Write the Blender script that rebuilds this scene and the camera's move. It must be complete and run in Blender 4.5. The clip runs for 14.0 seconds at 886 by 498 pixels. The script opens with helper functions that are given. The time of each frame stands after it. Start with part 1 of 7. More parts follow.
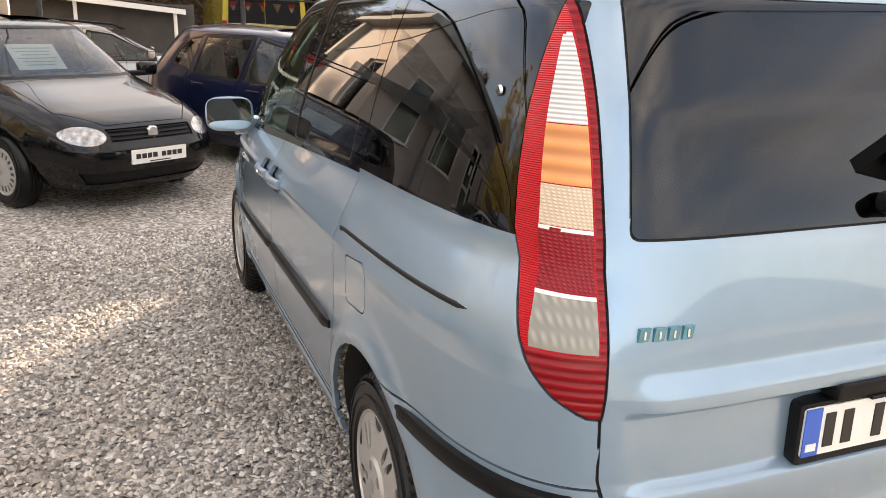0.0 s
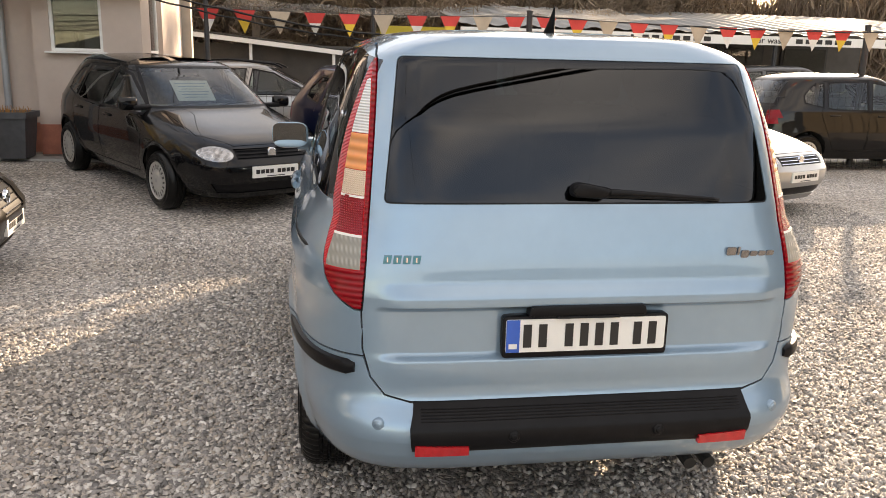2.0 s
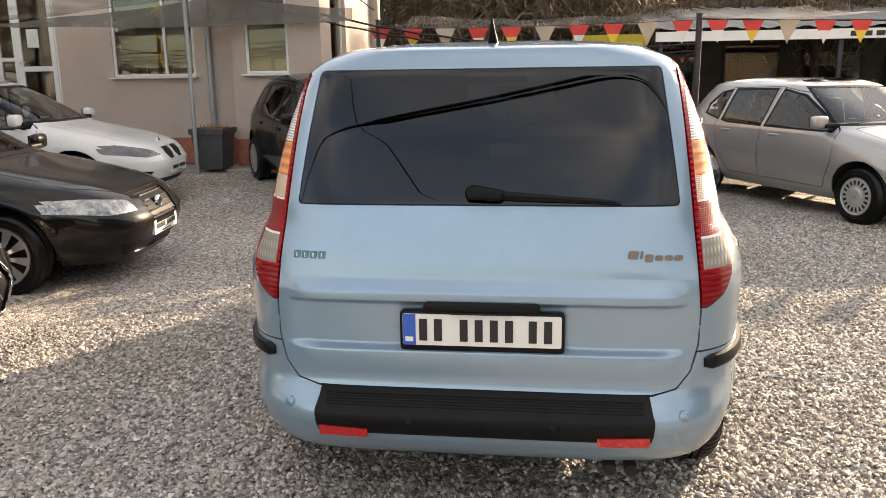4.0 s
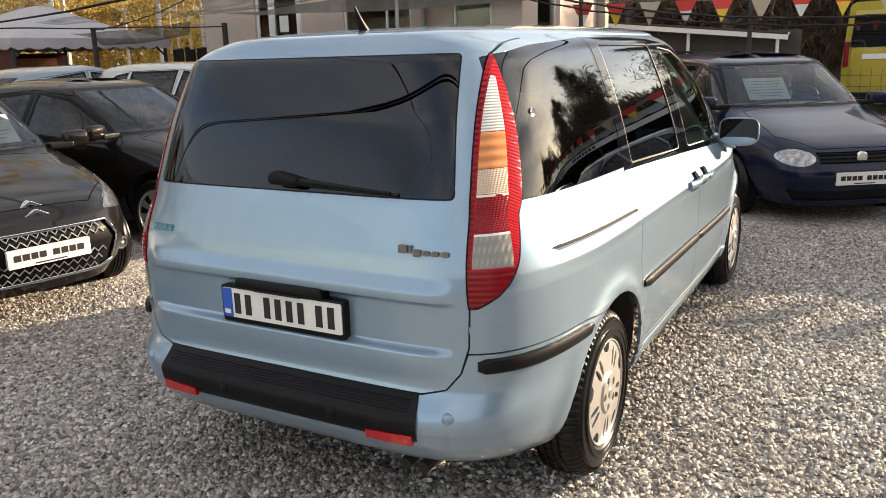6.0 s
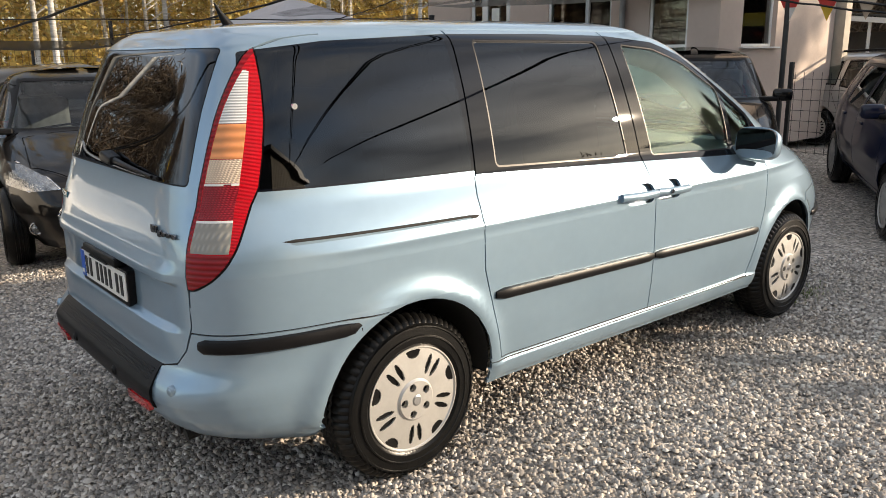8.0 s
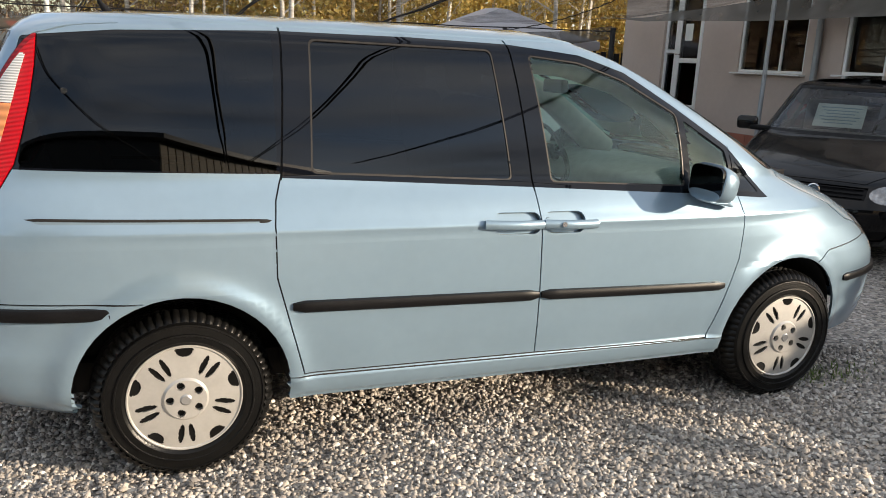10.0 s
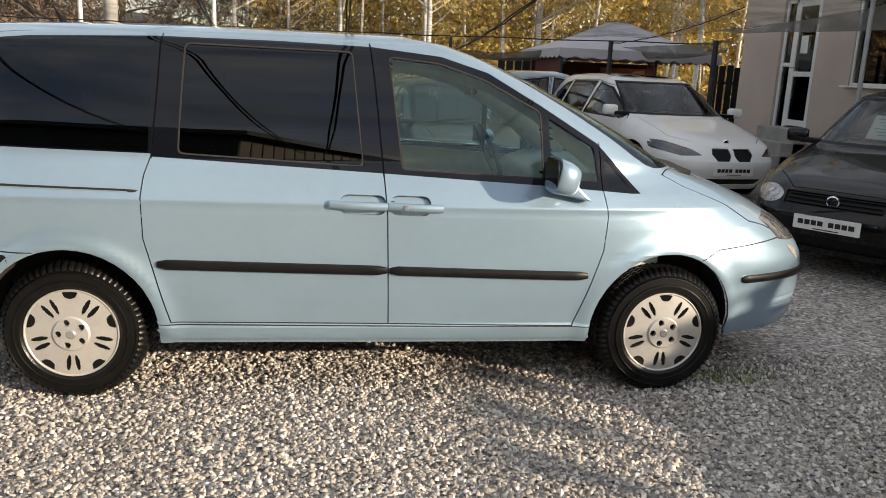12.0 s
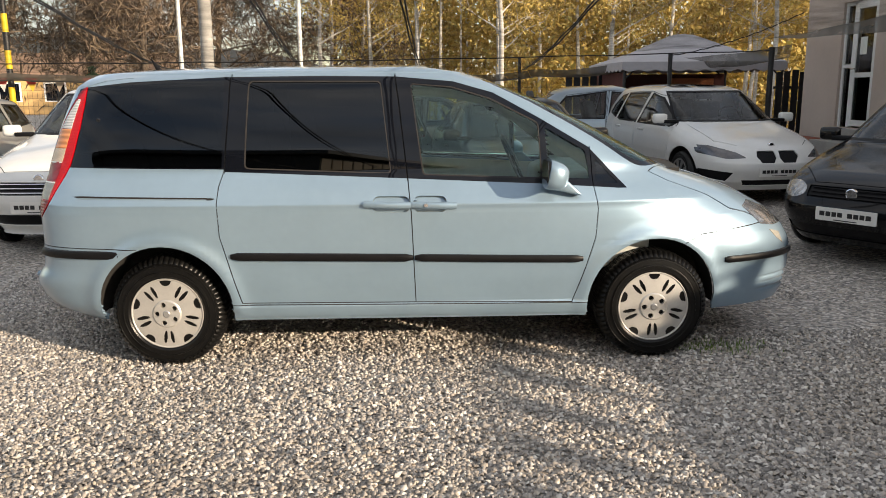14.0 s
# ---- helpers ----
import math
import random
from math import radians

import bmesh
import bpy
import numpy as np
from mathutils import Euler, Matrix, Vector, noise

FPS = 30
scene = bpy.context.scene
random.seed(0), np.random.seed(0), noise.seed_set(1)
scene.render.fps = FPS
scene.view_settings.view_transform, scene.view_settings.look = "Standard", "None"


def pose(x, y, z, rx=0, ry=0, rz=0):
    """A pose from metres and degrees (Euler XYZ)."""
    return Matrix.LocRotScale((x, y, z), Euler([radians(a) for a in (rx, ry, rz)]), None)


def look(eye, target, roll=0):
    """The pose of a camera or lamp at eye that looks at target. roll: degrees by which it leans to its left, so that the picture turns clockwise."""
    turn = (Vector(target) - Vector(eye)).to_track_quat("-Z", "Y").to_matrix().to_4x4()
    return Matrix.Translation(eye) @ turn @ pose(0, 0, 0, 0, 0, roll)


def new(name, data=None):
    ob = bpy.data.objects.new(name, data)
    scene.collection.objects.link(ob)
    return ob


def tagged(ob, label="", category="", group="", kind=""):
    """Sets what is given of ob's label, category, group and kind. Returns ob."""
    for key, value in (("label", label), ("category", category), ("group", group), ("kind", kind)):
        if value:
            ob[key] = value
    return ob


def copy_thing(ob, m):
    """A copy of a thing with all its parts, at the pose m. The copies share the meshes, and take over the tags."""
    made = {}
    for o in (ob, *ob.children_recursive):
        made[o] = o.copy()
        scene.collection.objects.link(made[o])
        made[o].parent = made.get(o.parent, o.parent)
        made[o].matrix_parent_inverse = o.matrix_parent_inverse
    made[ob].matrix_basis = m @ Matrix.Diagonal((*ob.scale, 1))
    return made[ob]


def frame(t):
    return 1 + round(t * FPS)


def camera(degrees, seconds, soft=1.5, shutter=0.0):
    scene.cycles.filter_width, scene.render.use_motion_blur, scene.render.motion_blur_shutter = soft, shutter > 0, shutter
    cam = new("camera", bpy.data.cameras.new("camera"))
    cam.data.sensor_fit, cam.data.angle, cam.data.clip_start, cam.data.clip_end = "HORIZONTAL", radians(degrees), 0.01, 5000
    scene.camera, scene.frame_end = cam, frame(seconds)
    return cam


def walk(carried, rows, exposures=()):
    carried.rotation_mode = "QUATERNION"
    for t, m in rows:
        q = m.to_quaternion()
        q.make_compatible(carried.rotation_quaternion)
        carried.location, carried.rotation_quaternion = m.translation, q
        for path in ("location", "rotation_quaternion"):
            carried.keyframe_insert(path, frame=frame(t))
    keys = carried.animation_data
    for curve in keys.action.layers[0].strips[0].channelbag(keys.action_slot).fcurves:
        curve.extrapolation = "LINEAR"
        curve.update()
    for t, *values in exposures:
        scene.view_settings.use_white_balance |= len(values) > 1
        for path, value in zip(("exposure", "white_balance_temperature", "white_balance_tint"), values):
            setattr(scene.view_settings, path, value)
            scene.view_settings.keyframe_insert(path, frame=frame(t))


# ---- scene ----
cam = camera(58.3, 14.0, 0.9)
PATH = [
    (0, (-1.07, 1.456, 1.537), (0.719, 0.741, 1.003), 1.2),
    (0.5, (-1.4, 1.335, 1.576), (0.435, 0.727, 1.064), 1.0),
    (1, (-1.719, 1.177, 1.575), (0.153, 0.664, 1.09), 1.5),
    (1.5, (-2.044, 1.064, 1.584), (-0.146, 0.644, 1.114), 1.5),
    (2, (-2.263, 0.827, 1.588), (-0.341, 0.513, 1.132), 1.4),
    (2.5, (-2.42, 0.546, 1.578), (-0.479, 0.356, 1.135), 1.0),
    (2.7, (-2.492, 0.47, 1.572), (-0.546, 0.335, 1.132), 0.8),
    (4.8, (-2.401, -0.831, 1.604), (-0.524, -0.3, 1.161), -1.6),
    (5, (-2.376, -1.012, 1.59), (-0.523, -0.408, 1.142), -1.7),
    (5.5, (-2.241, -1.411, 1.603), (-0.459, -0.629, 1.145), -1.8),
    (6, (-1.986, -1.752, 1.603), (-0.293, -0.799, 1.128), -1.7),
    (6.5, (-1.813, -2.18, 1.602), (-0.219, -1.074, 1.118), -1.4),
    (7, (-1.544, -2.484, 1.584), (-0.058, -1.24, 1.09), -1.2),
    (7.5, (-1.239, -2.778, 1.601), (0.134, -1.41, 1.11), -1.0),
    (7.7, (-1.105, -2.913, 1.592), (0.218, -1.494, 1.105), -0.9),
    (9.8, (0.502, -3.673, 1.569), (1.263, -1.882, 1.108), 2.4),
    (10, (0.654, -3.751, 1.579), (1.367, -1.941, 1.115), 2.7),
    (10.5, (1.037, -4.006, 1.586), (1.63, -2.155, 1.116), 3.3),
    (11, (1.42, -4.174, 1.556), (1.905, -2.292, 1.085), 3.6),
    (11.5, (1.716, -4.28, 1.564), (2.099, -2.372, 1.101), 3.5),
    (12, (1.929, -4.508, 1.567), (2.218, -2.579, 1.125), 2.7),
    (12.5, (2.032, -4.844, 1.587), (2.244, -2.901, 1.164), 1.7),
    (13, (2.158, -5.133, 1.586), (2.303, -3.181, 1.18), 0.7),
    (13.5, (2.228, -5.308, 1.579), (2.321, -3.35, 1.179), -0.1),
    (14, (2.255, -5.347, 1.583), (2.31, -3.387, 1.186), -0.4),
]
walk(cam, [(t, look(eye, target, roll)) for t, eye, target, roll in PATH],
     [(0, 2.43, 8000, 16), (1.5, 2.03, 7900, 15), (2.7, 1.77, 7700, 14), (4.8, 1.68, 7600, 13), (6, 1.45, 7200, 12), (7.7, 1.12, 6800, 10), (9.8, 1.0, 6600, 9), (14, 0.94, 6900, 10)])

# ---- light ----
SUN_AZ, SUN_EL = -35.5, 14.6
sun_dir = Vector((math.cos(radians(SUN_AZ)) * math.cos(radians(SUN_EL)), math.sin(radians(SUN_AZ)) * math.cos(radians(SUN_EL)), math.sin(radians(SUN_EL))))
sun = new("sun", bpy.data.lights.new("sun", "SUN"))
sun.data.energy, sun.data.angle, sun.data.color = 4.8, radians(0.6), (1.0, 0.83, 0.64)
sun.matrix_world = look((0, 0, 30), Vector((0, 0, 30)) - sun_dir)
world = bpy.data.worlds.new("sky")
scene.world = world
world.use_nodes = True
wn = world.node_tree.nodes
sky = wn.new("ShaderNodeTexSky")
sky.sky_type, sky.sun_disc = "NISHITA", False
sky.sun_elevation, sky.sun_rotation = radians(SUN_EL), radians(90 - SUN_AZ)
sky.air_density, sky.dust_density, sky.ozone_density = 1.0, 0.7, 1.2
# thin broken cloud over the whole sky
wl = world.node_tree.links
wtc, wns, wrp, wmx = (wn.new("ShaderNode" + k) for k in ("TexCoord", "TexNoise", "ValToRGB", "Mix"))
wns.inputs["Scale"].default_value, wns.inputs["Detail"].default_value = 2.6, 7.0
wmp = wn.new("ShaderNodeMapping")
wmp.inputs["Scale"].default_value = (1.0, 1.0, 3.2)
wrp.color_ramp.elements[0].position, wrp.color_ramp.elements[0].color = 0.38, (0.24, 0.24, 0.24, 1)
wrp.color_ramp.elements[1].position, wrp.color_ramp.elements[1].color = 0.68, (0.92, 0.92, 0.92, 1)
wmx.data_type = "RGBA"
wn2, wr2 = wn.new("ShaderNodeTexNoise"), wn.new("ShaderNodeValToRGB")
wn2.inputs["Scale"].default_value, wn2.inputs["Detail"].default_value = 1.7, 6.0
wr2.color_ramp.elements[0].position, wr2.color_ramp.elements[0].color = 0.36, (1.7, 1.75, 1.9, 1)
wr2.color_ramp.elements[1].position, wr2.color_ramp.elements[1].color = 0.64, (4.9, 4.65, 4.4, 1)
wl.new(wmp.outputs[0], wn2.inputs["Vector"]), wl.new(wn2.outputs["Fac"], wr2.inputs[0]), wl.new(wr2.outputs[0], wmx.inputs[7])
wl.new(wtc.outputs["Generated"], wmp.inputs[0]), wl.new(wmp.outputs[0], wns.inputs["Vector"]), wl.new(wns.outputs["Fac"], wrp.inputs[0])
wl.new(wrp.outputs[0], wmx.inputs[0]), wl.new(sky.outputs[0], wmx.inputs[6]), wl.new(wmx.outputs[2], wn["Background"].inputs[0])
wn["Background"].inputs[1].default_value = 0.15



# ---- materials ----
def M(name, col, rough=0.5, metal=0.0, coat=0.0, var=0.12, scale=6.0, bump=0.0, bscale=80.0, spec=0.5, col2=None, detail=4.0, stretch=None):
    m = bpy.data.materials.new(name)
    m.use_nodes = True
    nt = m.node_tree
    b = nt.nodes["Principled BSDF"]
    b.inputs["Roughness"].default_value, b.inputs["Metallic"].default_value = rough, metal
    b.inputs["Coat Weight"].default_value, b.inputs["Coat Roughness"].default_value = coat, 0.03
    b.inputs["Specular IOR Level"].default_value = spec
    tc = nt.nodes.new("ShaderNodeTexCoord")
    src = tc.outputs["Object"]
    if stretch:
        mp = nt.nodes.new("ShaderNodeMapping")
        mp.inputs["Scale"].default_value = stretch
        nt.links.new(src, mp.inputs[0])
        src = mp.outputs[0]
    n1, n2 = nt.nodes.new("ShaderNodeTexNoise"), nt.nodes.new("ShaderNodeTexNoise")
    n1.inputs["Scale"].default_value, n1.inputs["Detail"].default_value = scale, detail
    n2.inputs["Scale"].default_value, n2.inputs["Detail"].default_value = scale * 9, 3.0
    nt.links.new(src, n1.inputs["Vector"]), nt.links.new(src, n2.inputs["Vector"])
    add = nt.nodes.new("ShaderNodeMath")
    add.operation = "MULTIPLY_ADD"
    add.inputs[1].default_value = 0.35
    nt.links.new(n2.outputs["Fac"], add.inputs[0]), nt.links.new(n1.outputs["Fac"], add.inputs[2])
    ramp = nt.nodes.new("ShaderNodeValToRGB")
    ramp.color_ramp.elements[0].position, ramp.color_ramp.elements[1].position = 0.4, 0.95
    c2 = col2 or tuple(min(1, c * (1 + var)) for c in col)
    ramp.color_ramp.elements[0].color = (*[c * (1 - var) for c in col], 1)
    ramp.color_ramp.elements[1].color = (*c2, 1)
    nt.links.new(add.outputs[0], ramp.inputs[0]), nt.links.new(ramp.outputs[0], b.inputs["Base Color"])
    if bump:
        nb = nt.nodes.new("ShaderNodeTexNoise")
        nb.inputs["Scale"].default_value, nb.inputs["Detail"].default_value = bscale, 5.0
        nt.links.new(src, nb.inputs["Vector"])
        bp = nt.nodes.new("ShaderNodeBump")
        bp.inputs["Strength"].default_value, bp.inputs["Distance"].default_value = bump, 0.01
        nt.links.new(nb.outputs["Fac"], bp.inputs["Height"]), nt.links.new(bp.outputs[0], b.inputs["Normal"])
    return m


def glass(name, tint, rough=0.0, gloss=(1, 1, 1), ior=1.5):
    m = bpy.data.materials.new(name)
    m.use_nodes = True
    nt = m.node_tree
    nt.nodes.remove(nt.nodes["Principled BSDF"])
    tr, gl, mx, fr = (nt.nodes.new("ShaderNode" + k) for k in ("BsdfTransparent", "BsdfGlossy", "MixShader", "Fresnel"))
    tr.inputs[0].default_value, gl.inputs[0].default_value = (*tint, 1), (*gloss, 1)
    gl.inputs["Roughness"].default_value, fr.inputs[0].default_value = rough, ior
    nt.links.new(fr.outputs[0], mx.inputs[0]), nt.links.new(tr.outputs[0], mx.inputs[1]), nt.links.new(gl.outputs[0], mx.inputs[2])
    nt.links.new(mx.outputs[0], nt.nodes["Material Output"].inputs[0])
    return m


def lens(name, col, scale=(40, 40, 40), dots=False, deep=0.62):
    """Ribbed plastic lamp lens; dots: ribs both ways."""
    m = M(name, col, 0.10, 0.0, 0.12, 0.1, 10, 0, spec=0.25)
    nt, b = m.node_tree, m.node_tree.nodes["Principled BSDF"]
    tc, mp, wv, bp, mx = (nt.nodes.new("ShaderNode" + k) for k in ("TexCoord", "Mapping", "TexWave", "Bump", "Mix"))
    mp.inputs["Scale"].default_value = scale
    wv.bands_direction = "Z"
    wv.inputs["Scale"].default_value = 1.0
    bp.inputs["Strength"].default_value, bp.inputs["Distance"].default_value = 0.5, 0.004
    nt.links.new(tc.outputs["Object"], mp.inputs[0]), nt.links.new(mp.outputs[0], wv.inputs["Vector"])
    fac = wv.outputs["Fac"]
    if dots:
        w2, mu = nt.nodes.new("ShaderNodeTexWave"), nt.nodes.new("ShaderNodeMath")
        w2.bands_direction = "Y"
        w2.inputs["Scale"].default_value = 1.0
        mu.operation = "MULTIPLY"
        nt.links.new(mp.outputs[0], w2.inputs["Vector"]), nt.links.new(fac, mu.inputs[0]), nt.links.new(w2.outputs["Fac"], mu.inputs[1])
        fac = mu.outputs[0]
    mx.data_type = "RGBA"
    old = b.inputs["Base Color"].links[0].from_socket
    mx.inputs[6].default_value = (*[c * deep for c in col], 1)
    nt.links.new(fac, mx.inputs[0]), nt.links.new(old, mx.inputs[7]), nt.links.new(mx.outputs[2], b.inputs["Base Color"])
    nt.links.new(fac, bp.inputs["Height"]), nt.links.new(bp.outputs[0], b.inputs["Normal"])
    return m


def paint(name, col, metal=0.55, rough=0.32, var=0.05, coat=1.0):
    return M(name, col, rough, metal, coat, var, 2.5, 0.0, spec=0.25 if metal else 0.05)


VAN_PAINT = paint("ice_blue_metallic_paint", (0.238, 0.338, 0.432), 0.48, 0.32)
BLACK_TRIM = M("black_plastic_trim", (0.007, 0.007, 0.008), 0.38, 0, 0, 0.3, 12, 0.06, 300, spec=0.15)
WINDOW_TRIM = M("satin_window_trim", (0.045, 0.042, 0.04), 0.4, 0.4, 0, 0.2, 8, spec=0.2)
GLOSS_BLACK = M("gloss_black_pillar", (0.004, 0.005, 0.008), 0.02, 0, 0.0, 0.2, 8, spec=0.33)
SEAM = M("dark_seam_rubber", (0.006, 0.006, 0.007), 0.8)
RUBBER = M("tyre_rubber", (0.004, 0.004, 0.004), 0.30, 0, 0, 0.35, 14, 0.14, 120, spec=0.26)
UNDER = M("underbody_black", (0.012, 0.011, 0.01), 0.9)
CHROME = M("chrome", (0.75, 0.76, 0.78), 0.12, 1.0, 0, 0.05)
HUBCAP = M("silver_hubcap_paint", (0.50, 0.49, 0.47), 0.36, 0.55, 0.3, 0.1, 9)
ALLOY = M("alloy_grey", (0.42, 0.42, 0.42), 0.3, 0.7, 0.2, 0.1, 9)
PRIVACY = glass("privacy_glass", (0.030, 0.034, 0.040), gloss=(0.86, 0.92, 1.0), ior=1.53)
CLEAR = glass("clear_green_glass", (0.80, 0.93, 0.87), gloss=(0.82, 1.0, 0.94), ior=1.68)
CARGLASS = glass("car_window_glass", (0.62, 0.68, 0.67), ior=1.6)
INTERIOR = M("dark_interior_cloth", (0.11, 0.112, 0.115), 0.9, 0, 0, 0.25, 20, 0.3, 400)
DASH = M("grey_dashboard_plastic", (0.40, 0.42, 0.40), 0.6, 0, 0, 0.15, 20, 0.2, 300)
INTERIOR_L = M("beige_interior_trim", (0.55, 0.54, 0.45), 0.8, 0, 0, 0.1, 20)
LENS_RED = lens("red_lens", (0.56, 0.003, 0.011), (9, 9, 75))
LENS_DRED = lens("dark_red_lens", (0.26, 0.002, 0.008), (14, 14, 18))
LENS_LED = lens("red_led_lens", (0.34, 0.012, 0.024), (46, 46, 46), True)
LENS_CLEAR = lens("clear_lens", (0.80, 0.80, 0.80), (14, 14, 36), False, 0.55)
LENS_AMBER = lens("amber_lens", (0.82, 0.33, 0.13), (10, 10, 10))
LENS_PEACH = lens("peach_ribbed_lens", (0.74, 0.58, 0.44), (50, 50, 50), True, 0.78)
LENS_SMOKE = lens("clear_grey_lens", (0.33, 0.32, 0.29), (24, 24, 9), True, 0.75)
HEAD_DARK = M("smoked_headlamp", (0.10, 0.10, 0.11), 0.12, 0.5, 0.8, 0.5, 14, 0.3, 30)
HEAD = M("headlight_reflector", (0.30, 0.30, 0.30), 0.14, 0.85, 1.0, 0.65, 22, 0.9, 38)
PLATE = M("white_plate", (0.74, 0.73, 0.70), 0.35, 0, 0.3, 0.04, 10)
PLATE_BLUE = M("blue_band", (0.02, 0.10, 0.46), 0.35)
INK = M("black_ink", (0.012, 0.012, 0.013), 0.5)
RED_REFL = M("red_reflector", (0.45, 0.01, 0.015), 0.15, 0, 1.0, 0.2, 60)
M_MIRROR = M("mirror_glass", (0.07, 0.075, 0.08), 0.02, 1.0, 0, 0.0)
M_BADGE = M("teal_badge_enamel", (0.05, 0.22, 0.28), 0.25, 0.1, 0.8, 0.2, 60)
M_MODEL = M("dark_chrome_badge", (0.22, 0.22, 0.23), 0.22, 1.0, 0, 0.1)
M_HIGH = M("smoked_red_lens", (0.20, 0.10, 0.10), 0.2)
PAPER = M("paper_card", (0.72, 0.74, 0.70), 0.7)


# ---- mesh tools ----
def part(name, bm, material, parent, label="", smooth=False, mesh=None):
    me = mesh or bpy.data.meshes.new(name)
    if bm is not None:
        bm.normal_update()
        bm.to_mesh(me)
        bm.free()
        if smooth:
            me.polygons.foreach_set("use_smooth", [True] * len(me.polygons))
            if smooth is not True:
                me.set_sharp_from_angle(angle=radians(smooth))
    if material is not None and not me.materials:
        me.materials.append(material)
    ob = new(name, me)
    ob.parent = parent
    if label:
        ob["label"] = label
    return ob


def thing(name, m, label, category, group="", kind=""):
    ob = new(name)
    ob.matrix_world = m
    return tagged(ob, label, category, group, kind)


def box(bm, c, s, bevel=0.0, rot=None):
    r = bmesh.ops.create_cube(bm, size=1.0)
    vs = r["verts"]
    mat = Matrix.Translation(c) @ (rot.to_4x4() if rot else Matrix()) @ Matrix.Diagonal((*s, 1))
    bmesh.ops.transform(bm, matrix=mat, verts=vs)
    if bevel:
        es = list({e for v in vs for e in v.link_edges})
        bmesh.ops.bevel(bm, geom=es, offset=bevel, segments=2, affect="EDGES", profile=0.5)
    return vs


def boxed(c, s, bevel=0.0, rot=None):
    bm = bmesh.new()
    box(bm, c, s, bevel, rot)
    return bm


def prism(pts, axis, a, b, bevel=0.0, bm=None):
    """A polygon pushed from a to b along an axis; pts are the two other coordinates in order."""
    bm = bm or bmesh.new()
    put = {"x": lambda p, h: (h, p[0], p[1]), "y": lambda p, h: (p[0], h, p[1]), "z": lambda p, h: (p[0], p[1], h)}[axis]
    lo, hi = [bm.verts.new(put(p, a)) for p in pts], [bm.verts.new(put(p, b)) for p in pts]
    fs = [bm.faces.new(lo), bm.faces.new(hi[::-1])]
    n = len(pts)
    for i in range(n):
        fs.append(bm.faces.new((lo[i], hi[i], hi[(i + 1) % n], lo[(i + 1) % n])))
    bmesh.ops.recalc_face_normals(bm, faces=fs)
    if bevel:
        bmesh.ops.bevel(bm, geom=list({e for f in fs for e in f.edges}), offset=bevel, segments=2, affect="EDGES", profile=0.5)
    return bm


def lathe(profile, seg=40, axis="y", bm=None, centre=(0, 0, 0)):
    """Turns (along, radius) pairs round an axis."""
    bm = bm or bmesh.new()
    rings = []
    for h, r in profile:
        ring = []
        for k in range(seg):
            a = 2 * math.pi * k / seg
            c, s = r * math.cos(a), r * math.sin(a)
            v = {"y": (c, h, s), "z": (c, s, h), "x": (h, c, s)}[axis]
            ring.append(bm.verts.new(Vector(v) + Vector(centre)))
        rings.append(ring)
    fs = []
    for a, b in zip(rings, rings[1:]):
        for k in range(seg):
            fs.append(bm.faces.new((a[k], a[(k + 1) % seg], b[(k + 1) % seg], b[k])))
    fs.append(bm.faces.new(rings[0][::-1])), fs.append(bm.faces.new(rings[-1]))
    bmesh.ops.recalc_face_normals(bm, faces=fs)
    return bm


def tube(pts, r, seg=8, bm=None, taper=None):
    bm = bm or bmesh.new()
    pts = [Vector(p) for p in pts]
    rings = []
    for i, p in enumerate(pts):
        d = (pts[min(i + 1, len(pts) - 1)] - pts[max(i - 1, 0)]).normalized()
        u = d.cross(Vector((0, 0, 1)) if abs(d.z) < 0.95 else Vector((1, 0, 0))).normalized()
        w = d.cross(u)
        rr = r if taper is None else r + (taper - r) * i / (len(pts) - 1)
        rings.append([bm.verts.new(p + rr * (math.cos(2 * math.pi * k / seg) * u + math.sin(2 * math.pi * k / seg) * w)) for k in range(seg)])
    for a, b in zip(rings, rings[1:]):
        for k in range(seg):
            bm.faces.new((a[k], a[(k + 1) % seg], b[(k + 1) % seg], b[k]))
    bm.faces.new(rings[0][::-1]), bm.faces.new(rings[-1])
    bmesh.ops.recalc_face_normals(bm, faces=bm.faces[:])
    return bm


def inside(p, poly):
    x, y = p
    hit = False
    n = len(poly)
    for i in range(n):
        (x0, y0), (x1, y1) = poly[i], poly[(i + 1) % n]
        if (y0 > y) != (y1 > y) and x < (x1 - x0) * (y - y0) / (y1 - y0) + x0:
            hit = not hit
    return hit


def area2(p):
    return sum(p[i][0] * p[(i + 1) % len(p)][1] - p[(i + 1) % len(p)][0] * p[i][1] for i in range(len(p)))


def grown(poly, d):
    """The polygon with every edge moved outwards by d."""
    if area2(poly) < 0:
        poly = poly[::-1]
    n, out = len(poly), []
    for i in range(n):
        p, a, b = Vector(poly[i]), Vector(poly[i - 1]), Vector(poly[(i + 1) % n])
        e0, e1 = (p - a).normalized(), (b - p).normalized()
        n0, n1 = Vector((e0.y, -e0.x)), Vector((e1.y, -e1.x))
        m = (n0 + n1) / max(0.35, 1 + n0.dot(n1))
        out.append(tuple(p + m * d))
    return out


def ribbon(line, d):
    """A thin polygon of half width d along an open line."""
    left, right, n = [], [], len(line)
    for i in range(n):
        p = Vector(line[i])
        t = (Vector(line[min(i + 1, n - 1)]) - Vector(line[max(i - 1, 0)])).normalized()
        nn = Vector((-t.y, t.x)) * d
        left.append(tuple(p + nn)), right.append(tuple(p - nn))
    return left + right[::-1]


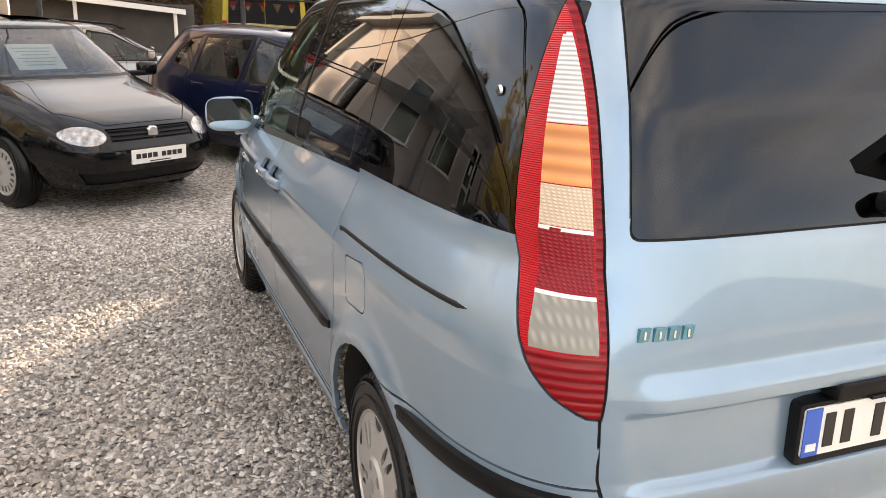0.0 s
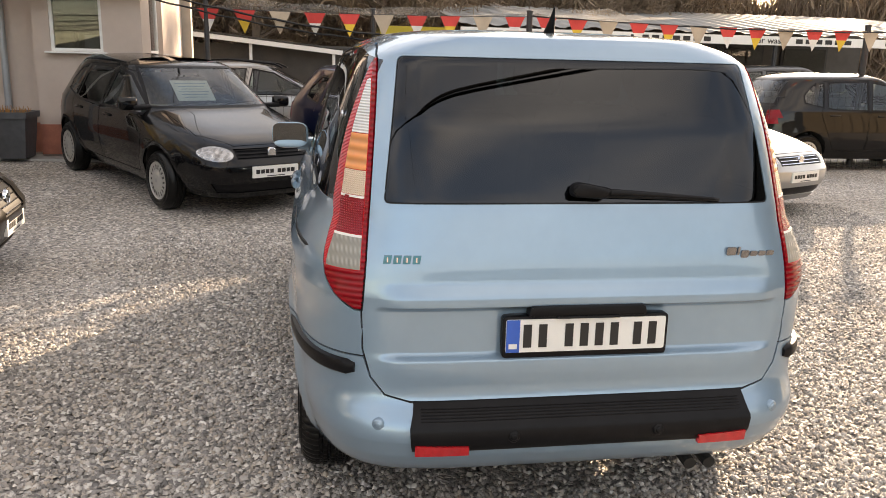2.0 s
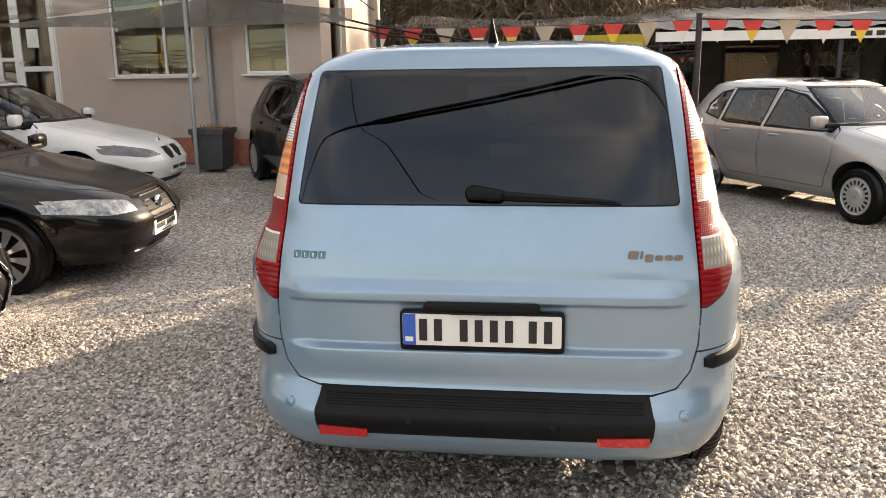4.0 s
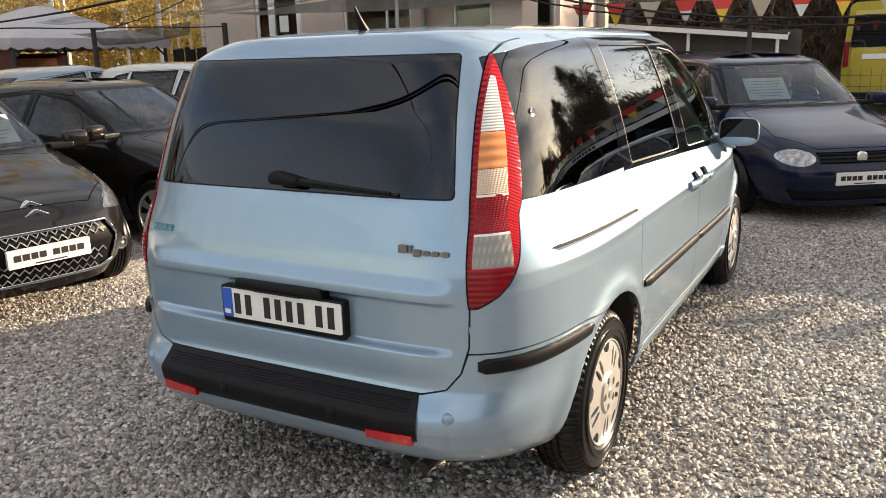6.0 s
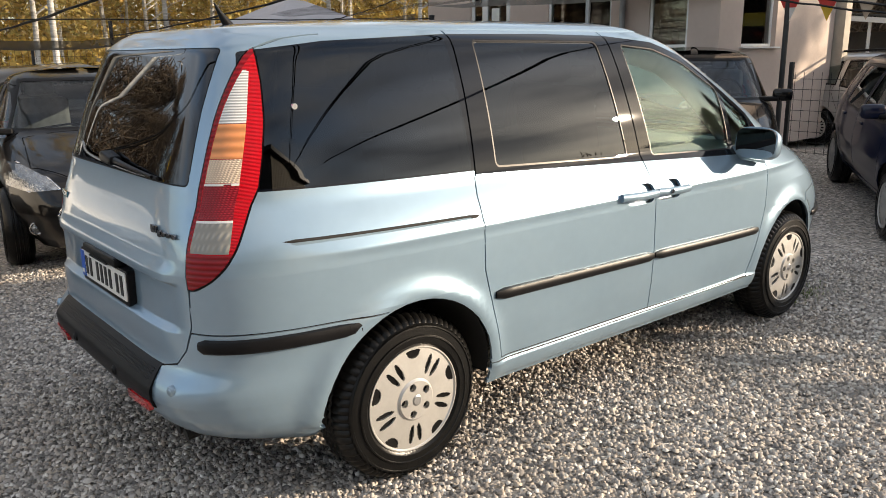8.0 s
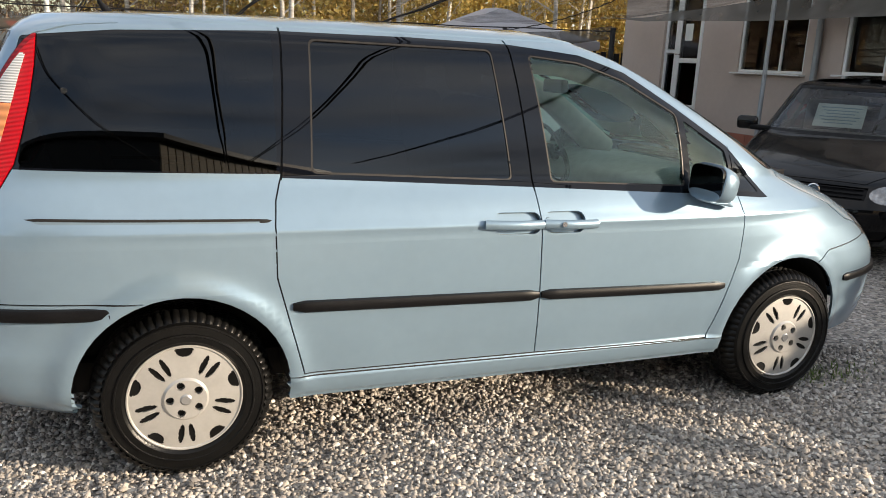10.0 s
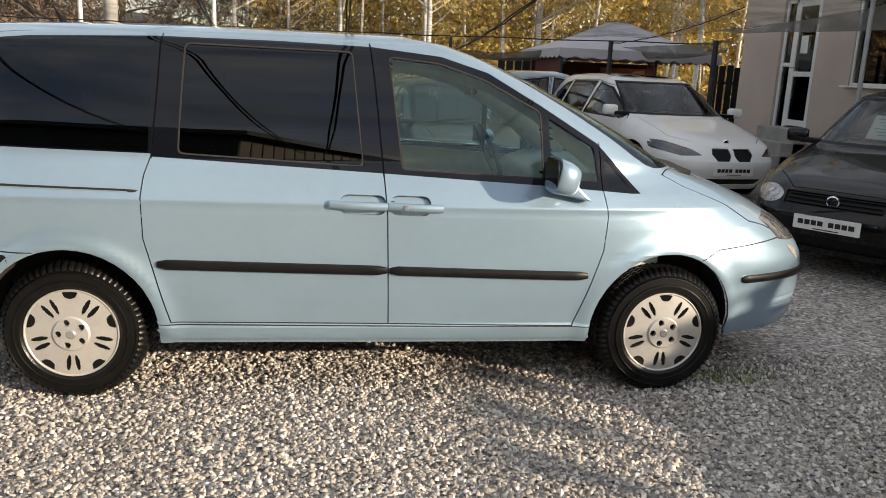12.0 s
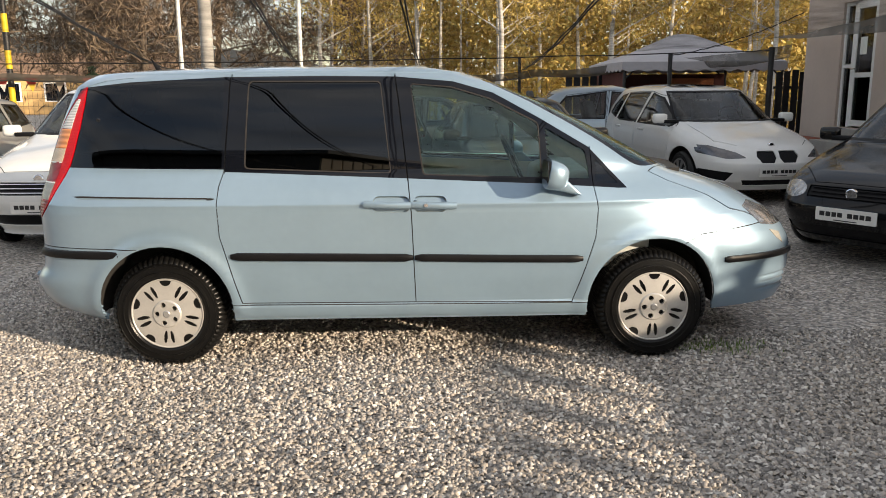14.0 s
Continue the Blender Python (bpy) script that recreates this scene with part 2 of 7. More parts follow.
def rounded(poly, r, k=4):
    """Corners of a polygon cut round."""
    out, n = [], len(poly)
    for i in range(n):
        p, a, b = Vector(poly[i]), Vector(poly[i - 1]), Vector(poly[(i + 1) % n])
        ra, rb = min(r, (a - p).length * 0.45), min(r, (b - p).length * 0.45)
        s, e = p + (a - p).normalized() * ra, p + (b - p).normalized() * rb
        for j in range(k + 1):
            t = j / k
            out.append(tuple((1 - t) ** 2 * s + 2 * t * (1 - t) * p + t * t * e))
    return out


def sm(a, b, v):
    t = np.clip((v - a) / (b - a), 0, 1)
    return t * t * (3 - 2 * t)


IJ = {"y": (0, 2), "x": (1, 2), "z": (0, 1)}


class Shell:
    """A car's skin: level slices from sill to roof, cut into panels by outlines seen from the side, the end or above."""

    def __init__(self, xr, xf, w, nr, nf, xmid, zs, half, disp=None):
        tab = lambda t, z: np.interp(z, [p[0] for p in t], [p[1] for p in t])
        rows = []
        for z in zs:
            a, b, ww, n0, n1 = xmid - tab(xr, z), tab(xf, z) - xmid, tab(w, z), tab(nr, z), tab(nf, z)
            s = np.linspace(0, 1, 260)
            y0 = ww * 0.5 ** (1 / n0) * s
            x0 = -a * (1 - (y0 / ww) ** n0) ** (1 / n0)
            q0 = -a * 0.5 ** (1 / n0) * (1 - s[1:])
            y1 = ww * (1 - (np.abs(q0) / a) ** n0) ** (1 / n0)
            q1 = b * 0.5 ** (1 / n1) * s[1:]
            y2 = ww * (1 - (q1 / b) ** n1) ** (1 / n1)
            y3 = ww * 0.5 ** (1 / n1) * (1 - s[1:])
            x3 = b * (1 - (y3 / ww) ** n1) ** (1 / n1)
            px, py = np.concatenate([x0, q0, q1, x3]), np.concatenate([y0, y1, y2, y3])
            run = np.concatenate([[0], np.cumsum(np.hypot(np.diff(px), np.diff(py)))])
            at = np.linspace(0, run[-1], half)
            hx, hy = np.interp(at, run, px) + xmid, np.interp(at, run, py)
            hy[0] = hy[-1] = 0
            rows.append(np.stack([np.concatenate([hx, hx[-2:0:-1]]), np.concatenate([hy, -hy[-2:0:-1]]), np.full(2 * half - 2, z)], 1))
        P = np.array(rows)
        if disp is not None:
            P = disp(P, self.normals(P))
        N = self.normals(P)
        crown = sm(zs[-1] - 0.022, zs[-1] - 0.003, P[..., 2])[..., None]
        N = N * (1 - crown) + np.array([0.0, 0.0, 1.0]) * crown
        N /= np.linalg.norm(N, axis=2, keepdims=True)
        self.step = float(run[-1] / half)
        bm = self.bm = bmesh.new()
        self.nl, self.pl = bm.verts.layers.float_vector.new("nr"), bm.faces.layers.int.new("pid")
        R, C = P.shape[:2]
        V = []
        for i in range(R):
            for j in range(C):
                v = bm.verts.new(P[i, j])
                v[self.nl] = Vector(N[i, j])
                V.append(v)
        for i in range(R - 1):
            for j in range(C):
                k = (j + 1) % C
                bm.faces.new((V[i * C + k], V[i * C + j], V[(i + 1) * C + j], V[(i + 1) * C + k]))
        bm.faces.new(V[(R - 1) * C :])
        self.base = [tuple(P[0, j]) for j in range(C)]
        self.kinds = {0: ("body", None, 0.0)}

    @staticmethod
    def normals(P):
        du = np.roll(P, -1, 1) - np.roll(P, 1, 1)
        dv = np.gradient(P, axis=0)
        n = np.cross(dv, du)
        n /= np.linalg.norm(n, axis=2, keepdims=True) + 1e-12
        return n

    def cut(self, name, material, shapes, keep=None, sink=0.0, pid=None):
        """Faces within all the outlines become one panel. shapes: (axis, outline) pairs."""
        bm = self.bm
        if pid is None:
            pid = max(self.kinds) + 1
            self.kinds[pid] = (name, material, sink)
        m = self.step * 0.8
        for axis, pts in shapes:
            i, j = IJ[axis]
            lo = [min(p[k] for p in pts) - m for k in (0, 1)]
            hi = [max(p[k] for p in pts) + m for k in (0, 1)]
            cand = {}
            for f in bm.faces:
                c = f.calc_center_median()
                if lo[0] < c[i] < hi[0] and lo[1] < c[j] < hi[1] and (keep is None or keep(c)):
                    cand[f] = None
            for a, b in zip(pts, pts[1:] + pts[:1]):
                a, b = Vector(a), Vector(b)
                d = b - a
                if d.length < 1e-5:
                    continue
                co, no = Vector((0, 0, 0)), Vector((0, 0, 0))
                co[i], co[j], no[i], no[j] = a.x, a.y, -d.y, d.x
                x0, x1, y0, y1 = min(a.x, b.x), max(a.x, b.x), min(a.y, b.y), max(a.y, b.y)
                sub = []
                for f in cand:
                    if f.is_valid:
                        xs, ys = [v.co[i] for v in f.verts], [v.co[j] for v in f.verts]
                        if min(xs) <= x1 and max(xs) >= x0 and min(ys) <= y1 and max(ys) >= y0:
                            sub.append(f)
                if not sub:
                    continue
                es, vs = dict.fromkeys(e for f in sub for e in f.edges), dict.fromkeys(v for f in sub for v in f.verts)
                r = bmesh.ops.bisect_plane(bm, geom=[*sub, *es, *vs], dist=1e-5, plane_co=co, plane_no=no.normalized())
                for g in r["geom"]:
                    if isinstance(g, bmesh.types.BMFace):
                        cand[g] = None
        for f in bm.faces:
            c = f.calc_center_median()
            if (keep is None or keep(c)) and all(inside((c[IJ[ax][0]], c[IJ[ax][1]]), pts) for ax, pts in shapes):
                f[self.pl] = pid
        return pid

    def panel(self, name, material, shapes, keep=None, gap=0.0028):
        """A panel with a dark joint all round it."""
        self.cut("seam", SEAM, [(ax, grown(p, gap)) for ax, p in shapes], keep, 0.007, self.seam())
        return self.cut(name, material, [(ax, grown(p, -gap)) for ax, p in shapes], keep)

    def seam(self):
        for k, v in self.kinds.items():
            if v[0] == "seam":
                return k
        k = max(self.kinds) + 1
        self.kinds[k] = ("seam", SEAM, 0.007)
        return k

    def hole(self, shapes, keep=None):
        self.cut("hole", None, shapes, keep, 0.0, -1)

    def build(self, car, body_mat, labels={}, split=(), lip=0.014):
        """Turns each panel into a mesh under the car, with an edge turned inwards. split: panels that stand apart left and right."""
        bm = self.bm
        groups = {}
        for f in bm.faces:
            p = f[self.pl]
            if p < 0:
                continue
            c = f.calc_center_median()
            name = self.kinds[p][0]
            key = (p, (1 if c.y > 0 else -1) if name in split else 0)
            groups.setdefault(key, []).append(f)
        made = []
        for (p, _), fs in groups.items():
            name, material, sink = self.kinds[p]
            idx, co, no, faces = {}, [], [], []
            for f in fs:
                poly = []
                for v in f.verts:
                    if v not in idx:
                        idx[v] = len(co)
                        n = v[self.nl].normalized()
                        co.append(v.co - n * sink), no.append(n)
                    poly.append(idx[v])
                faces.append(poly)
            mine = set(fs)
            inner = {}
            for f in fs:
                for l in f.loops:
                    e = l.edge
                    if sum(g in mine for g in e.link_faces) == 1:
                        a, b = l.vert, l.link_loop_next.vert
                        quad = []
                        na, nb = a[self.nl].normalized(), b[self.nl].normalized()
                        side = (b.co - a.co).cross(na + nb)
                        side = side.normalized() if side.length > 1e-9 else na
                        for v, n, dd in ((a, na, sink + lip), (b, nb, sink + lip), (b, nb, sink), (a, na, sink)):
                            quad.append(len(co))
                            co.append(v.co - n * dd), no.append(side)
                        faces.append([quad[0], quad[1], quad[2], quad[3]][::1])
            me = bpy.data.meshes.new(name)
            me.from_pydata([tuple(c) for c in co], [], faces)
            me.polygons.foreach_set("use_smooth", [True] * len(me.polygons))
            me.normals_split_custom_set_from_vertices([tuple(n) for n in no])
            made.append(part(name, None, material or body_mat, car, labels.get(name, ""), mesh=me))
        bm.free()
        return made


def wheel(car, x, y, r, width, rim_r, style, rim_mat, share={}):
    """A wheel facing outwards at (x, y): tyre, cover with slots, dark drum behind. The outer face lies at y."""
    key = (r, width, rim_r, style)
    sgn = 1 if y > 0 else -1
    if key not in share:
        h = width
        prof = [(0, rim_r - 0.01), (0.004, rim_r + 0.004), (0.012, rim_r + 0.012), (0.012, rim_r + (r - rim_r) * 0.28), (0.016, rim_r + (r - rim_r) * 0.30), (0.015, rim_r + (r - rim_r) * 0.34), (0.009, rim_r + (r - rim_r) * 0.36),
                (0.006, rim_r + (r - rim_r) * 0.58), (0.010, rim_r + (r - rim_r) * 0.60), (0.009, rim_r + (r - rim_r) * 0.64), (0.002, rim_r + (r - rim_r) * 0.66),
                (-0.003, r - 0.036), (0.001, r - 0.034), (-0.010, r - 0.018), (-0.030, r - 0.006), (-0.045, r - 0.001)]
        n = 4
        for k in range(n):
            a = -0.045 - (h - 0.09) * k / n
            b = -0.045 - (h - 0.09) * (k + 1) / n
            prof += [(a - 0.004, r), (b + 0.012, r), (b + 0.009, r - 0.008), (b + 0.002, r - 0.008)]
        prof += [(-h + 0.045, r - 0.002), (-h + 0.02, r - 0.03), (-h, r - 0.08), (-h, rim_r - 0.01)]
        t = lathe(prof, 192 if style == "van" else 64)
        # tread blocks: notches across the shoulders
        for v in t.verts:
            rr, ang = math.hypot(v.co.x, v.co.z), math.atan2(v.co.z, v.co.x)
            if style == "van" and rr > r - 0.0345 and int(ang / math.pi * 96 + 400.5) % 3 == 0:
                v.co.x *= (rr - 0.006) / rr
                v.co.z *= (rr - 0.006) / rr
                v.co.y -= 0.004 if v.co.y > -0.04 else 0.0
        tyre = bpy.data.meshes.new("tyre")
        t.to_mesh(tyre), t.free()
        tyre.polygons.foreach_set("use_smooth", [True] * len(tyre.polygons))
        tyre.set_sharp_from_angle(angle=radians(40))
        tyre.materials.append(RUBBER)
        c = bmesh.new()
        radii = [0.018, 0.034, 0.05, 0.064, 0.078, 0.092, 0.108, 0.124, 0.14, 0.152, 0.163, 0.174, 0.183, 0.19, 0.197, 0.204, 0.208]
        radii = [q / 0.208 * rim_r for q in radii]
        seg = 72
        if style == "van":
            radii, seg = [rim_r * q for q in np.concatenate([[0.09, 0.15], np.linspace(0.18, 0.36, 15), np.linspace(0.40, 0.95, 46), [0.97, 0.99, 1.0]])], 320

        def open_at(rr, a):
            q = rr / rim_r
            if style == "van":
                u = (a / (2 * math.pi) * 5) % 1.0
                half_moon = ((u - 0.5) * 2 * math.pi / 5 * q / 0.155) ** 2 + ((q - 0.93) / 0.15) ** 2 < 1 and q < 0.935
                for off in (-0.105, 0.105):
                    v = min(u, 1 - u) if u < 0.5 else -(1 - u)
                    v = u if u < 0.5 else u - 1
                    if ((v - off - 0.02 * (q - 0.68) * (1 if off > 0 else -1)) * 2 * math.pi / 5 * q / 0.052) ** 2 + ((q - 0.68) / 0.19) ** 2 < 1:
                        return True
                bolt = False
                ub = (a / (2 * math.pi) * 5 + 0.25) % 1.0
                if ((ub - 0.5) * 2 * math.pi / 5 * q) ** 2 + (q - 0.27) ** 2 < 0.072 ** 2:
                    bolt = True
                return half_moon or bolt
            if style == "golf":
                u = (a / (2 * math.pi) * 18) % 1.0
                return abs(u - 0.5) < 0.24 and 0.58 < q < 0.84
            u = (a / (2 * math.pi) * 9) % 1.0
            return abs(u - 0.5) < 0.30 and 0.34 < q < 0.88

        rings = []
        for rr in radii:
            q = rr / rim_r
            dome = 0.012 * (1 - q * q) + (0.008 if q < 0.4 else 0.0) + (0.006 if q > 0.95 else 0) - (0.008 if q > 0.995 else 0)
            rings.append([c.verts.new((rr * math.cos(2 * math.pi * k / seg), dome, rr * math.sin(2 * math.pi * k / seg))) for k in range(seg)])
        top = c.faces.new(rings[0])
        for i, (a, b) in enumerate(zip(rings, rings[1:])):
            for k in range(seg):
                if not open_at((radii[i] + radii[i + 1]) / 2, 2 * math.pi * (k + 0.5) / seg + math.pi / 2):
                    c.faces.new((a[k], a[(k + 1) % seg], b[(k + 1) % seg], b[k]))
        bmesh.ops.recalc_face_normals(c, faces=c.faces[:])
        if top.normal.y < 0:
            bmesh.ops.reverse_faces(c, faces=c.faces[:])
        r2 = bmesh.ops.extrude_edge_only(c, edges=[e for e in c.edges if e.is_boundary])
        for g in r2["geom"]:
            if isinstance(g, bmesh.types.BMVert):
                g.co.y -= 0.022
        cap = bpy.data.meshes.new("hubcap")
        c.to_mesh(cap), c.free()
        cap.polygons.foreach_set("use_smooth", [True] * len(cap.polygons))
        cap.set_sharp_from_angle(angle=radians(35))
        d = lathe([(-0.025, 0.02), (-0.03, rim_r - 0.004), (-h + 0.03, rim_r - 0.004), (-h + 0.03, 0.02)], 32)
        drum = bpy.data.meshes.new("wheel")
        d.to_mesh(drum), d.free()
        drum.materials.append(UNDER)
        e = lathe([(0.02, 0.022), (0.024, 0.016)], 20)
        logo = bpy.data.meshes.new("cap_badge")
        e.to_mesh(logo), e.free()
        logo.materials.append(ALLOY)
        share[key] = (drum, tyre, cap, logo)
    drum, tyre, cap, logo = share[key]
    w = part("wheel", None, None, car, mesh=drum)
    w.matrix_basis = pose(x, y, r - 0.006, 0, 0, 0 if sgn > 0 else 180)
    part("tyre", None, None, w, mesh=tyre)
    cp = part("hubcap" if style in ("van", "golf") else "alloy_rim", None, None, w, mesh=cap)
    if not cap.materials:
        cap.materials.append(rim_mat)
    part("cap_badge", None, None, w, mesh=logo)
    return w


# ---- the silver-blue people carrier ----
def arch_poly(cx, r, zc, foot):
    return [(cx - r, foot)] + [(cx + r * math.cos(a), zc + r * math.sin(a)) for a in [math.pi * (1 - k / 22) for k in range(23)]] + [(cx + r, foot)]


def wheel_well(car, cx, r, zc, skin, s, y_in):
    """The dark arch behind a wheel, from just inside the skin to y_in."""
    bm = bmesh.new()
    n = 18
    a = [(cx + r * math.cos(math.pi * (1.02 - 1.04 * k / n)), zc + r * math.sin(math.pi * (1.02 - 1.04 * k / n))) for k in range(n + 1)]
    o, i = [bm.verts.new((p[0], s * (skin(p[1], p[0]) - 0.02), p[1])) for p in a], [bm.verts.new((p[0], s * y_in, p[1])) for p in a]
    for k in range(n):
        bm.faces.new((o[k], o[k + 1], i[k + 1], i[k]))
    bm.faces.new(i)
    return part("wheel_well", bm, UNDER, car, smooth=40)


def seat(car, x, y, z, material, name="seat", head=True):
    bm = bmesh.new()
    box(bm, (x, y, z), (0.50, 0.48, 0.16), 0.05)
    box(bm, (x - 0.30, y, z + 0.36), (0.14, 0.46, 0.66), 0.05, Euler((0, radians(-14), 0)).to_matrix())
    if head:
        box(bm, (x - 0.41, y, z + 0.79), (0.09, 0.26, 0.18), 0.035, Euler((0, radians(-10), 0)).to_matrix())
    return part(name, bm, material, car, smooth=50)


def steering_wheel(car, x, y, z, tilt=-25):
    bm = bmesh.new()
    pts = [(0.0, 0.18 * math.cos(a), 0.18 * math.sin(a)) for a in np.linspace(0, 2 * math.pi, 25)[:-1]]
    n = len(pts)
    for k in range(n):
        tube([pts[k], pts[(k + 1) % n]], 0.014, 6, bm)
    box(bm, (0.01, 0, 0), (0.04, 0.11, 0.10), 0.02)
    box(bm, (0.01, 0, 0), (0.02, 0.34, 0.03), 0.008)
    ob = part("steering_wheel", bm, BLACK_TRIM, car, smooth=50)
    ob.matrix_basis = pose(x, y, z, 0, tilt, 0)
    return ob


def bars(name, parent, x, y0, z0, widths, h, gap, facing, thick=0.003, material=None):
    """Unreadable writing: plain upright bars in a row on a face that looks along x."""
    y = y0
    for w in widths:
        if w > 0:
            part(name, boxed((x, y + facing * w / 2, z0), (thick, w, h)), material or INK, parent)
        y += facing * (abs(w) + gap)


VAN = thing("minivan", pose(0, 0, 0), "pale ice-blue metallic minivan with dark privacy glass parked on gravel", "minivan")
VZ = [0.272, 0.282, 0.291, 0.30]
VZ += sorted(set(np.round(np.arange(0.33, 1.60, 0.0245), 4)) | {0.692, 0.70, 0.708, 0.716, 0.724, 0.842, 0.85, 0.857, 0.864, 0.871, 0.878, 0.886, 0.895, 0.905, 0.93, 0.938, 0.95, 0.345, 0.352, 0.36, 0.368, 0.375, 0.388, 0.395, 0.41, 0.418, 0.432, 0.44, 0.448, 0.46}) + [1.605, 1.62, 1.635, 1.648, 1.658, 1.666] + [1.67 + 0.06 * math.sin(math.pi / 2 * k / 26) for k in range(27)]
VAN_XR = [(0.225, 0.22), (0.272, 0.14), (0.30, 0.065), (0.33, 0.008), (0.36, -0.022), (0.40, -0.050), (0.46, -0.070), (0.495, -0.070), (0.52, -0.058), (0.57, -0.020), (0.60, -0.012), (0.64, -0.008), (0.72, 0.0), (0.9, 0.003), (1.0, 0.022),
          (1.17, 0.066), (1.4, 0.150), (1.605, 0.238), (1.65, 0.275)] + [(1.67 + 0.06 * math.sin(math.pi / 2 * k / 26), 0.30 + 1.22 * (1 - math.cos(math.pi / 2 * k / 26)) ** 0.8) for k in range(27)]
VAN_XF = [(0.225, 4.57), (0.27, 4.62), (0.33, 4.65), (0.45, 4.67), (0.6, 4.67), (0.66, 4.65), (0.72, 4.61), (0.78, 4.55), (0.84, 4.47), (0.90, 4.36), (0.96, 4.24), (1.02, 4.08), (1.06, 3.95), (1.09, 3.84), (1.12, 3.75),
          (1.267, 3.49), (1.389, 3.25), (1.516, 2.98), (1.60, 2.77), (1.645, 2.64)] + [(1.67 + 0.06 * math.sin(math.pi / 2 * k / 26), 2.56 - 0.96 * (1 - math.cos(math.pi / 2 * k / 26)) ** 0.8) for k in range(27)]
VAN_W = [(0.225, 0.850), (0.25, 0.868), (0.30, 0.882), (0.37, 0.897), (0.5, 0.914), (0.65, 0.925), (0.9, 0.928), (0.95, 0.923), (1.0, 0.905), (1.06, 0.872), (1.11, 0.842)] + [(z, 0.842 - 0.2 * (z - 1.11) - 0.24 * (z - 1.11) ** 2) for z in (1.16, 1.2, 1.25, 1.3, 1.35, 1.4, 1.45, 1.5, 1.55, 1.6)] + [(1.64, 0.660)] + [(1.67 + 0.06 * math.sin(math.pi / 2 * k / 26), 0.03 + 0.575 * abs(math.cos(math.pi / 2 * k / 26)) ** 0.85) for k in range(27)]
VAN_NR = [(0.2, 6), (0.5, 7), (0.9, 7.5), (1.2, 8.3), (1.45, 9.8), (1.6, 10.5), (1.68, 6), (1.73, 2.6)]
VAN_NF = [(0.2, 3.2), (0.9, 3.2), (1.05, 3.4), (1.15, 4.6), (1.6, 4.6), (1.68, 3.6), (1.73, 2.4)]
WR, WF = 0.79, 3.61


def van_disp(P, N):
    x, y, z = P[..., 0], np.abs(P[..., 1]), P[..., 2]
    d = np.zeros_like(x)
    for cx in (WR, WF):
        r = np.hypot(x - cx, z - 0.335)
        d += 0.020 * np.exp(-(((r - 0.405) / 0.045) ** 2)) * sm(0.6, 0.75, y) * sm(0.2, 0.4, z)
    rear = sm(0.66, 0.58, y) * sm(0.5, 0.2, x)
    ridge = sm(0.858, 0.868, z) * sm(0.945, 0.885, z) * 0.016 - sm(0.872, 0.856, z) * sm(0.695, 0.715, z) * 0.011 + sm(0.718, 0.702, z) * sm(0.575, 0.69, z) * 0.015
    d += rear * ridge
    d -= 0.030 * sm(0.30, 0.22, np.abs(y)) * sm(0.862, 0.85, z) * sm(0.70, 0.715, z) * sm(0.5, 0.2, x) * 0.4
    # crease along the doors
    d += 0.006 * np.exp(-(((z - 0.945) / 0.02) ** 2)) * sm(0.7, 0.85, y) * sm(0.3, 0.6, x) * sm(4.3, 3.8, x)
    d += 0.012 * sm(0.375, 0.355, z) * sm(0.28, 0.31, z) * sm(1.15, 1.25, x) * sm(3.3, 3.15, x)
    for zc in (0.36, 0.40, 0.44):
        d -= 0.009 * np.exp(-(((z - zc) / 0.008) ** 2)) * sm(4.25, 4.4, x)
    return P + N * d[..., None]


van = Shell(VAN_XR, VAN_XF, VAN_W, VAN_NR, VAN_NF, 2.3, VZ, 200, van_disp)
on_side = lambda c: abs(c.y) > 0.3
at_rear = lambda c: c.x < 0.62
at_front = lambda c: c.x > 2.3
# doors and panels, seen from the side
SLIDE = [(1.18, 1.63), (1.172, 1.447), (1.152, 1.144), (1.124, 1.051), (1.116, 0.962), (1.122, 0.771), (1.175, 0.573), (1.228, 0.378), (2.222, 0.372), (2.203, 0.887), (2.183, 1.099), (2.137, 1.504), (2.121, 1.63)]
FRONT = [(2.121, 1.63), (2.137, 1.504), (2.183, 1.099), (2.203, 0.887), (2.222, 0.372), (3.130, 0.360), (3.205, 0.576), (3.255, 0.742), (3.266, 0.906), (3.245, 1.03), (3.235, 1.20), (2.935, 1.395), (2.68, 1.535), (2.45, 1.60)]
van.panel("sliding_door", None, [("y", SLIDE)], on_side)
van.panel("front_door", None, [("y", FRONT)], on_side)
van.panel("sill", None, [("y", [(1.10, 0.368), (3.26, 0.354), (3.26, 0.19), (1.10, 0.19)])], on_side)
HATCH = [(-0.597, 1.70), (-0.630, 1.612), (-0.697, 0.862), (-0.693, 0.73), (-0.67, 0.645), (-0.627, 0.592), (-0.549, 0.572), (0.549, 0.572), (0.627, 0.592), (0.67, 0.645), (0.693, 0.73), (0.697, 0.862), (0.630, 1.612), (0.597, 1.70)]
van.panel("tailgate", None, [("x", HATCH)], at_rear)
van.panel("rear_bumper", None, [("x", [(1.2, 0.712), (0.6905, 0.712), (0.67, 0.645), (0.627, 0.592), (0.549, 0.572), (-0.549, 0.572), (-0.627, 0.592), (-0.67, 0.645), (-0.6905, 0.712), (-1.2, 0.712), (-1.2, 0.15), (1.2, 0.15)]),
                                ("y", [(-0.3, 0.712), (0.66, 0.702), (0.66, 0.15), (-0.3, 0.15)])], lambda c: c.x < 0.8)
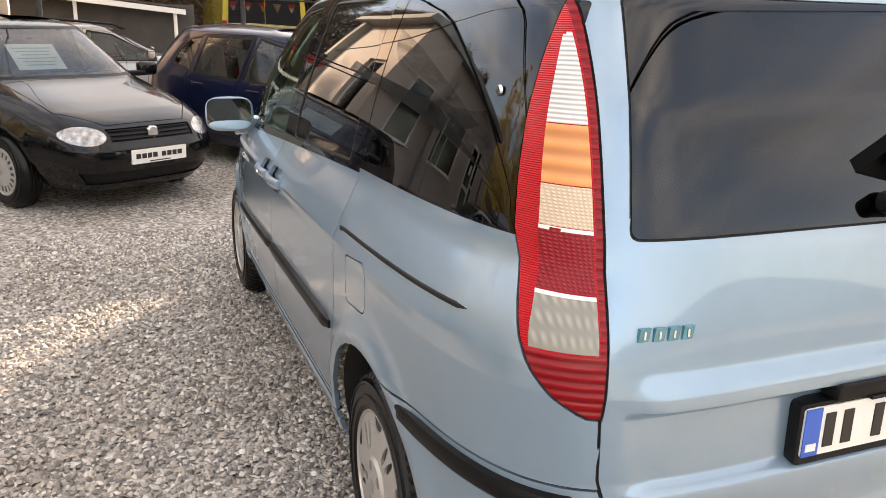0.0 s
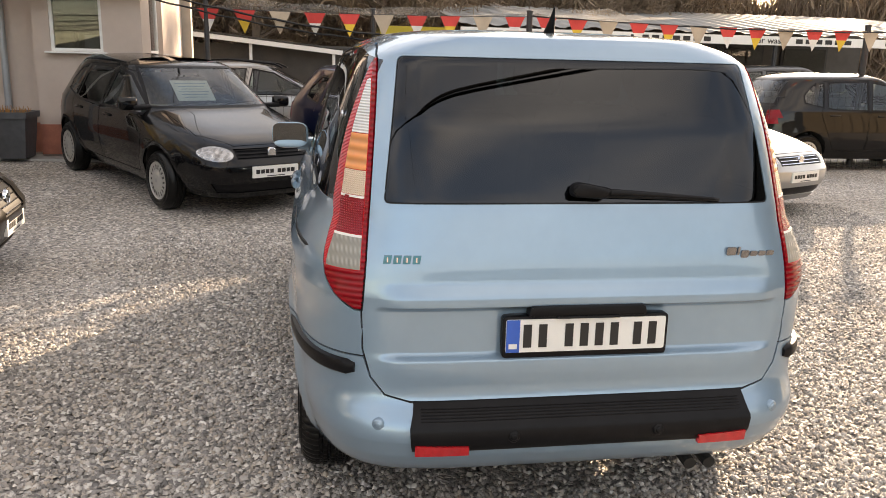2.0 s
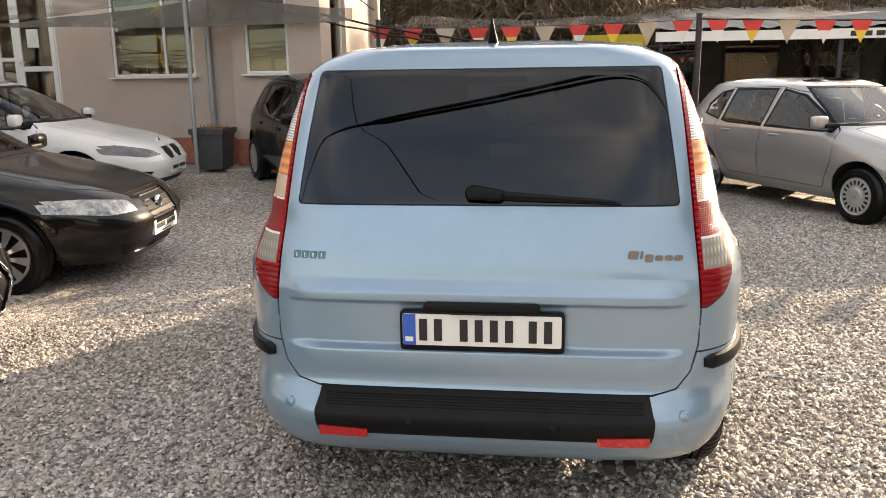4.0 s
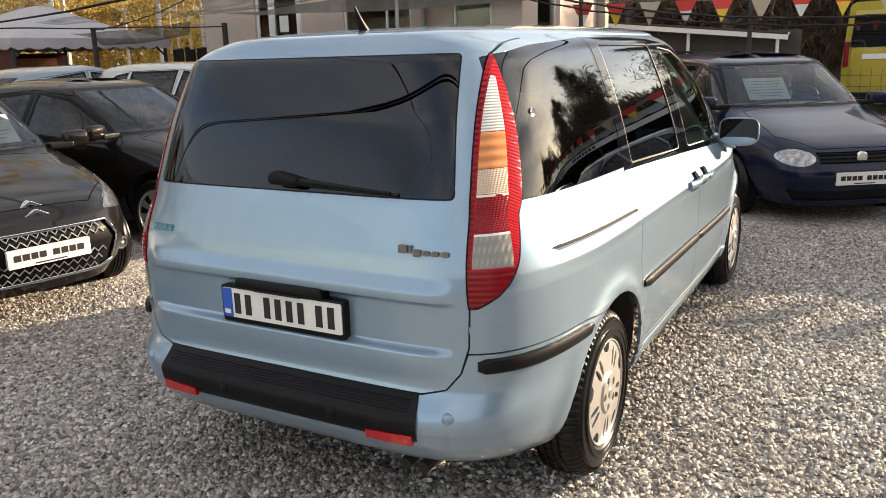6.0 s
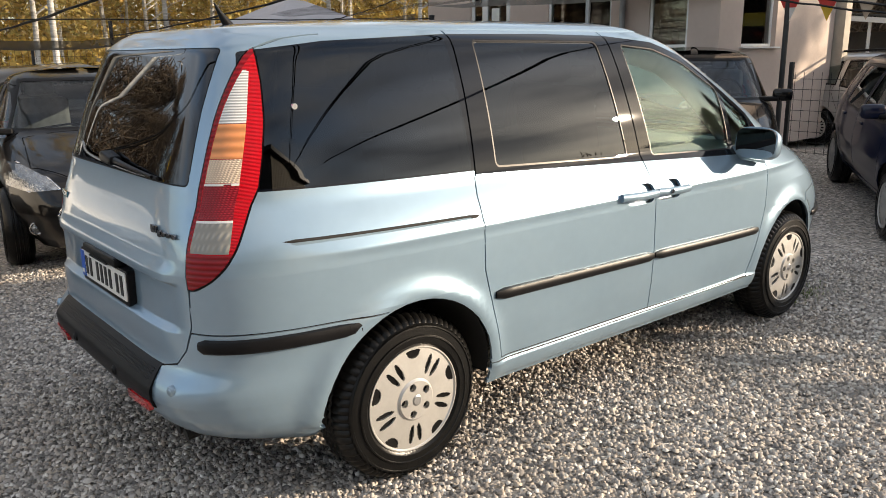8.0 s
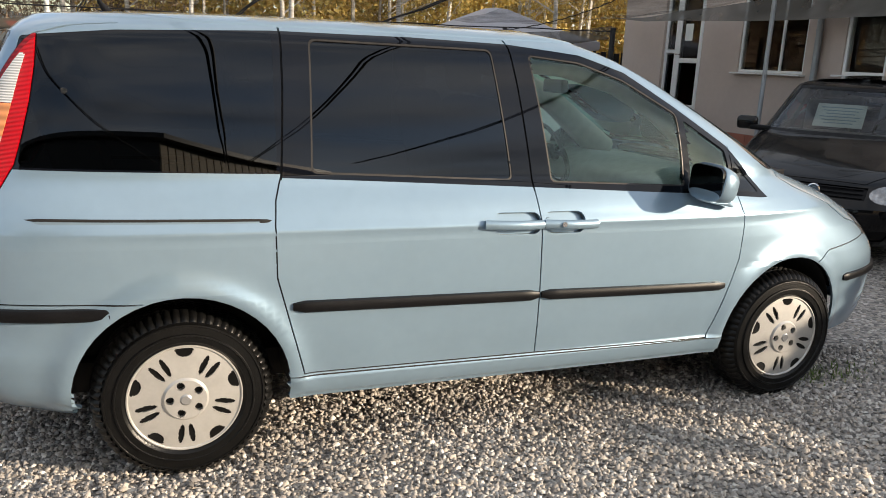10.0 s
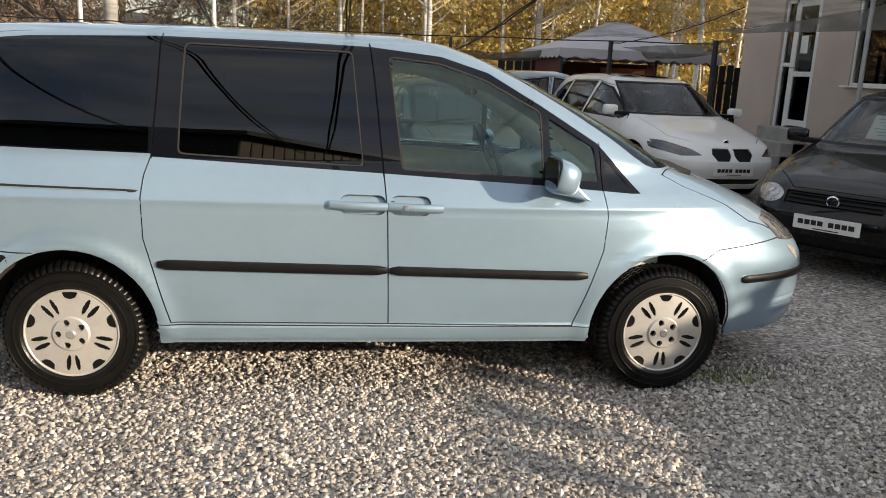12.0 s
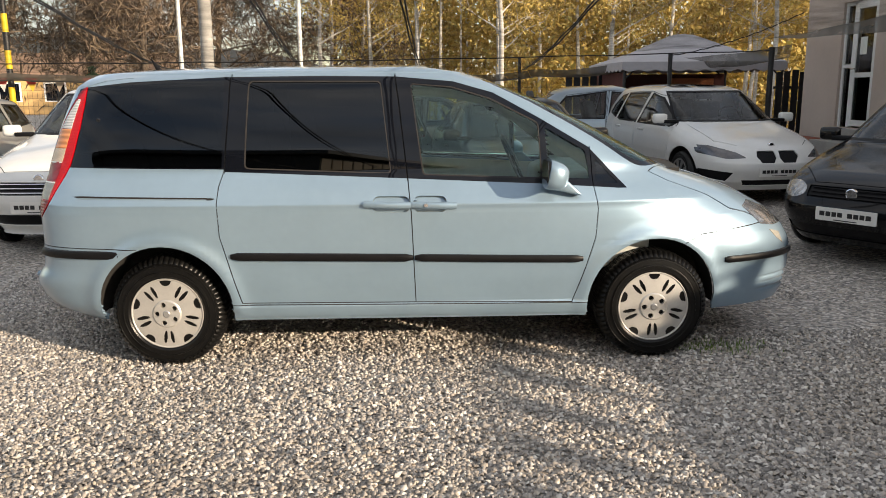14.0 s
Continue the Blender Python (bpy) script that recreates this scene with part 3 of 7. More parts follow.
van.panel("front_bumper", None, [("y", [(3.79, 0.690), (3.90, 0.737), (4.31, 0.772), (4.9, 0.79), (4.9, 0.15), (3.79, 0.15)])], lambda c: c.x > 3.5)
van.panel("bonnet", None, [("z", [(3.60, -0.70), (3.80, -0.715), (4.1, -0.70), (4.34, -0.61), (4.52, -0.40), (4.60, 0.0), (4.52, 0.40), (4.34, 0.61), (4.1, 0.70), (3.80, 0.715), (3.60, 0.70), (3.78, 0.45), (3.82, 0.0), (3.78, -0.45)])],
          lambda c: c.x > 3.3 and c.z > 0.74)
van.panel("fuel_flap", None, [("y", rounded([(0.800, 0.955), (0.985, 0.935), (0.985, 0.80), (0.805, 0.815)], 0.03))], lambda c: c.y > 0.5, 0.002)
# glass and black frames
BAND = [(0.33, 1.598), (0.60, 1.628), (1.15, 1.655), (1.7, 1.659), (2.12, 1.652), (2.45, 1.622), (2.68, 1.557), (2.935, 1.418), (3.225, 1.247), (3.448, 1.012), (3.24, 1.028), (2.95, 1.048), (2.2, 1.083), (1.25, 1.124), (1.152, 1.128), (1.147, 1.142), (0.22, 1.156)]
van.cut("window_frame", GLOSS_BLACK, [("y", BAND)], on_side, 0.001)
van.cut("seam", SEAM, [("y", ribbon([(1.176, 1.668), (1.170, 1.447), (1.150, 1.12)], 0.004))], on_side, 0.007, van.seam())
van.cut("seam", SEAM, [("y", ribbon([(2.114, 1.668), (2.137, 1.504), (2.185, 1.07)], 0.004))], on_side, 0.007, van.seam())
van.cut("seam", SEAM, [("y", ribbon([(3.235, 1.25), (3.243, 1.03)], 0.003))], on_side, 0.007, van.seam())
van.cut("rear_quarter_window", PRIVACY, [("y", rounded([(0.30, 1.594), (0.60, 1.619), (1.142, 1.648), (1.136, 1.148), (0.20, 1.164)], 0.012))], on_side, 0.001)
van.cut("window_trim", WINDOW_TRIM, [("y", rounded([(1.279, 1.634), (2.036, 1.629), (2.093, 1.109), (1.261, 1.143)], 0.028))], on_side, 0.002)
van.cut("window_trim", WINDOW_TRIM, [("y", rounded([(2.202, 1.614), (2.444, 1.594), (2.664, 1.527), (2.938, 1.389), (2.950, 1.078), (2.269, 1.102)], 0.022))], on_side, 0.002)
van.cut("sliding_door_window", PRIVACY, [("y", rounded([(1.286, 1.627), (2.030, 1.622), (2.086, 1.116), (1.268, 1.150)], 0.025))], on_side, 0.006)
van.cut("front_door_window", CLEAR, [("y", rounded([(2.208, 1.608), (2.44, 1.588), (2.66, 1.522), (2.932, 1.385), (2.944, 1.084), (2.276, 1.108)], 0.02))], on_side, 0.006)
van.cut("front_quarter_window", CLEAR, [("y", rounded([(2.972, 1.362), (3.205, 1.228), (3.225, 1.070), (2.984, 1.080)], 0.015))], on_side, 0.006)
van.cut("fixed_corner_window", PRIVACY, [("y", rounded([(3.258, 1.185), (3.395, 1.040), (3.262, 1.048)], 0.015))], on_side, 0.004)
van.cut("windscreen_frame", GLOSS_BLACK, [("x", rounded([(-0.60, 1.635), (0.60, 1.635), (0.735, 1.125), (-0.735, 1.125)], 0.06))], lambda c: c.x > 2.3 and abs(c.y) < 0.75, 0.001)
van.cut("windscreen", CLEAR, [("x", rounded([(-0.575, 1.615), (0.575, 1.615), (0.705, 1.15), (-0.705, 1.15)], 0.06))], lambda c: c.x > 2.3 and abs(c.y) < 0.73, 0.003)
van.cut("rear_window_seal", SEAM, [("x", rounded([(-0.572, 1.608), (0.572, 1.608), (0.627, 1.172), (-0.627, 1.172)], 0.02))], at_rear, 0.004)
van.cut("rear_window", PRIVACY, [("x", rounded([(-0.568, 1.605), (0.568, 1.605), (0.622, 1.177), (-0.622, 1.177)], 0.018))], at_rear, 0.001)
# tail lamps wrap the rear corners
OUT = [(0.352, 1.607), (0.344, 1.50), (0.325, 1.38), (0.296, 1.26), (0.270, 1.172), (0.249, 1.137), (0.224, 1.095), (0.194, 1.045), (0.158, 0.985), (0.120, 0.93), (0.085, 0.890), (0.050, 0.858)]
lamp_side = [(-0.4, 1.607)] + OUT + [(-0.4, 0.846)]

def out_x(z):
    return float(np.interp(z, [p[1] for p in OUT[::-1]], [p[0] for p in OUT[::-1]]))


def in_x(z):
    a, n = 2.3 - np.interp(z, *zip(*VAN_XR)), np.interp(z, *zip(*VAN_NR))
    return float(2.3 - a * (1 - ((0.643 + (1.60 - z) * 0.090) / np.interp(z, *zip(*VAN_W))) ** n) ** (1 / n))


col_side = [(-0.4, 1.535)] + [(in_x(z) + k * (out_x(z) - in_x(z)), z) for z, k in ((1.535, 0.40), (1.45, 0.56), (1.35, 0.60), (1.25, 0.60), (1.166, 0.62), (1.10, 0.68), (1.03, 0.78), (0.972, 0.9))] + [(-0.4, 0.972)]


def bandcut(name, material, z1, z0, s, sink=0.0):
    van.cut(name, material, [("x", [(s * 0.643 + s * (1.60 - z1) * 0.090, z1), (s * 0.643 + s * (1.60 - z0) * 0.090, z0), (s * 1.1, z0), (s * 1.1, z1)]), ("y", col_side)], lambda c: c.x < 0.6 and c.y * s > 0.45, sink)


for s in (1, -1):
    for nm, mt, g, sk in (("seam", SEAM, 0.006, 0.007), ("tail_lamp", LENS_RED, 0.0, -0.003)):
        rear = [(s * (0.632 - g), 1.606 + g), (s * (0.699 - g), 0.846 - g), (s * 1.1, 0.846 - g), (s * 1.1, 1.606 + g)]
        van.cut(nm, mt, [("x", rear), ("y", grown(lamp_side, g) if g else lamp_side)], lambda c: c.x < 0.6 and c.y * s > 0.45, sk, van.seam() if g else None)
    van.cut("lamp_edge", LENS_DRED, [("x", [(s * 0.630, 1.600), (s * 0.698, 0.850), (s * 0.708, 0.850), (s * 0.640, 1.600)]), ("y", lamp_side)], lambda c: c.x < 0.6 and c.y * s > 0.45, -0.003)
    bandcut("reversing_lens", LENS_CLEAR, 1.535, 1.37, s, -0.004)
    bandcut("indicator_lens", LENS_AMBER, 1.368, 1.262, s, -0.004)
    bandcut("amber_ribbed_lens", LENS_PEACH, 1.260, 1.186, s, -0.004)
    bandcut("brake_lens", LENS_LED, 1.184, 1.075, s, -0.004)
    bandcut("fog_lens", LENS_SMOKE, 1.066, 0.975, s, -0.004)
    bandcut("lens_divider", PLATE, 1.186, 1.179, s, -0.005)
    bandcut("lens_divider", PLATE, 1.073, 1.066, s, -0.005)
    van.cut("lower_red_lens", LENS_DRED, [("x", [(s * 0.6865, 0.972), (s * 0.701, 0.840), (s * 1.1, 0.840), (s * 1.1, 0.972)]), ("y", lamp_side)], lambda c: c.x < 0.6 and c.y * s > 0.45, -0.003)
HL = [(4.20, 0.872), (4.27, 0.895), (4.42, 0.84), (4.60, 0.80), (4.60, 0.735), (4.42, 0.745), (4.32, 0.762)]
van.cut("headlamp", HEAD, [("y", HL)], lambda c: c.x > 4.1 and abs(c.y) > 0.33, -0.002)
van.cut("side_indicator", LENS_SMOKE, [("y", [(4.38, 0.728), (4.47, 0.70), (4.50, 0.63), (4.44, 0.67)])], lambda c: c.x > 4.1 and abs(c.y) > 0.5, -0.002)
van.cut("upper_grille", BLACK_TRIM, [("x", rounded([(-0.30, 0.76), (0.30, 0.76), (0.26, 0.66), (-0.26, 0.66)], 0.03))], at_front, 0.015)
van.cut("lower_grille", BLACK_TRIM, [("x", rounded([(-0.5, 0.46), (0.5, 0.46), (0.45, 0.32), (-0.45, 0.32)], 0.03))], at_front, 0.015)
for x0, x1 in ((1.985, 2.194), (2.214, 2.402)):
    van.cut("handle_recess", None, [("y", rounded([(x0, 0.992), (x1, 0.990), (x1, 0.900), (x0, 0.902)], 0.04, 5))], on_side, 0.022)
van.hole([("y", arch_poly(WR, 0.385, 0.335, 0.1))], lambda c: abs(c.y) > 0.45)
van.hole([("y", arch_poly(WF, 0.392, 0.335, 0.1))], lambda c: abs(c.y) > 0.45)
van.build(VAN, VAN_PAINT, {"tail_lamp": "tall red tail lamp", "window_frame": "gloss black window surround", "rear_window": "dark tinted heated rear window"},
          {"sliding_door", "front_door", "sill", "window_frame", "window_trim", "rear_quarter_window", "sliding_door_window", "front_door_window", "front_quarter_window", "fixed_corner_window", "tail_lamp", "headlamp", "side_indicator", "handle_recess"})
for cx, yy in ((WR, 0.888), (WF, 0.884)):
    for s in (1, -1):
        wheel(VAN, cx, s * yy, 0.328, 0.205, 0.208, "van", HUBCAP)


# protective strips, step pad, rails, mirrors and handles lie on the skin
def skin_y(z, x):
    w = np.interp(z, [p[0] for p in VAN_W], [p[1] for p in VAN_W])
    a = (x - 2.3)
    if a < 0:
        n, half = np.interp(z, *zip(*VAN_NR)), 2.3 - np.interp(z, *zip(*VAN_XR))
    else:
        n, half = np.interp(z, *zip(*VAN_NF)), np.interp(z, *zip(*VAN_XF)) - 2.3
    return float(w * max(0.0, 1 - min(0.999, abs(a) / half) ** n) ** (1 / n))


def skin_x(z, y, rear=True):
    w = np.interp(z, [p[0] for p in VAN_W], [p[1] for p in VAN_W])
    n, half = (np.interp(z, *zip(*VAN_NR)), 2.3 - np.interp(z, *zip(*VAN_XR))) if rear else (np.interp(z, *zip(*VAN_NF)), np.interp(z, *zip(*VAN_XF)) - 2.3)
    d = half * max(0.0, 1 - min(0.999, abs(y) / w) ** n) ** (1 / n)
    return float(2.3 - d if rear else 2.3 + d)


def moulding(name, line, h, proud, material, label="", ends=True):
    """A strip with a rounded section along a line of points and outward directions."""
    bm = bmesh.new()
    rings = []
    sec = [(-0.004, -h / 2), (proud * 0.7, -h / 2 + 0.004), (proud, -h / 2 + 0.012), (proud, h / 2 - 0.014), (proud * 0.75, h / 2 - 0.004), (-0.004, h / 2)]
    n = len(line)
    for i, (p, o) in enumerate(line):
        k = 1.0
        if ends and (i == 0 or i == n - 1):
            k = 0.45
        o = Vector(o).normalized()
        rings.append([bm.verts.new(Vector(p) + o * a * k + Vector((0, 0, b * (0.6 if k < 1 else 1)))) for a, b in sec])
    for a, b in zip(rings, rings[1:]):
        for j in range(len(sec) - 1):
            bm.faces.new((a[j], a[j + 1], b[j + 1], b[j]))
    bm.faces.new(rings[0][::-1]), bm.faces.new(rings[-1])
    bmesh.ops.recalc_face_normals(bm, faces=bm.faces[:])
    return part(name, bm, material, VAN, label, smooth=50)


def side_line(x0, z0, x1, z1, s, n=24, ease=0.015):
    out = []
    for k in range(n + 1):
        t = k / n
        t = (ease * k if k < 1 else t)
        x, z = x0 + (x1 - x0) * t, z0 + (z1 - z0) * t
        y = skin_y(z, x)
        dx = 0.02
        dy = skin_y(z, x + dx) - skin_y(z, x - dx)
        out.append(((x, s * y, z), (-dy, s * 2 * dx, 0)))
    return out


def wrap_line(z, y_end, x_end, s, rear=True, n=26):
    """From the end face round the corner to a point on the side."""
    pts = []
    ymax = 0.98 * np.interp(z, *zip(*VAN_W)) if rear else skin_y(z, x_end)
    for k in range(200):
        y = y_end + (ymax - y_end) * k / 199
        pts.append((skin_x(z, y, rear), y))
    xs = pts[-1][0]
    for k in range(1, 80 if rear else 1):
        x = xs + (x_end - xs) * k / 79
        pts.append((x, skin_y(z, x)))
    pts = np.array(pts)
    run = np.concatenate([[0], np.cumsum(np.hypot(*np.diff(pts, axis=0).T))])
    at = np.linspace(0, run[-1], n + 1)
    px, py = np.interp(at, run, pts[:, 0]), np.interp(at, run, pts[:, 1])
    out = []
    for k in range(n + 1):
        a, b = max(k - 1, 0), min(k + 1, n)
        tx, ty = px[b] - px[a], py[b] - py[a]
        o = (-ty, tx) if rear else (ty, -tx)
        if (o[1] if abs(o[1]) > abs(o[0]) else (-o[0] if rear else o[0])) < 0:
            o = (-o[0], -o[1])
        out.append(((px[k], s * py[k], z), (o[0], s * o[1], 0)))
    return out


for cx in (WR, WF):
    for s in (1, -1):
        wheel_well(VAN, cx, 0.395, 0.335, skin_y, s, 0.52)
for s in (1, -1):
    moulding("door_moulding", side_line(1.178, 0.657, 2.208, 0.639, s), 0.048, 0.020, BLACK_TRIM)
    moulding("door_moulding", side_line(2.218, 0.639, 3.185, 0.618, s), 0.046, 0.020, BLACK_TRIM)
    moulding("corner_moulding", wrap_line(0.668, 0.716, 0.478, s), 0.050, 0.018, BLACK_TRIM)
    moulding("corner_moulding", wrap_line(0.575, 0.45, 4.055, s, False), 0.045, 0.018, BLACK_TRIM)
    # rail of the sliding door
    part("door_rail", prism([(0.30, 0.9995), (0.31, 1.006), (1.03, 0.993), (1.105, 0.990), (1.108, 0.978), (1.03, 0.979), (0.31, 0.988)], "y", s * 0.80, s * 0.80 + s * 0.001), SEAM, VAN)
    rail = []
    for k in range(20):
        x = 0.30 + 0.80 * k / 19
        z = 0.996 - 0.012 * k / 19
        rail.append(((x, s * (skin_y(z, x) - 0.004), z), (0, s, 0)))
    moulding("door_rail", rail, 0.019, 0.006, SEAM)
    moulding("door_rail_cover", [((p[0], p[1], p[2] - 0.010), o) for p, o in rail], 0.007, 0.008, VAN_PAINT)
    moulding("rail_stop", [((1.045 + 0.06 * k / 3, s * (skin_y(0.985, 1.07) - 0.003), 0.984), (0, s, 0)) for k in range(4)], 0.016, 0.008, SEAM)
    # handles: a scoop and two grips
    sy = skin_y(0.95, 2.2)
    for x0, x1 in ((1.940, 2.198), (2.208, 2.455)):
        pts = [(x0 + (x1 - x0) * k / 8, s * (sy + 0.010 + 0.018 * math.sin(math.pi * k / 8)), 0.947 - 0.006 * k / 8 - (0.004 if x0 > 2.1 else 0)) for k in range(9)]
        bm = tube(pts, 0.0195, 12)
        for v in bm.verts:
            v.co.y = s * (sy + 0.012 + (abs(v.co.y) - sy - 0.012) * 0.75)
        part("door_handle", bm, VAN_PAINT, VAN, smooth=60)
    lk = part("door_lock", lathe([(0, 0.011), (0.004, 0.010)], 16, "y"), CHROME, VAN)
    lk.matrix_basis = pose(2.285, s * (sy + 0.040), 0.944)
    # mirror: foot, shell and glass
    my = 0.905
    foot = prism([(2.99, 1.02), (3.17, 0.985), (3.05, 1.10), (2.97, 1.09)], "y", s * 0.83, s * 0.945, 0.012)
    mir = part("door_mirror", foot, VAN_PAINT, VAN, "body-coloured door mirror", smooth=50)
    bm = bmesh.new()
    bmesh.ops.create_uvsphere(bm, u_segments=24, v_segments=14, radius=1.0)
    for v in bm.verts:
        x, y, z = v.co
        e = lambda q, k: math.copysign(abs(q) ** k, q)
        x, y, z = e(x, 0.75), e(y, 0.6), e(z, 0.6)
        v.co = (2.955 + (0.115 * x if x > 0 else 0.006 * x) + 0.015 * z, s * (0.985 + 0.115 * y), 1.118 + 0.080 * z - (0.03 * max(x, 0)))
    part("mirror_shell", bm, VAN_PAINT, mir, smooth=True)
    part("mirror_rim", prism(rounded([(s * 0.880, 1.048), (s * 1.092, 1.048), (s * 1.092, 1.19), (s * 0.885, 1.19)], 0.045), "x", 2.947, 2.962), BLACK_TRIM, mir)
    part("mirror_glass", prism(rounded([(s * 0.880, 1.048), (s * 1.094, 1.048), (s * 1.094, 1.190), (s * 0.886, 1.190)], 0.042), "x", 2.943, 2.949), M_MIRROR, mir)
    # window stops and reveals
    rv = part("window_plug", lathe([(0, 0.012), (0.006, 0.010)], 16, "y"), CHROME, VAN)
    rv.matrix_basis = pose(0.436, s * (skin_y(1.417, 0.436) + 0.0), 1.417, 0, 0, 0 if s > 0 else 180)

# step pad on the rear bumper, of black plastic with ribs
bm = bmesh.new()
rows = []
ys = np.linspace(-0.555, 0.555, 41)
PAD_ROWS = [(0.578, -0.012, 0.975), (0.568, 0.004, 0.975), (0.545, 0.007, 0.98), (0.522, 0.008, 0.99), (0.506, 0.011, 1.0), (0.492, 0.012, 1.0), (0.455, 0.011, 0.995), (0.428, 0.009, 0.985), (0.414, -0.012, 0.98)]
for y in ys:
    rows.append([bm.verts.new((skin_x(z, y * k) - o, y * k, z)) for z, o, k in PAD_ROWS])
for a, b in zip(rows, rows[1:]):
    for j in range(len(a) - 1):
        bm.faces.new((a[j], b[j], b[j + 1], a[j + 1]))
for r in (rows[0], rows[-1]):
    bm.faces.new(r)
bmesh.ops.recalc_face_normals(bm, faces=bm.faces[:])
PAD = part("bumper_step_pad", bm, BLACK_TRIM, VAN, "black ribbed plastic step pad", smooth=50)
for k in range(5):
    z = 0.524 + 0.008 * k
    part("tread_rib", tube([(skin_x(z, y) - 0.0075, y, z) for y in np.linspace(-0.52, 0.52, 27)], 0.0022, 5), BLACK_TRIM, PAD)
for s in (1, -1):
    bm = bmesh.new()
    pr = []
    for k in range(9):
        y = 0.375 + 0.165 * k / 8
        top = 0.447 + 0.006 * k / 8
        xo = skin_x(0.46, y) - 0.0145
        pr.append([bm.verts.new((xo, s * y, top)), bm.verts.new((xo + 0.004, s * y, 0.418)), bm.verts.new((xo + 0.02, s * y, 0.418)), bm.verts.new((xo + 0.02, s * y, top))])
    for a, b in zip(pr, pr[1:]):
        for j in range(4):
            bm.faces.new((a[j], a[(j + 1) % 4], b[(j + 1) % 4], b[j]))
    bm.faces.new(pr[0]), bm.faces.new(pr[-1])
    bmesh.ops.recalc_face_normals(bm, faces=bm.faces[:])
    part("bumper_reflector", bm, RED_REFL, VAN, "red bumper reflector")
    for y, z, mt in ((0.235, 0.474, BLACK_TRIM), (0.650, 0.512, VAN_PAINT)):
        sx = skin_x(z, y) - (0.012 if y < 0.5 else 0.001)
        for r0, nm in ((0.019, "parking_sensor"), (0.012, "sensor_eye")):
            b2 = lathe([(0.012, r0), (0.0, r0), (-0.004, r0 - 0.003), (-0.005, r0 - 0.006)], 20, "x")
            o = part(nm, b2, mt, VAN, smooth=40)
            o.matrix_basis = pose(sx - (0.004 if nm == "sensor_eye" else 0), s * y, z, 0, 0, s * (-4 if y < 0.5 else -22))
# number plate with holder and grip above
part("plate_holder", prism(rounded([(-0.268, 0.704), (0.268, 0.704), (0.268, 0.838), (-0.268, 0.838)], 0.014), "x", -0.012, 0.03, 0.003), BLACK_TRIM, VAN, smooth=40)
NP = part("number_plate", prism(rounded([(-0.258, 0.723), (0.258, 0.723), (0.258, 0.829), (-0.258, 0.829)], 0.008), "x", -0.0155, -0.010), PLATE, VAN, "white number plate with blue band")
part("plate_band", boxed((-0.0165, 0.236, 0.776), (0.003, 0.042, 0.104)), PLATE_BLUE, NP)
part("plate_mark", boxed((-0.0185, 0.236, 0.744), (0.002, 0.026, 0.016)), PLATE, NP)
bars("plate_mark", NP, -0.0165, 0.203, 0.776, [0.026, 0.026, -0.012, 0.026, 0.026, 0.026, 0.026, -0.004, 0.026, 0.026], 0.074, 0.023, -1)
part("tailgate_grip", prism(rounded([(-0.192, 0.838), (0.192, 0.838), (0.184, 0.872), (-0.184, 0.872)], 0.012), "x", -0.026, 0.02, 0.005), BLACK_TRIM, VAN, smooth=40)
part("grip_lamp", boxed((-0.020, 0.0, 0.836), (0.02, 0.2, 0.006)), SEAM, VAN)
# maker's and model badges as plain shapes
for k in range(4):
    y = 0.622 - k * 0.029
    x = skin_x(1.012, y) - 0.0035
    part("badge_tile", prism([(y + 0.010, 0.999), (y - 0.013, 0.999), (y - 0.017, 1.024), (y + 0.006, 1.024)], "x", x - 0.002, x + 0.006), M_BADGE, VAN)
    part("badge_bar", boxed((x - 0.003, y - 0.003, 1.0115), (0.002, 0.004, 0.015)), CHROME, VAN)
y = -0.460
for k, (w, h, dz) in enumerate(((0.032, 0.026, 0.004), (0.008, 0.026, 0.004), (0.026, 0.024, -0.005), (0.024, 0.016, 0), (0.024, 0.016, 0), (0.026, 0.016, 0))):
    x = skin_x(1.017, y) - 0.003
    b2 = prism(rounded([(y, 1.009 + dz), (y - w, 1.009 + dz), (y - w - 0.003, 1.009 + dz + h), (y - 0.003, 1.009 + dz + h)], 0.006), "x", x - 0.003, x + 0.004)
    part("model_badge", b2, M_MODEL, VAN)
    y -= w + 0.006
# wiper, antenna, high brake lamp, exhaust
wx = skin_x(1.222, 0.03)
bm = prism(rounded([(0.055, 1.198), (-0.06, 1.192), (-0.075, 1.222), (0.03, 1.242), (0.055, 1.232)], 0.015), "x", wx - 0.05, wx - 0.004, 0.008)
WIP = part("rear_wiper", bm, BLACK_TRIM, VAN, smooth=50)
part("wiper_arm", tube([(wx - 0.03, -0.05, 1.212), (wx - 0.035, -0.2, 1.205), (wx - 0.028, -0.42, 1.189)], 0.012, 8, None, 0.005), BLACK_TRIM, WIP, smooth=60)
part("wiper_blade", tube([(wx - 0.012, -0.02, 1.198), (wx - 0.020, -0.2, 1.194), (wx - 0.016, -0.44, 1.184)], 0.006, 6), SEAM, WIP)
part("rear_antenna", tube([(0.585, 0, 1.675), (0.57, 0, 1.705), (0.545, 0, 1.74), (0.52, 0, 1.785)], 0.028, 10, None, 0.003), BLACK_TRIM, VAN, smooth=60)
part("high_brake_lamp", boxed((skin_x(1.585, 0) + 0.03, 0, 1.570), (0.02, 0.26, 0.022), 0.004), M_HIGH, VAN)
part("exhaust_pipe", tube([(0.3, -0.42, 0.27), (0.12, -0.43, 0.275), (0.06, -0.43, 0.268)], 0.022, 12), UNDER, VAN)
part("exhaust_pipe", tube([(0.3, -0.49, 0.27), (0.12, -0.50, 0.275), (0.06, -0.50, 0.268)], 0.022, 12), UNDER, VAN)
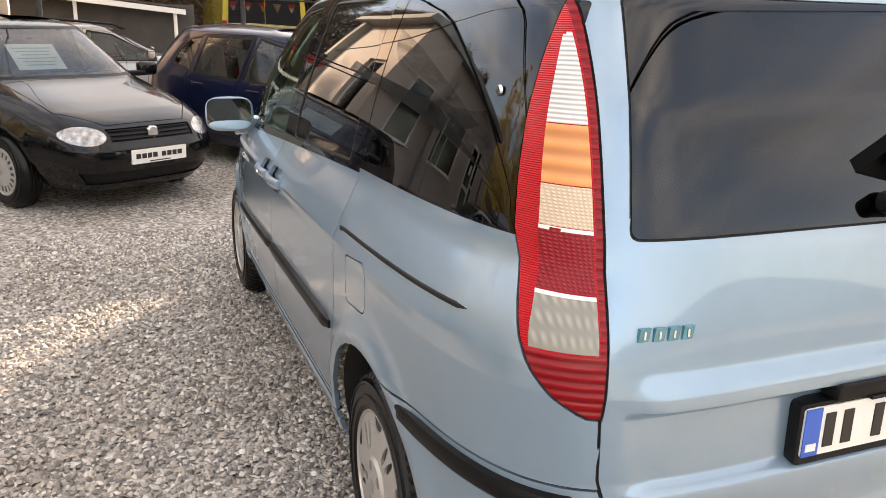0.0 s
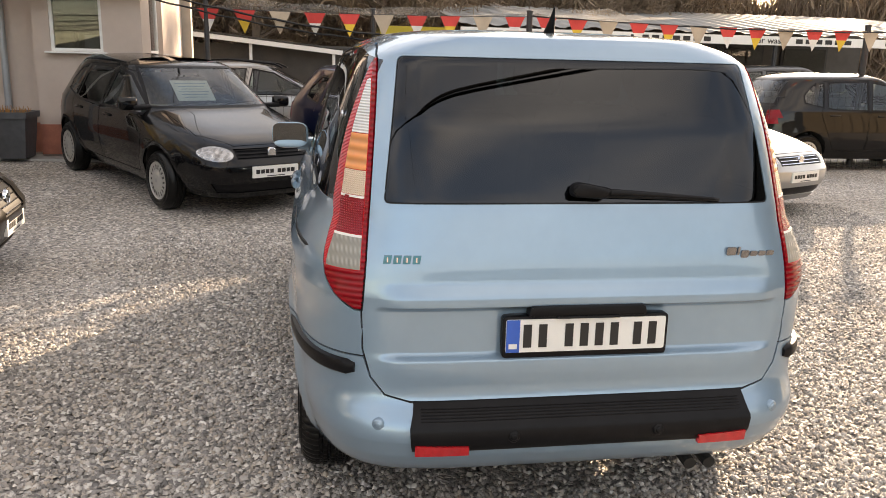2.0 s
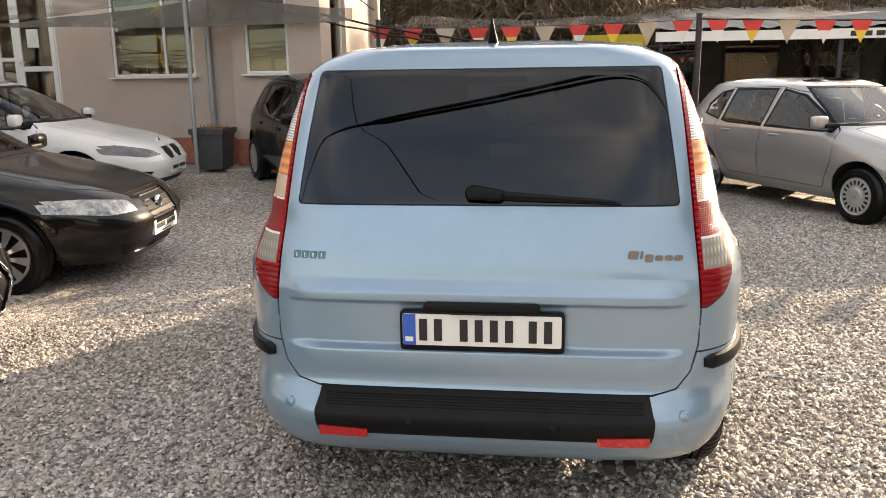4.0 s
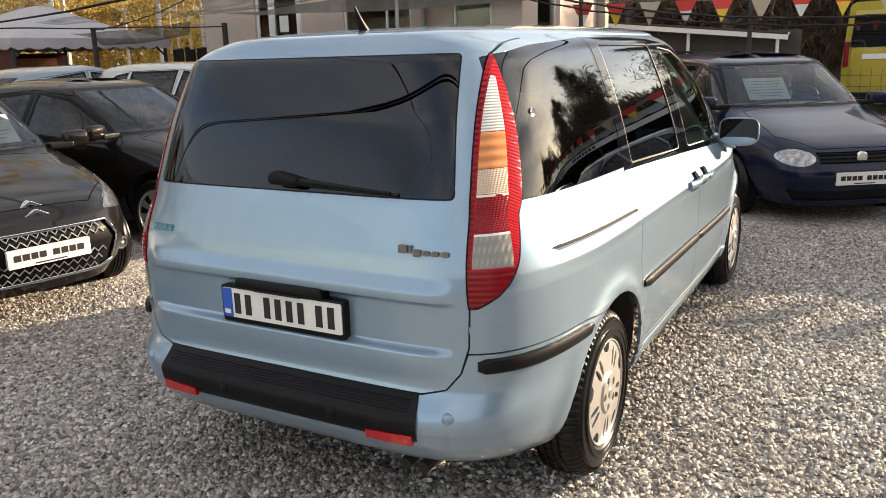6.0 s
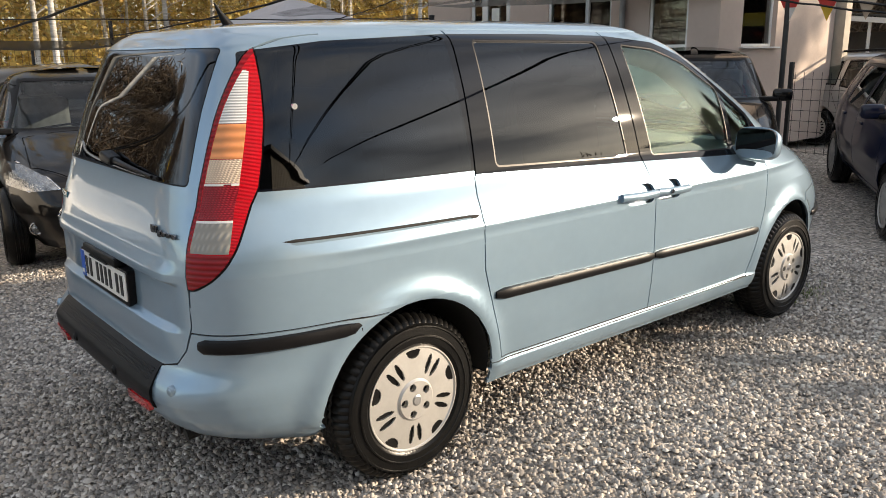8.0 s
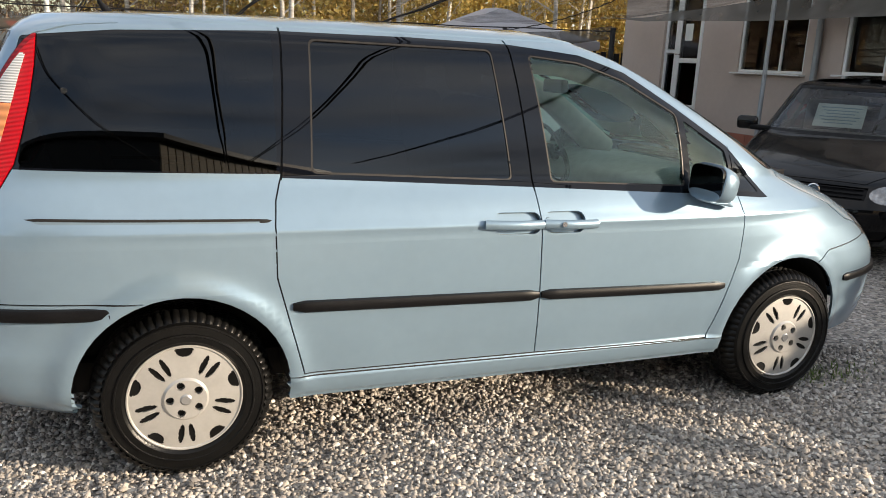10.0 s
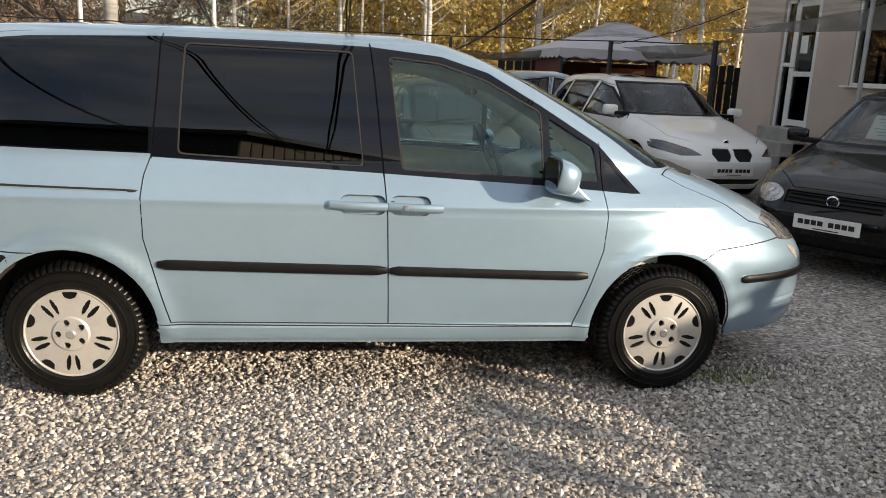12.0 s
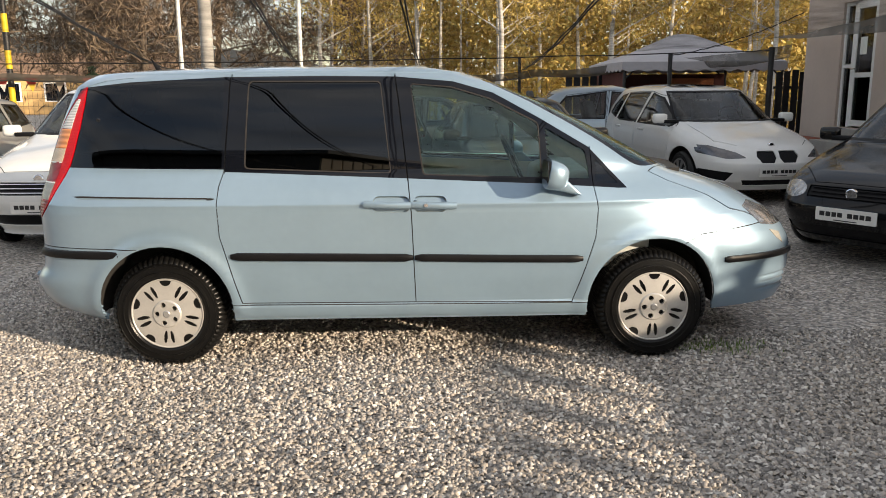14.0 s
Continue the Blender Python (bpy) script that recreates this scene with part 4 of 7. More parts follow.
# inside
part("cabin_floor", boxed((2.1, 0, 0.33), (3.5, 1.2, 0.10)), UNDER, VAN)
part("underbody", boxed((2.2, 0, 0.25), (3.7, 0.9, 0.10)), UNDER, VAN)
part("dashboard", prism([(3.02, 0.55), (3.08, 1.02), (3.25, 1.08), (3.62, 1.06), (3.62, 0.5)], "y", -0.74, 0.74, 0.03), DASH, VAN, smooth=40)
for y in (0.37, -0.37):
    seat(VAN, 2.45, y, 0.74, INTERIOR)
    seat(VAN, 1.55, y, 0.74, INTERIOR)
seat(VAN, 0.75, 0.37, 0.74, INTERIOR), seat(VAN, 0.75, -0.37, 0.74, INTERIOR)
steering_wheel(VAN, 2.92, 0.37, 1.08)
for s in (1, -1):
    part("door_card", prism([(1.25, 0.45), (3.15, 0.45), (3.2, 1.02), (2.2, 1.07), (1.25, 1.11)], "y", s * 0.77, s * 0.79), INTERIOR_L, VAN)
    pts = [(3.42, 0.60, 1.07), (3.2, 0.585, 1.23), (2.97, 0.565, 1.395), (2.72, 0.545, 1.515), (2.45, 0.54, 1.57), (2.1, 0.54, 1.58)]
    part("pillar_trim", tube([(x, s * y, z) for x, y, z in pts], 0.085, 10, None, 0.036), INTERIOR_L, VAN, "pale beige pillar trim", smooth=60)
part("headliner", boxed((1.55, 0, 1.635), (1.7, 1.0, 0.02)), INTERIOR_L, VAN)
part("rear_view_mirror", boxed((2.72, 0.0, 1.47), (0.04, 0.22, 0.07), 0.015), BLACK_TRIM, VAN)
for y in (0.30, -0.35):
    part("front_wiper", tube([(3.70, y, 1.115), (3.62, y + 0.25, 1.19), (3.55, y + 0.5, 1.21)], 0.008, 6), BLACK_TRIM, VAN)
part("cowl_panel", prism([(3.55, -0.62), (3.85, -0.5), (3.93, 0.0), (3.85, 0.5), (3.55, 0.62), (3.68, 0.0)], "z", 1.070, 1.098, 0.005), BLACK_TRIM, VAN)


# ---- the other parked cars ----
def gz(x, y):
    """Height of the ground: level under the minivan, rising gently towards the office."""
    x, y = np.asarray(x, float), np.asarray(y, float)
    return 0.05 * np.clip(0.85 * (x - 5.6) + 0.5 * (y - 1.0), 0, 4.2) * sm(12.0, 9.9, x) * sm(40.0, 14.0, y)


def golf_style():
    return dict(L=4.15, H=1.44, wr=0.78, wf=3.29, r=0.302, rim=0.195, wheel="golf", wy=0.845, xmid=2.0, nr=5.0, nf=4.6, arch=0.345,
        xr=[(0.2, 0.12), (0.3, 0.03), (0.45, 0), (0.55, 0.0), (0.6, 0.04), (0.75, 0.05), (0.88, 0.07), (0.93, 0.1), (1.1, 0.22), (1.25, 0.34), (1.35, 0.45)],
        xf=[(0.2, 4.02), (0.3, 4.1), (0.45, 4.15), (0.53, 4.15), (0.575, 4.12), (0.65, 4.075), (0.705, 4.015), (0.74, 3.94), (0.79, 3.80), (0.84, 3.60), (0.88, 3.41), (0.92, 3.21), (0.95, 3.06), (0.985, 2.96), (1.1, 2.77), (1.25, 2.49), (1.35, 2.28)],
        w=[(0.2, 0.72), (0.3, 0.80), (0.45, 0.85), (0.6, 0.868), (0.75, 0.86), (0.88, 0.842), (0.95, 0.815), (1.1, 0.748), (1.25, 0.680), (1.35, 0.628)],
        dome=(1.35, 1.455, 0.45, 2.28, 0.625, 1.15, 1.55),
        panes=[("front_door_window", [(1.96, 1.325), (2.28, 1.27), (2.83, 0.965), (2.84, 0.93), (1.88, 0.93)]), ("rear_door_window", [(1.84, 1.33), (1.15, 1.305), (1.10, 0.955), (1.20, 0.935), (1.79, 0.93)]), ("quarter_window", [(1.06, 1.295), (0.88, 1.26), (0.72, 1.12), (0.72, 1.02), (1.01, 0.965)])],
        doors=[("front_door", [(1.90, 1.365), (1.83, 0.93), (1.83, 0.32), (2.80, 0.32), (2.92, 0.6), (2.93, 0.92), (2.30, 1.31)]), ("rear_door", [(1.88, 1.365), (1.81, 0.93), (1.81, 0.32), (1.25, 0.32), (1.08, 0.62), (0.98, 0.85), (1.07, 1.33)])],
        screen=[(-0.545, 1.355), (0.545, 1.355), (0.685, 1.0), (-0.685, 1.0)], rear=[(-0.50, 1.33), (0.50, 1.33), (0.60, 1.0), (-0.60, 1.0)],
        lamps=[(0.56 + 0.145 * math.cos(a), 0.648 + 0.068 * math.sin(a)) for a in np.linspace(0, 2 * math.pi, 20)[:-1]],
        grille=[[(-0.40, 0.695), (0.40, 0.695), (0.39, 0.60), (-0.39, 0.60)]], slats=3, badge=(0.648, 0.052), plate=(0.475, 0.0),
        intake=[[(-0.62, 0.36), (0.62, 0.36), (0.55, 0.26), (-0.55, 0.26)]], tail=[(0.60, 0.90), (0.80, 0.92), (0.85, 0.70), (0.62, 0.70)], strip=None, hood=(2.99, 3.98, 0.62))


def scaled(st, **new_values):
    """A car of other length, width and height from the same drawing."""
    st = dict(st)
    kx, ky, kz = new_values.pop("kx", 1.0), new_values.pop("ky", 1.0), new_values.pop("kz", 1.0)
    for k in ("xr", "xf"):
        st[k] = [(z * kz, x * kx) for z, x in st[k]]
    st["w"] = [(z * kz, y * ky) for z, y in st["w"]]
    d = st["dome"]
    st["dome"] = (d[0] * kz, d[1] * kz, d[2] * kx, d[3] * kx, d[4] * ky, d[5] * kx, d[6] * kx)
    st["panes"] = [(n, [(x * kx, z * kz) for x, z in p]) for n, p in st["panes"]]
    st["doors"] = [(n, [(x * kx, z * kz) for x, z in p]) for n, p in st["doors"]]
    for k in ("screen", "rear", "lamps", "tail"):
        st[k] = [(y * ky, z * kz) for y, z in st[k]]
    for k in ("grille", "intake"):
        st[k] = [[(y * ky, z * kz) for y, z in p] for p in st[k]]
    st.update(L=st["L"] * kx, H=st["H"] * kz, wr=st["wr"] * kx, wf=st["wf"] * kx, wy=st["wy"] * ky, xmid=st["xmid"] * kx)
    st["badge"], st["plate"], st["hood"] = (st["badge"][0] * kz, st["badge"][1]), (st["plate"][0] * kz, st["plate"][1]), (st["hood"][0] * kx, st["hood"][1] * kx, st["hood"][2] * ky)
    st.update(new_values)
    return st


def car(name, st, colour, nose, heading, label, category="car", group="cars parked in the lot", step=46, rim=None, glass_mat=None, detail=True, card=0):
    ch, sh_ = math.cos(radians(heading)), math.sin(radians(heading))
    zf, zr = (float(gz(nose[0] - ch * (st["L"] - st[k]), nose[1] - sh_ * (st["L"] - st[k]))) for k in ("wf", "wr"))
    rise = (zf - zr) / (st["wf"] - st["wr"])
    m = pose(nose[0], nose[1], zf + rise * (st["L"] - st["wf"]), 0, -math.degrees(math.atan(rise)), heading) @ Matrix.Translation((-st["L"], 0, 0))
    ob = thing(name, m, label, category, group)
    z0, z1, xa, xb, wd, pa, pb = st["dome"]
    K = 9
    dome = [(math.sin(math.pi / 2 * k / K), 1 - math.cos(math.pi / 2 * k / K)) for k in range(1, K + 1)]
    xr = st["xr"] + [(z0 + (z1 - z0) * s, xa + (pa - xa) * c ** 0.8) for s, c in dome]
    xf = st["xf"] + [(z0 + (z1 - z0) * s, xb + (pb - xb) * c ** 0.8) for s, c in dome]
    w = st["w"] + [(z0 + (z1 - z0) * s, 0.04 + (wd - 0.04) * abs(1 - c) ** 0.8) for s, c in dome]
    base = sorted({round(z, 4) for z, _ in st["xr"] + st["xf"]} | {round(v, 4) for v in np.arange(0.2, z0, 0.055)})
    zs = [base[0]]
    for z in base[1:]:
        if z - zs[-1] > 0.012 and z < z0 - 0.005:
            zs.append(z)
    zs += [z0] + [z0 + (z1 - z0) * s for s, _ in dome]
    nr, nf = [(0, st["nr"]), (z0, st["nr"]), (z1, 2.6)], [(0, st["nf"]), (z0, st["nf"]), (z1, 2.6)]

    def bulge(P, N):
        x, y, z = P[..., 0], np.abs(P[..., 1]), P[..., 2]
        d = np.zeros_like(x)
        for cx in (st["wr"], st["wf"]):
            rr = np.hypot(x - cx, z - st["r"])
            d += 0.014 * np.exp(-(((rr - st["arch"] - 0.02) / 0.05) ** 2)) * sm(0.5, 0.65, y) * sm(0.15, 0.35, z)
        return P + N * d[..., None]

    sh = Shell(xr, xf, w, nr, nf, st["xmid"], zs, step, bulge)
    g = glass_mat or CARGLASS
    L = st["L"]
    side, fr, rr = (lambda c: abs(c.y) > 0.3), (lambda c: c.x > L * 0.55), (lambda c: c.x < L * 0.4)
    if detail:
        for n, p in st["doors"]:
            sh.panel(n, None, [("y", p)], side, 0.004)
        a, b, hw = st["hood"]
        sh.panel("bonnet", None, [("z", [(a, -hw), (b - 0.3, -hw), (b, -hw * 0.6), (b, hw * 0.6), (b - 0.3, hw), (a, hw)])], lambda c: c.x > a - 0.2 and c.z > st["badge"][0], 0.004)
    for n, p in st["panes"]:
        sh.cut(n + "_frame", BLACK_TRIM, [("y", grown(p, 0.022))], side, 0.001)
    for n, p in st["panes"]:
        sh.cut(n, g, [("y", p)], side, 0.004)
    sh.cut("windscreen_seal", BLACK_TRIM, [("x", grown(st["screen"], 0.022))], lambda c: c.x > L * 0.45, 0.001)
    sh.cut("windscreen", g, [("x", st["screen"])], lambda c: c.x > L * 0.45, 0.003)
    sh.cut("rear_window", g, [("x", st["rear"])], rr, 0.003)
    for s in (1, -1):
        sh.cut("headlamp", st.get("head_mat") or HEAD, [("x", [(s * y, z) for y, z in st["lamps"]])], lambda c: c.x > L - 0.62, -0.002)
        if st.get("amber"):
            sh.cut("indicator_lens", LENS_AMBER, [("x", [(s * y, z) for y, z in st["amber"]])], lambda c: c.x > L - 0.62, -0.003)
        sh.cut("tail_lamp", LENS_DRED, [("x", [(s * y, z) for y, z in st["tail"]])], lambda c: c.x < 0.32, -0.002)
    for p in st["grille"]:
        sh.cut("grille", BLACK_TRIM, [("x", p)], fr, 0.014)
    for p in st["intake"]:
        sh.cut("lower_grille", BLACK_TRIM, [("x", p)], fr, 0.014)
    if st.get("strip"):
        z, h = st["strip"]
        sh.cut("rubbing_strip", BLACK_TRIM, [("y", [(1.0, z), (L - 1.2, z), (L - 1.2, z - h), (1.0, z - h)])], side, -0.006)
    for cx in (st["wr"], st["wf"]):
        sh.hole([("y", arch_poly(cx, st["arch"], st["r"] + 0.01, 0.1))], lambda c: abs(c.y) > 0.4)
    sh.build(ob, colour, {}, {n for n, _ in st["doors"]} | {n for n, _ in st["panes"]} | {n + "_frame" for n, _ in st["panes"]} | {"headlamp", "tail_lamp", "indicator_lens", "rubbing_strip"})

    def skin(z, x):
        a = x - st["xmid"]
        half = st["xmid"] - float(np.interp(z, *zip(*xr))) if a < 0 else float(np.interp(z, *zip(*xf))) - st["xmid"]
        k = st["nr"] if a < 0 else st["nf"]
        return float(np.interp(z, *zip(*w))) * max(0.0, 1 - min(0.999, abs(a) / half) ** k) ** (1 / k)

    for cx in (st["wr"], st["wf"]):
        for s in (1, -1):
            wheel(ob, cx, s * st["wy"], st["r"], 0.195, st["rim"], st["wheel"], rim or HUBCAP)
            wheel_well(ob, cx, st["arch"] + 0.006, st["r"] + 0.01, skin, s, 0.45)
    fx = lambda z: float(np.interp(z, *zip(*xf)))
    # number plate with writing as bars
    z, y = st["plate"]
    if z:
        x = fx(z) + 0.004
        pl = part("number_plate", prism(rounded([(y - 0.262, z - 0.057), (y + 0.262, z - 0.057), (y + 0.262, z + 0.057), (y - 0.262, z + 0.057)], 0.008), "x", x - 0.02, x + 0.006), PLATE, ob, "white plate with black lettering bars")
        bars("plate_mark", pl, x + 0.0068, y - 0.225, z + 0.004, [0.044, 0.042, 0.040, 0.042, -0.022, 0.042, 0.042, 0.040, 0.044], 0.040, 0.0105, 1)
        bars("plate_mark", pl, x + 0.0068, y - 0.10, z - 0.044, [0.2], 0.008, 0.01, 1)
    z, rb = st["badge"]
    if rb:
        x = fx(z) + 0.004
        bg = part("front_badge", lathe([(-0.02, rb), (0.004, rb), (0.008, rb - 0.008), (0.004, rb - 0.010), (0.004, 0.01)], 24, "x", None, (x, 0, z)), CHROME, ob, smooth=40)
    for k in range(st["slats"]):
        p = st["grille"][0]
        zz = p[2][1] + (p[0][1] - p[2][1]) * (k + 0.5) / st["slats"]
        hw = min(abs(p[0][0]), abs(p[2][0])) - 0.02
        part("grille_slat", tube([(fx(zz) - 0.004 - 0.09 * (y / 0.86) ** 4 * 4, y, zz) for y in np.linspace(-hw, hw, 9)], 0.007, 5), st.get("slat_mat") or BLACK_TRIM, ob)
    # mirrors, handles, seats, wheel, wipers
    mz, mx = st["screen"][2][1] + 0.02, st["panes"][0][1][2][0] - 0.05
    for s in (1, -1):
        my = st["w"][-4][1] * 1.12
        mr = part("door_mirror", boxed((mx, s * my, mz), (0.10, 0.20, 0.13), 0.035), colour if st.get("mirror_paint", True) else BLACK_TRIM, ob, smooth=60)
        part("mirror_arm", boxed((mx + 0.02, s * (my - 0.14), mz - 0.04), (0.08, 0.20, 0.05), 0.015), BLACK_TRIM, mr)
        part("mirror_glass", boxed((mx - 0.052, s * my, mz), (0.004, 0.165, 0.10)), M_MIRROR, mr)
        if detail:
            for n, p in st["doors"]:
                hx = min(q[0] for q in p) + 0.14
                hz = st["panes"][0][1][-1][1] - 0.10
                yy = float(np.interp(hz, *zip(*st["w"]))) * (1 - (abs(hx - st["xmid"]) / st["xmid"]) ** st["nr"]) ** (1 / st["nr"])
                part("door_handle", boxed((hx + 0.09, s * (yy + 0.010), hz), (0.18, 0.022, 0.028), 0.008), colour, ob, smooth=50)
    sz = 0.52 * st["H"] / 1.44
    k = L / 4.15
    for y in (0.36, -0.36):
        seat(ob, 1.95 * k, y, sz, INTERIOR), seat(ob, 1.10 * k, y, sz, INTERIOR)
    part("cabin_floor", boxed((2.0 * k, 0, 0.30), (3.2 * k, 1.3, 0.12)), UNDER, ob)
    part("dashboard", boxed((2.62 * k, 0, st["screen"][2][1] - 0.16), (0.45, 1.25, 0.26), 0.06), INTERIOR, ob, smooth=50)
    steering_wheel(ob, 2.34 * k, 0.36, st["screen"][2][1] - 0.02)
    cz = st["screen"][2][1]
    for y in (0.05, -0.55):
        part("windscreen_wiper", tube([(fx(cz) - 0.10, y + 0.05, cz - 0.01), (fx(cz + 0.02) - 0.05, y + 0.30, cz + 0.02), (fx(cz + 0.03) - 0.11, y + 0.55, cz + 0.03)], 0.009, 5), BLACK_TRIM, ob)
    if card:
        x0, zc = fx(cz + 0.14) - 0.09, cz + 0.13
        tilt = Euler((0, radians(-48), 0)).to_matrix()
        cd = part("price_card", boxed((x0, card, zc), (0.004, 0.44, 0.30), 0, tilt), PAPER, ob, "white price sheet behind the windscreen")
        for k in range(6):
            o = tilt @ Vector((0.004, 0.0, 0.10 - 0.04 * k))
            part("sheet_line", boxed(Vector((x0, card, zc)) + o, (0.002, 0.36 - 0.05 * (k % 3), 0.010), 0, tilt), SHEET_INK, cd)
    return ob


SHEET_INK = M("blue_grey_print", (0.34, 0.42, 0.47), 0.7)
BLACK_PAINT = paint("black_solid_paint", (0.004, 0.004, 0.0045), 0.0, 0.25, coat=0.6)
NAVY_PAINT = paint("navy_metallic_paint", (0.004, 0.007, 0.024), 0.0, 0.3, coat=0.65)
SILVER_PAINT = paint("silver_metallic_paint", (0.40, 0.395, 0.385), 0.6, 0.33)
WHITE_PAINT = paint("white_solid_paint", (0.72, 0.72, 0.70), 0.0, 0.25)
BROWN_BLACK = paint("black_brown_metallic_paint", (0.007, 0.006, 0.0055), 0.0, 0.28, coat=0.7)
BLUE_GREY = paint("pale_blue_metallic_paint", (0.33, 0.40, 0.46), 0.5, 0.33)
GREY_PAINT = paint("dark_grey_metallic_paint", (0.06, 0.062, 0.066), 0.4, 0.3)
VAN_YELLOW = paint("yellow_solid_paint", (0.40, 0.32, 0.045), 0.0, 0.3)

GOLF = golf_style()
car("hatchback", GOLF, BLACK_PAINT, (5.887, 1.24), 214.4, "black five-door hatchback with silver hubcaps on the gravel", step=80, card=-0.1)
car("hatchback", GOLF, NAVY_PAINT, (5.938, -1.596), 213.9, "navy blue hatchback with clear oval headlamps on the gravel", step=80, card=-0.2)
SGOLF = scaled(GOLF, slat_mat=CHROME)
car("hatchback", SGOLF, SILVER_PAINT, (5.72, -4.50), 207, "silver hatchback with low sun on its flank", step=80)

BMW = scaled(GOLF, kx=1.042, ky=1.02, kz=0.99, nf=4.2, r=0.315, rim=0.22, wheel="alloy", arch=0.36,
    lamps=[(0.40, 0.60), (0.50, 0.66), (0.72, 0.73), (0.86, 0.72), (0.80, 0.63), (0.62, 0.585)],
    grille=[[(0.03, 0.68), (0.25, 0.68), (0.28, 0.62), (0.22, 0.54), (0.06, 0.54), (0.02, 0.60)], [(-0.03, 0.68), (-0.25, 0.68), (-0.28, 0.62), (-0.22, 0.54), (-0.06, 0.54), (-0.02, 0.60)]],
    slats=0, head_mat=HEAD_DARK, badge=(0.735, 0.040), plate=(0.43, 0.0), intake=[[(-0.45, 0.33), (0.45, 0.33), (0.40, 0.25), (-0.40, 0.25)], [(0.55, 0.42), (0.80, 0.44), (0.78, 0.33), (0.60, 0.30)], [(-0.55, 0.42), (-0.80, 0.44), (-0.78, 0.33), (-0.60, 0.30)]])
car("hatchback", BMW, WHITE_PAINT, (6.627, 4.205), 277.9, "white hatchback with a twin black grille and slanted headlamps", step=80, rim=ALLOY)

SALOON = scaled(GOLF, kx=1.08, ky=1.02, kz=1.0, r=0.32, rim=0.222, wheel="alloy", arch=0.365, mirror_paint=True,
    lamps=[(0.42, 0.60), (0.45, 0.68), (0.70, 0.72), (0.84, 0.72), (0.84, 0.63), (0.66, 0.59)],
    grille=[[(-0.30, 0.70), (0.30, 0.70), (0.26, 0.50), (-0.26, 0.50)]], slats=5, slat_mat=CHROME, badge=(0.60, 0.055), plate=(0.42, 0.0),
    intake=[[(-0.60, 0.35), (0.60, 0.35), (0.52, 0.25), (-0.52, 0.25)]])
SALOON["xr"] = [(0.2, 0.12), (0.3, 0.03), (0.45, 0), (0.6, 0.0), (0.9, 0.05), (0.96, 0.10), (0.99, 0.30), (1.01, 0.52), (1.05, 0.62), (1.2, 0.85), (1.34, 1.10)]
SALOON["dome"] = (1.34, 1.45, 1.10, 2.46, 0.637, 1.5, 1.9)
SALOON["panes"] = [("front_door_window", [(2.10, 1.325), (2.46, 1.27), (3.05, 0.965), (3.06, 0.93), (2.02, 0.93)]), ("rear_door_window", [(1.98, 1.33), (1.35, 1.27), (1.08, 1.02), (1.10, 0.96), (1.93, 0.93)])]
SALOON["doors"] = [("front_door", [(2.05, 1.365), (1.97, 0.93), (1.97, 0.32), (3.02, 0.32), (3.15, 0.6), (3.16, 0.92), (2.50, 1.31)]), ("rear_door", [(2.03, 1.365), (1.95, 0.93), (1.95, 0.32), (1.35, 0.32), (1.15, 0.62), (1.00, 0.95), (1.35, 1.31)])]
SALOON["amber"] = [(0.842, 0.72), (0.88, 0.72), (0.88, 0.63), (0.842, 0.62)]
car("saloon_car", SALOON, BROWN_BLACK, (3.74, 2.961), 277, "dark brown-black saloon with grey alloy wheels", step=80, rim=ALLOY)
car("saloon_car", SALOON, BLUE_GREY, (7.9, 8.3), 355, "pale blue saloon standing behind a white hatchback", step=60, rim=ALLOY)

DSTYLE = scaled(GOLF, kx=0.95, ky=1.0, kz=1.02, nf=3.6, r=0.31, rim=0.215, wheel="alloy", arch=0.355,
    lamps=[(0.46, 0.66), (0.52, 0.73), (0.70, 0.82), (0.86, 0.84), (0.86, 0.67), (0.66, 0.635)],
    grille=[[(-0.42, 0.60), (0.42, 0.60), (0.50, 0.48), (0.46, 0.32), (0.36, 0.28), (-0.36, 0.28), (-0.46, 0.32), (-0.50, 0.48)]], slats=0, badge=(0.71, 0.0), plate=(0.46, 0.0), intake=[])
ds = car("hatchback", DSTYLE, BROWN_BLACK, (1.056, 2.81), 260.3, "dark compact hatchback with a wide mesh grille and price sheet", step=80, rim=ALLOY, card=0.3)



def nose(st, y, z):
    """Skin of a car's front end at a width and a height."""
    k, w_ = st["nf"], float(np.interp(z, *zip(*st["w"])))
    return st["xmid"] + (float(np.interp(z, *zip(*st["xf"]))) - st["xmid"]) * max(0.05, 1 - (abs(y) / w_) ** k) ** (1 / k)


mouth = DSTYLE["grille"][0]
loop = [Vector(a).lerp(Vector(b), k / 6) for a, b in zip(mouth, mouth[1:] + mouth[:1]) for k in range(6)]
part("grille_surround", tube([(nose(DSTYLE, *p) + 0.004, p[0], p[1]) for p in loop + loop[:1]], 0.010, 6), CHROME, ds, "chrome grille outline", smooth=60)
for z in (0.31, 0.36, 0.41, 0.54, 0.58):
    hw = 0.44 - 0.10 * abs(z - 0.46) / 0.15
    zig = [(y, z + (0.016 if k % 2 else -0.016)) for k, y in enumerate(np.linspace(-hw, hw, 25))]
    part("grille_mesh", tube([(nose(DSTYLE, *p) - 0.006, p[0], p[1]) for p in zig], 0.005, 5), ALLOY, ds)
